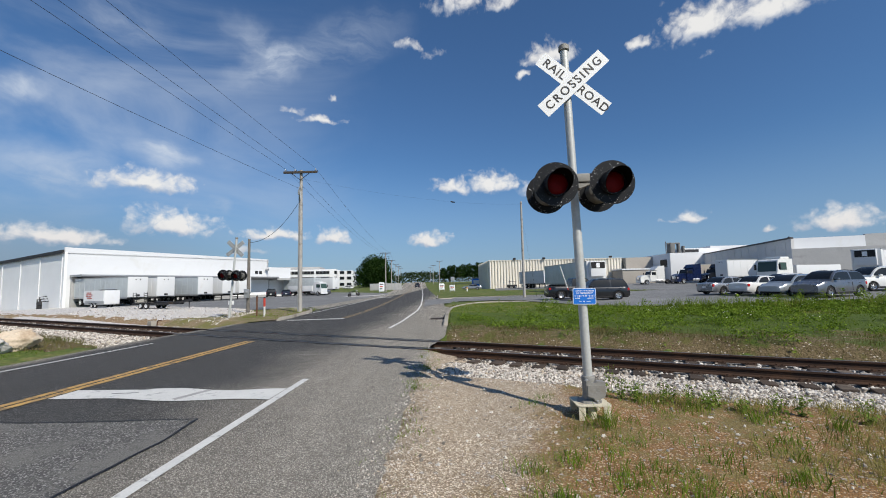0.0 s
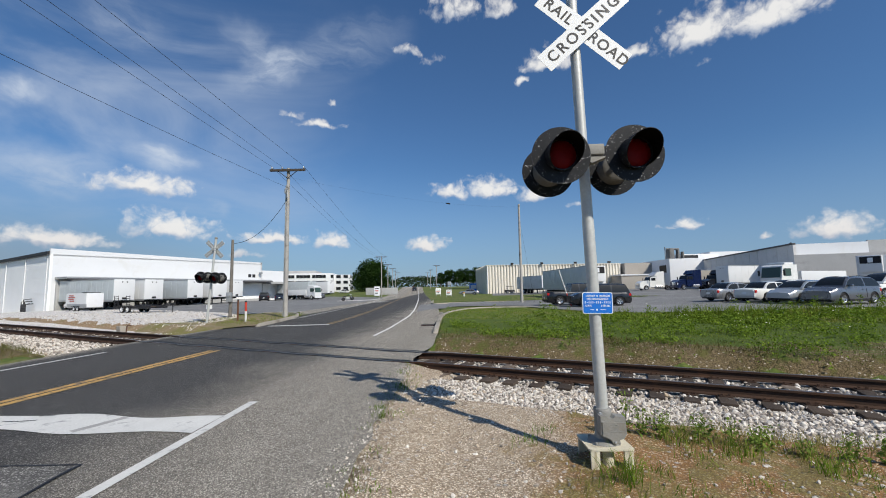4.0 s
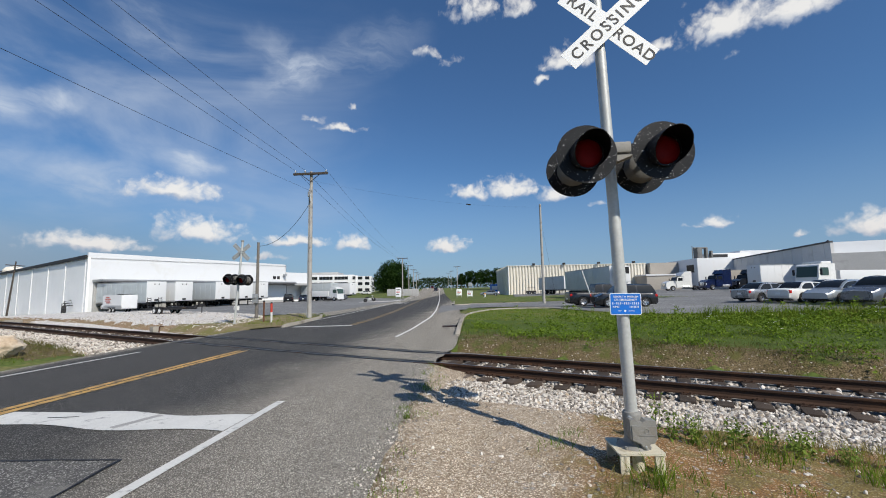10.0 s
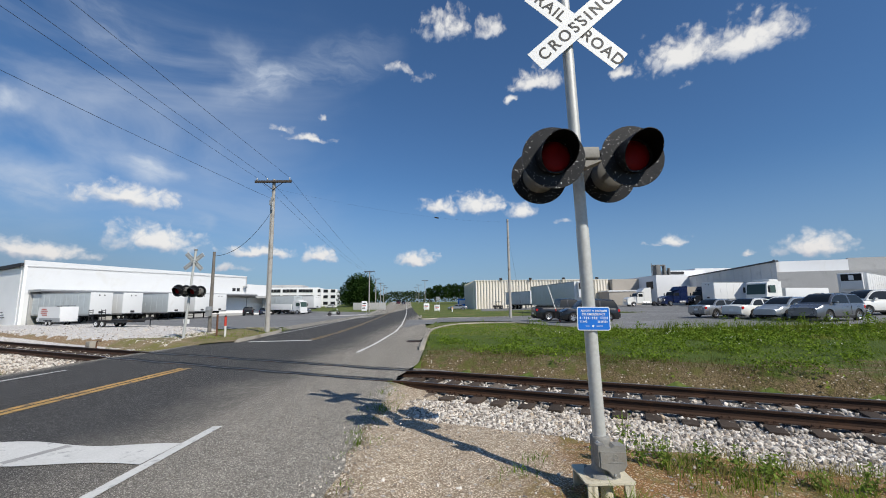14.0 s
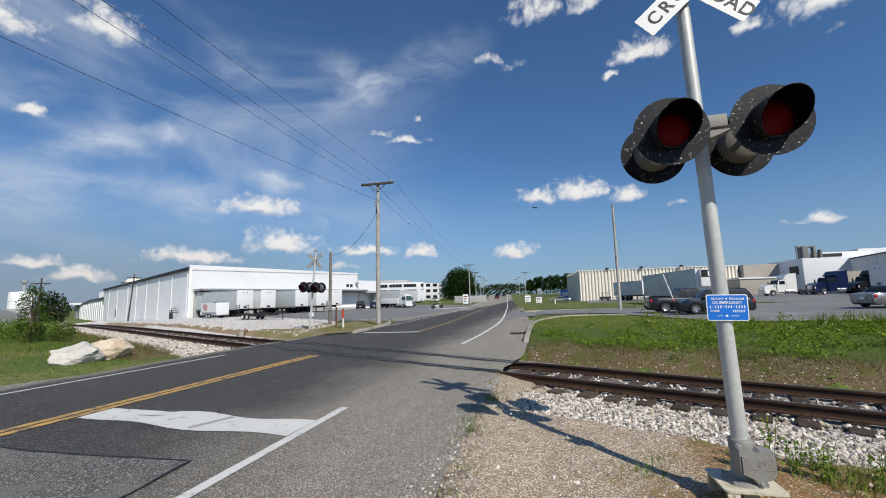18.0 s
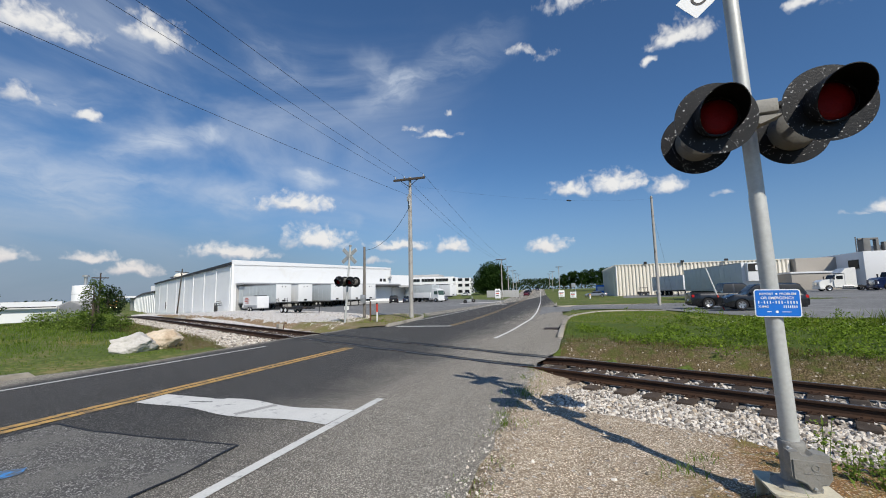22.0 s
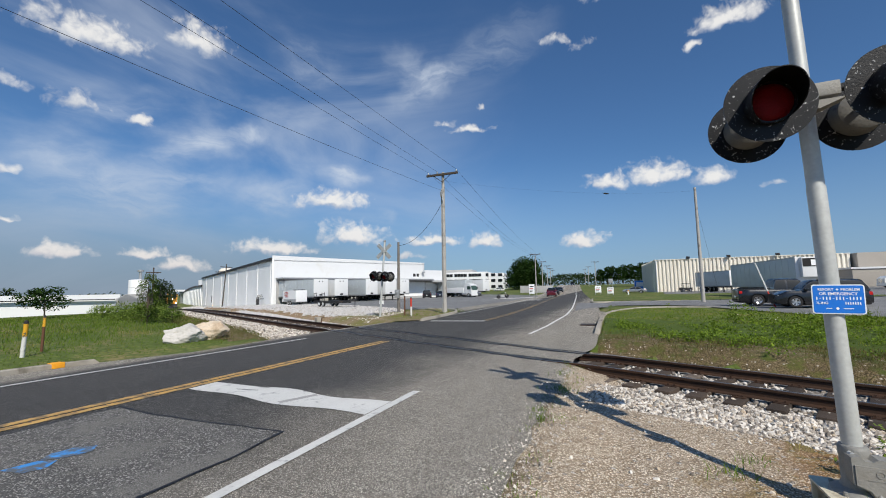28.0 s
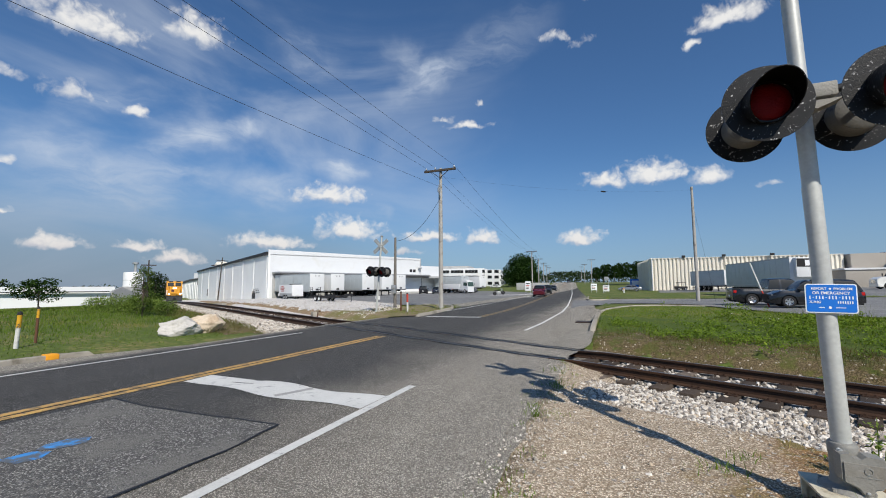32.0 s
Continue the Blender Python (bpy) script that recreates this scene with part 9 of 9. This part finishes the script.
def far_woods():
    """Belts of distant trees along the horizon, as clumps of leaves."""
    rng = np.random.default_rng(71)
    places, sizes = [], []

    def belt(x0, y0, x1, y1, z, low, high, count, deep=12.0):
        for _ in range(count):
            t = rng.uniform()
            x, y = x0 + (x1 - x0) * t + rng.normal(0, deep * 0.3), y0 + (y1 - y0) * t + rng.normal(0, deep * 0.3)
            h = low + (high - low) * (0.5 + 0.5 * noise.noise((x * 0.09, y * 0.09, 3.0)) + 0.25 * noise.noise((x * 0.33, y * 0.33, 7.0)))
            places.append((x, y, z + max(h, 1.0) * rng.uniform() ** 0.6))
            sizes.append(rng.uniform(0.9, 2.2))
    belt(-36, 262, -15, 300, 2.6, 5, 10, 1500)
    belt(-130, 300, -40, 285, 1.0, 5, 9, 2400, 20)
    belt(-60, 236, -34, 244, 2.0, 4, 8, 700)
    belt(-14, 280, 60, 300, 2.4, 4, 8, 1800, 20)
    belt(-260, 40, -300, 190, -5.0, 5, 9, 1800, 20)
    belt(-180, -60, -250, 60, -4.0, 4, 7.5, 1800, 20)
    belt(-320, 200, -180, 330, -5.0, 6, 11, 1800, 20)
    belt(60, 300, 260, 240, 0.0, 5, 9, 1500, 20)
    v, f = leaf_cloud(places, sizes, rng, 0.2)
    tagged(new("far_woods", fast_mesh("far_woods", v, f, LEAF_FAR)), "distant dark green woods along the horizon", "woods", kind="stuff")


far_woods()


# ---- what moves ----
def lane_point(y, lane):
    x = right_edge(y) + lane
    return x, y, road_height(x, y) + 0.005


def motions():
    # cars: seconds and the distance of each along the road
    def drive(ob, lane, rows, turn):
        poses = []
        for t, y in rows:
            x, y, z = lane_point(y, lane)
            x2, y2, z2 = lane_point(y + 4, lane)
            way = math.degrees(math.atan2(y2 - y, x2 - x))
            poses.append((t, pose(x, y, z, 0, 0, way + turn)))
        walk(ob, poses)
    drive(MOVING[0], -4.5, [(0, 330), (8, 262), (14, 206), (17, 180), (19, 163), (22, 131), (25, 101), (27.5, 80), (29, 71), (30.5, 64), (32, 57.5)], 180)
    drive(MOVING[1], -4.7, [(0, 352), (8, 284), (14, 228), (17, 202), (19, 185), (22, 150), (25, 120), (27.5, 99), (29, 90), (30.5, 83), (32, 77)], 180)
    drive(MOVING[2], -4.8, [(0, 385), (8, 320), (14, 262), (17, 236), (19, 220), (22, 184), (25, 153), (27.5, 132), (29, 122), (30.5, 114), (32, 107)], 180)
    drive(MOVING[3], -1.7, [(0, 150), (2.5, 158), (8, 178), (14, 196), (20, 210), (25, 222), (32, 236)], 0)
    # the train comes along the track at a steady pace
    fine = [bent([(x, y, 0) for x, y in TRACK], i / 3000) for i in range(3001)]
    lengths = np.r_[0, np.cumsum([(b - a).length for a, b in zip(fine, fine[1:])])]
    start = float(np.interp(91.0, [-p.x for p in fine], lengths))
    rows = []
    for k in range(65):
        t = k * 0.5
        s = start + 13.6 * (32.0 - t)
        i = min(int(np.searchsorted(lengths, s)), 3000)
        p, q = fine[i], fine[max(i - 6, 0)]
        way = (q - p).normalized() if i > 6 else Vector((1, 0, 0))
        if s > lengths[-1]:
            p = p - way * (s - lengths[-1])
        rows.append((t, pose(p.x, p.y, fall(p.x) + 0.06, 0, 0, math.degrees(math.atan2(way.y, way.x)))))
    walk(LOCO, rows)


motions()
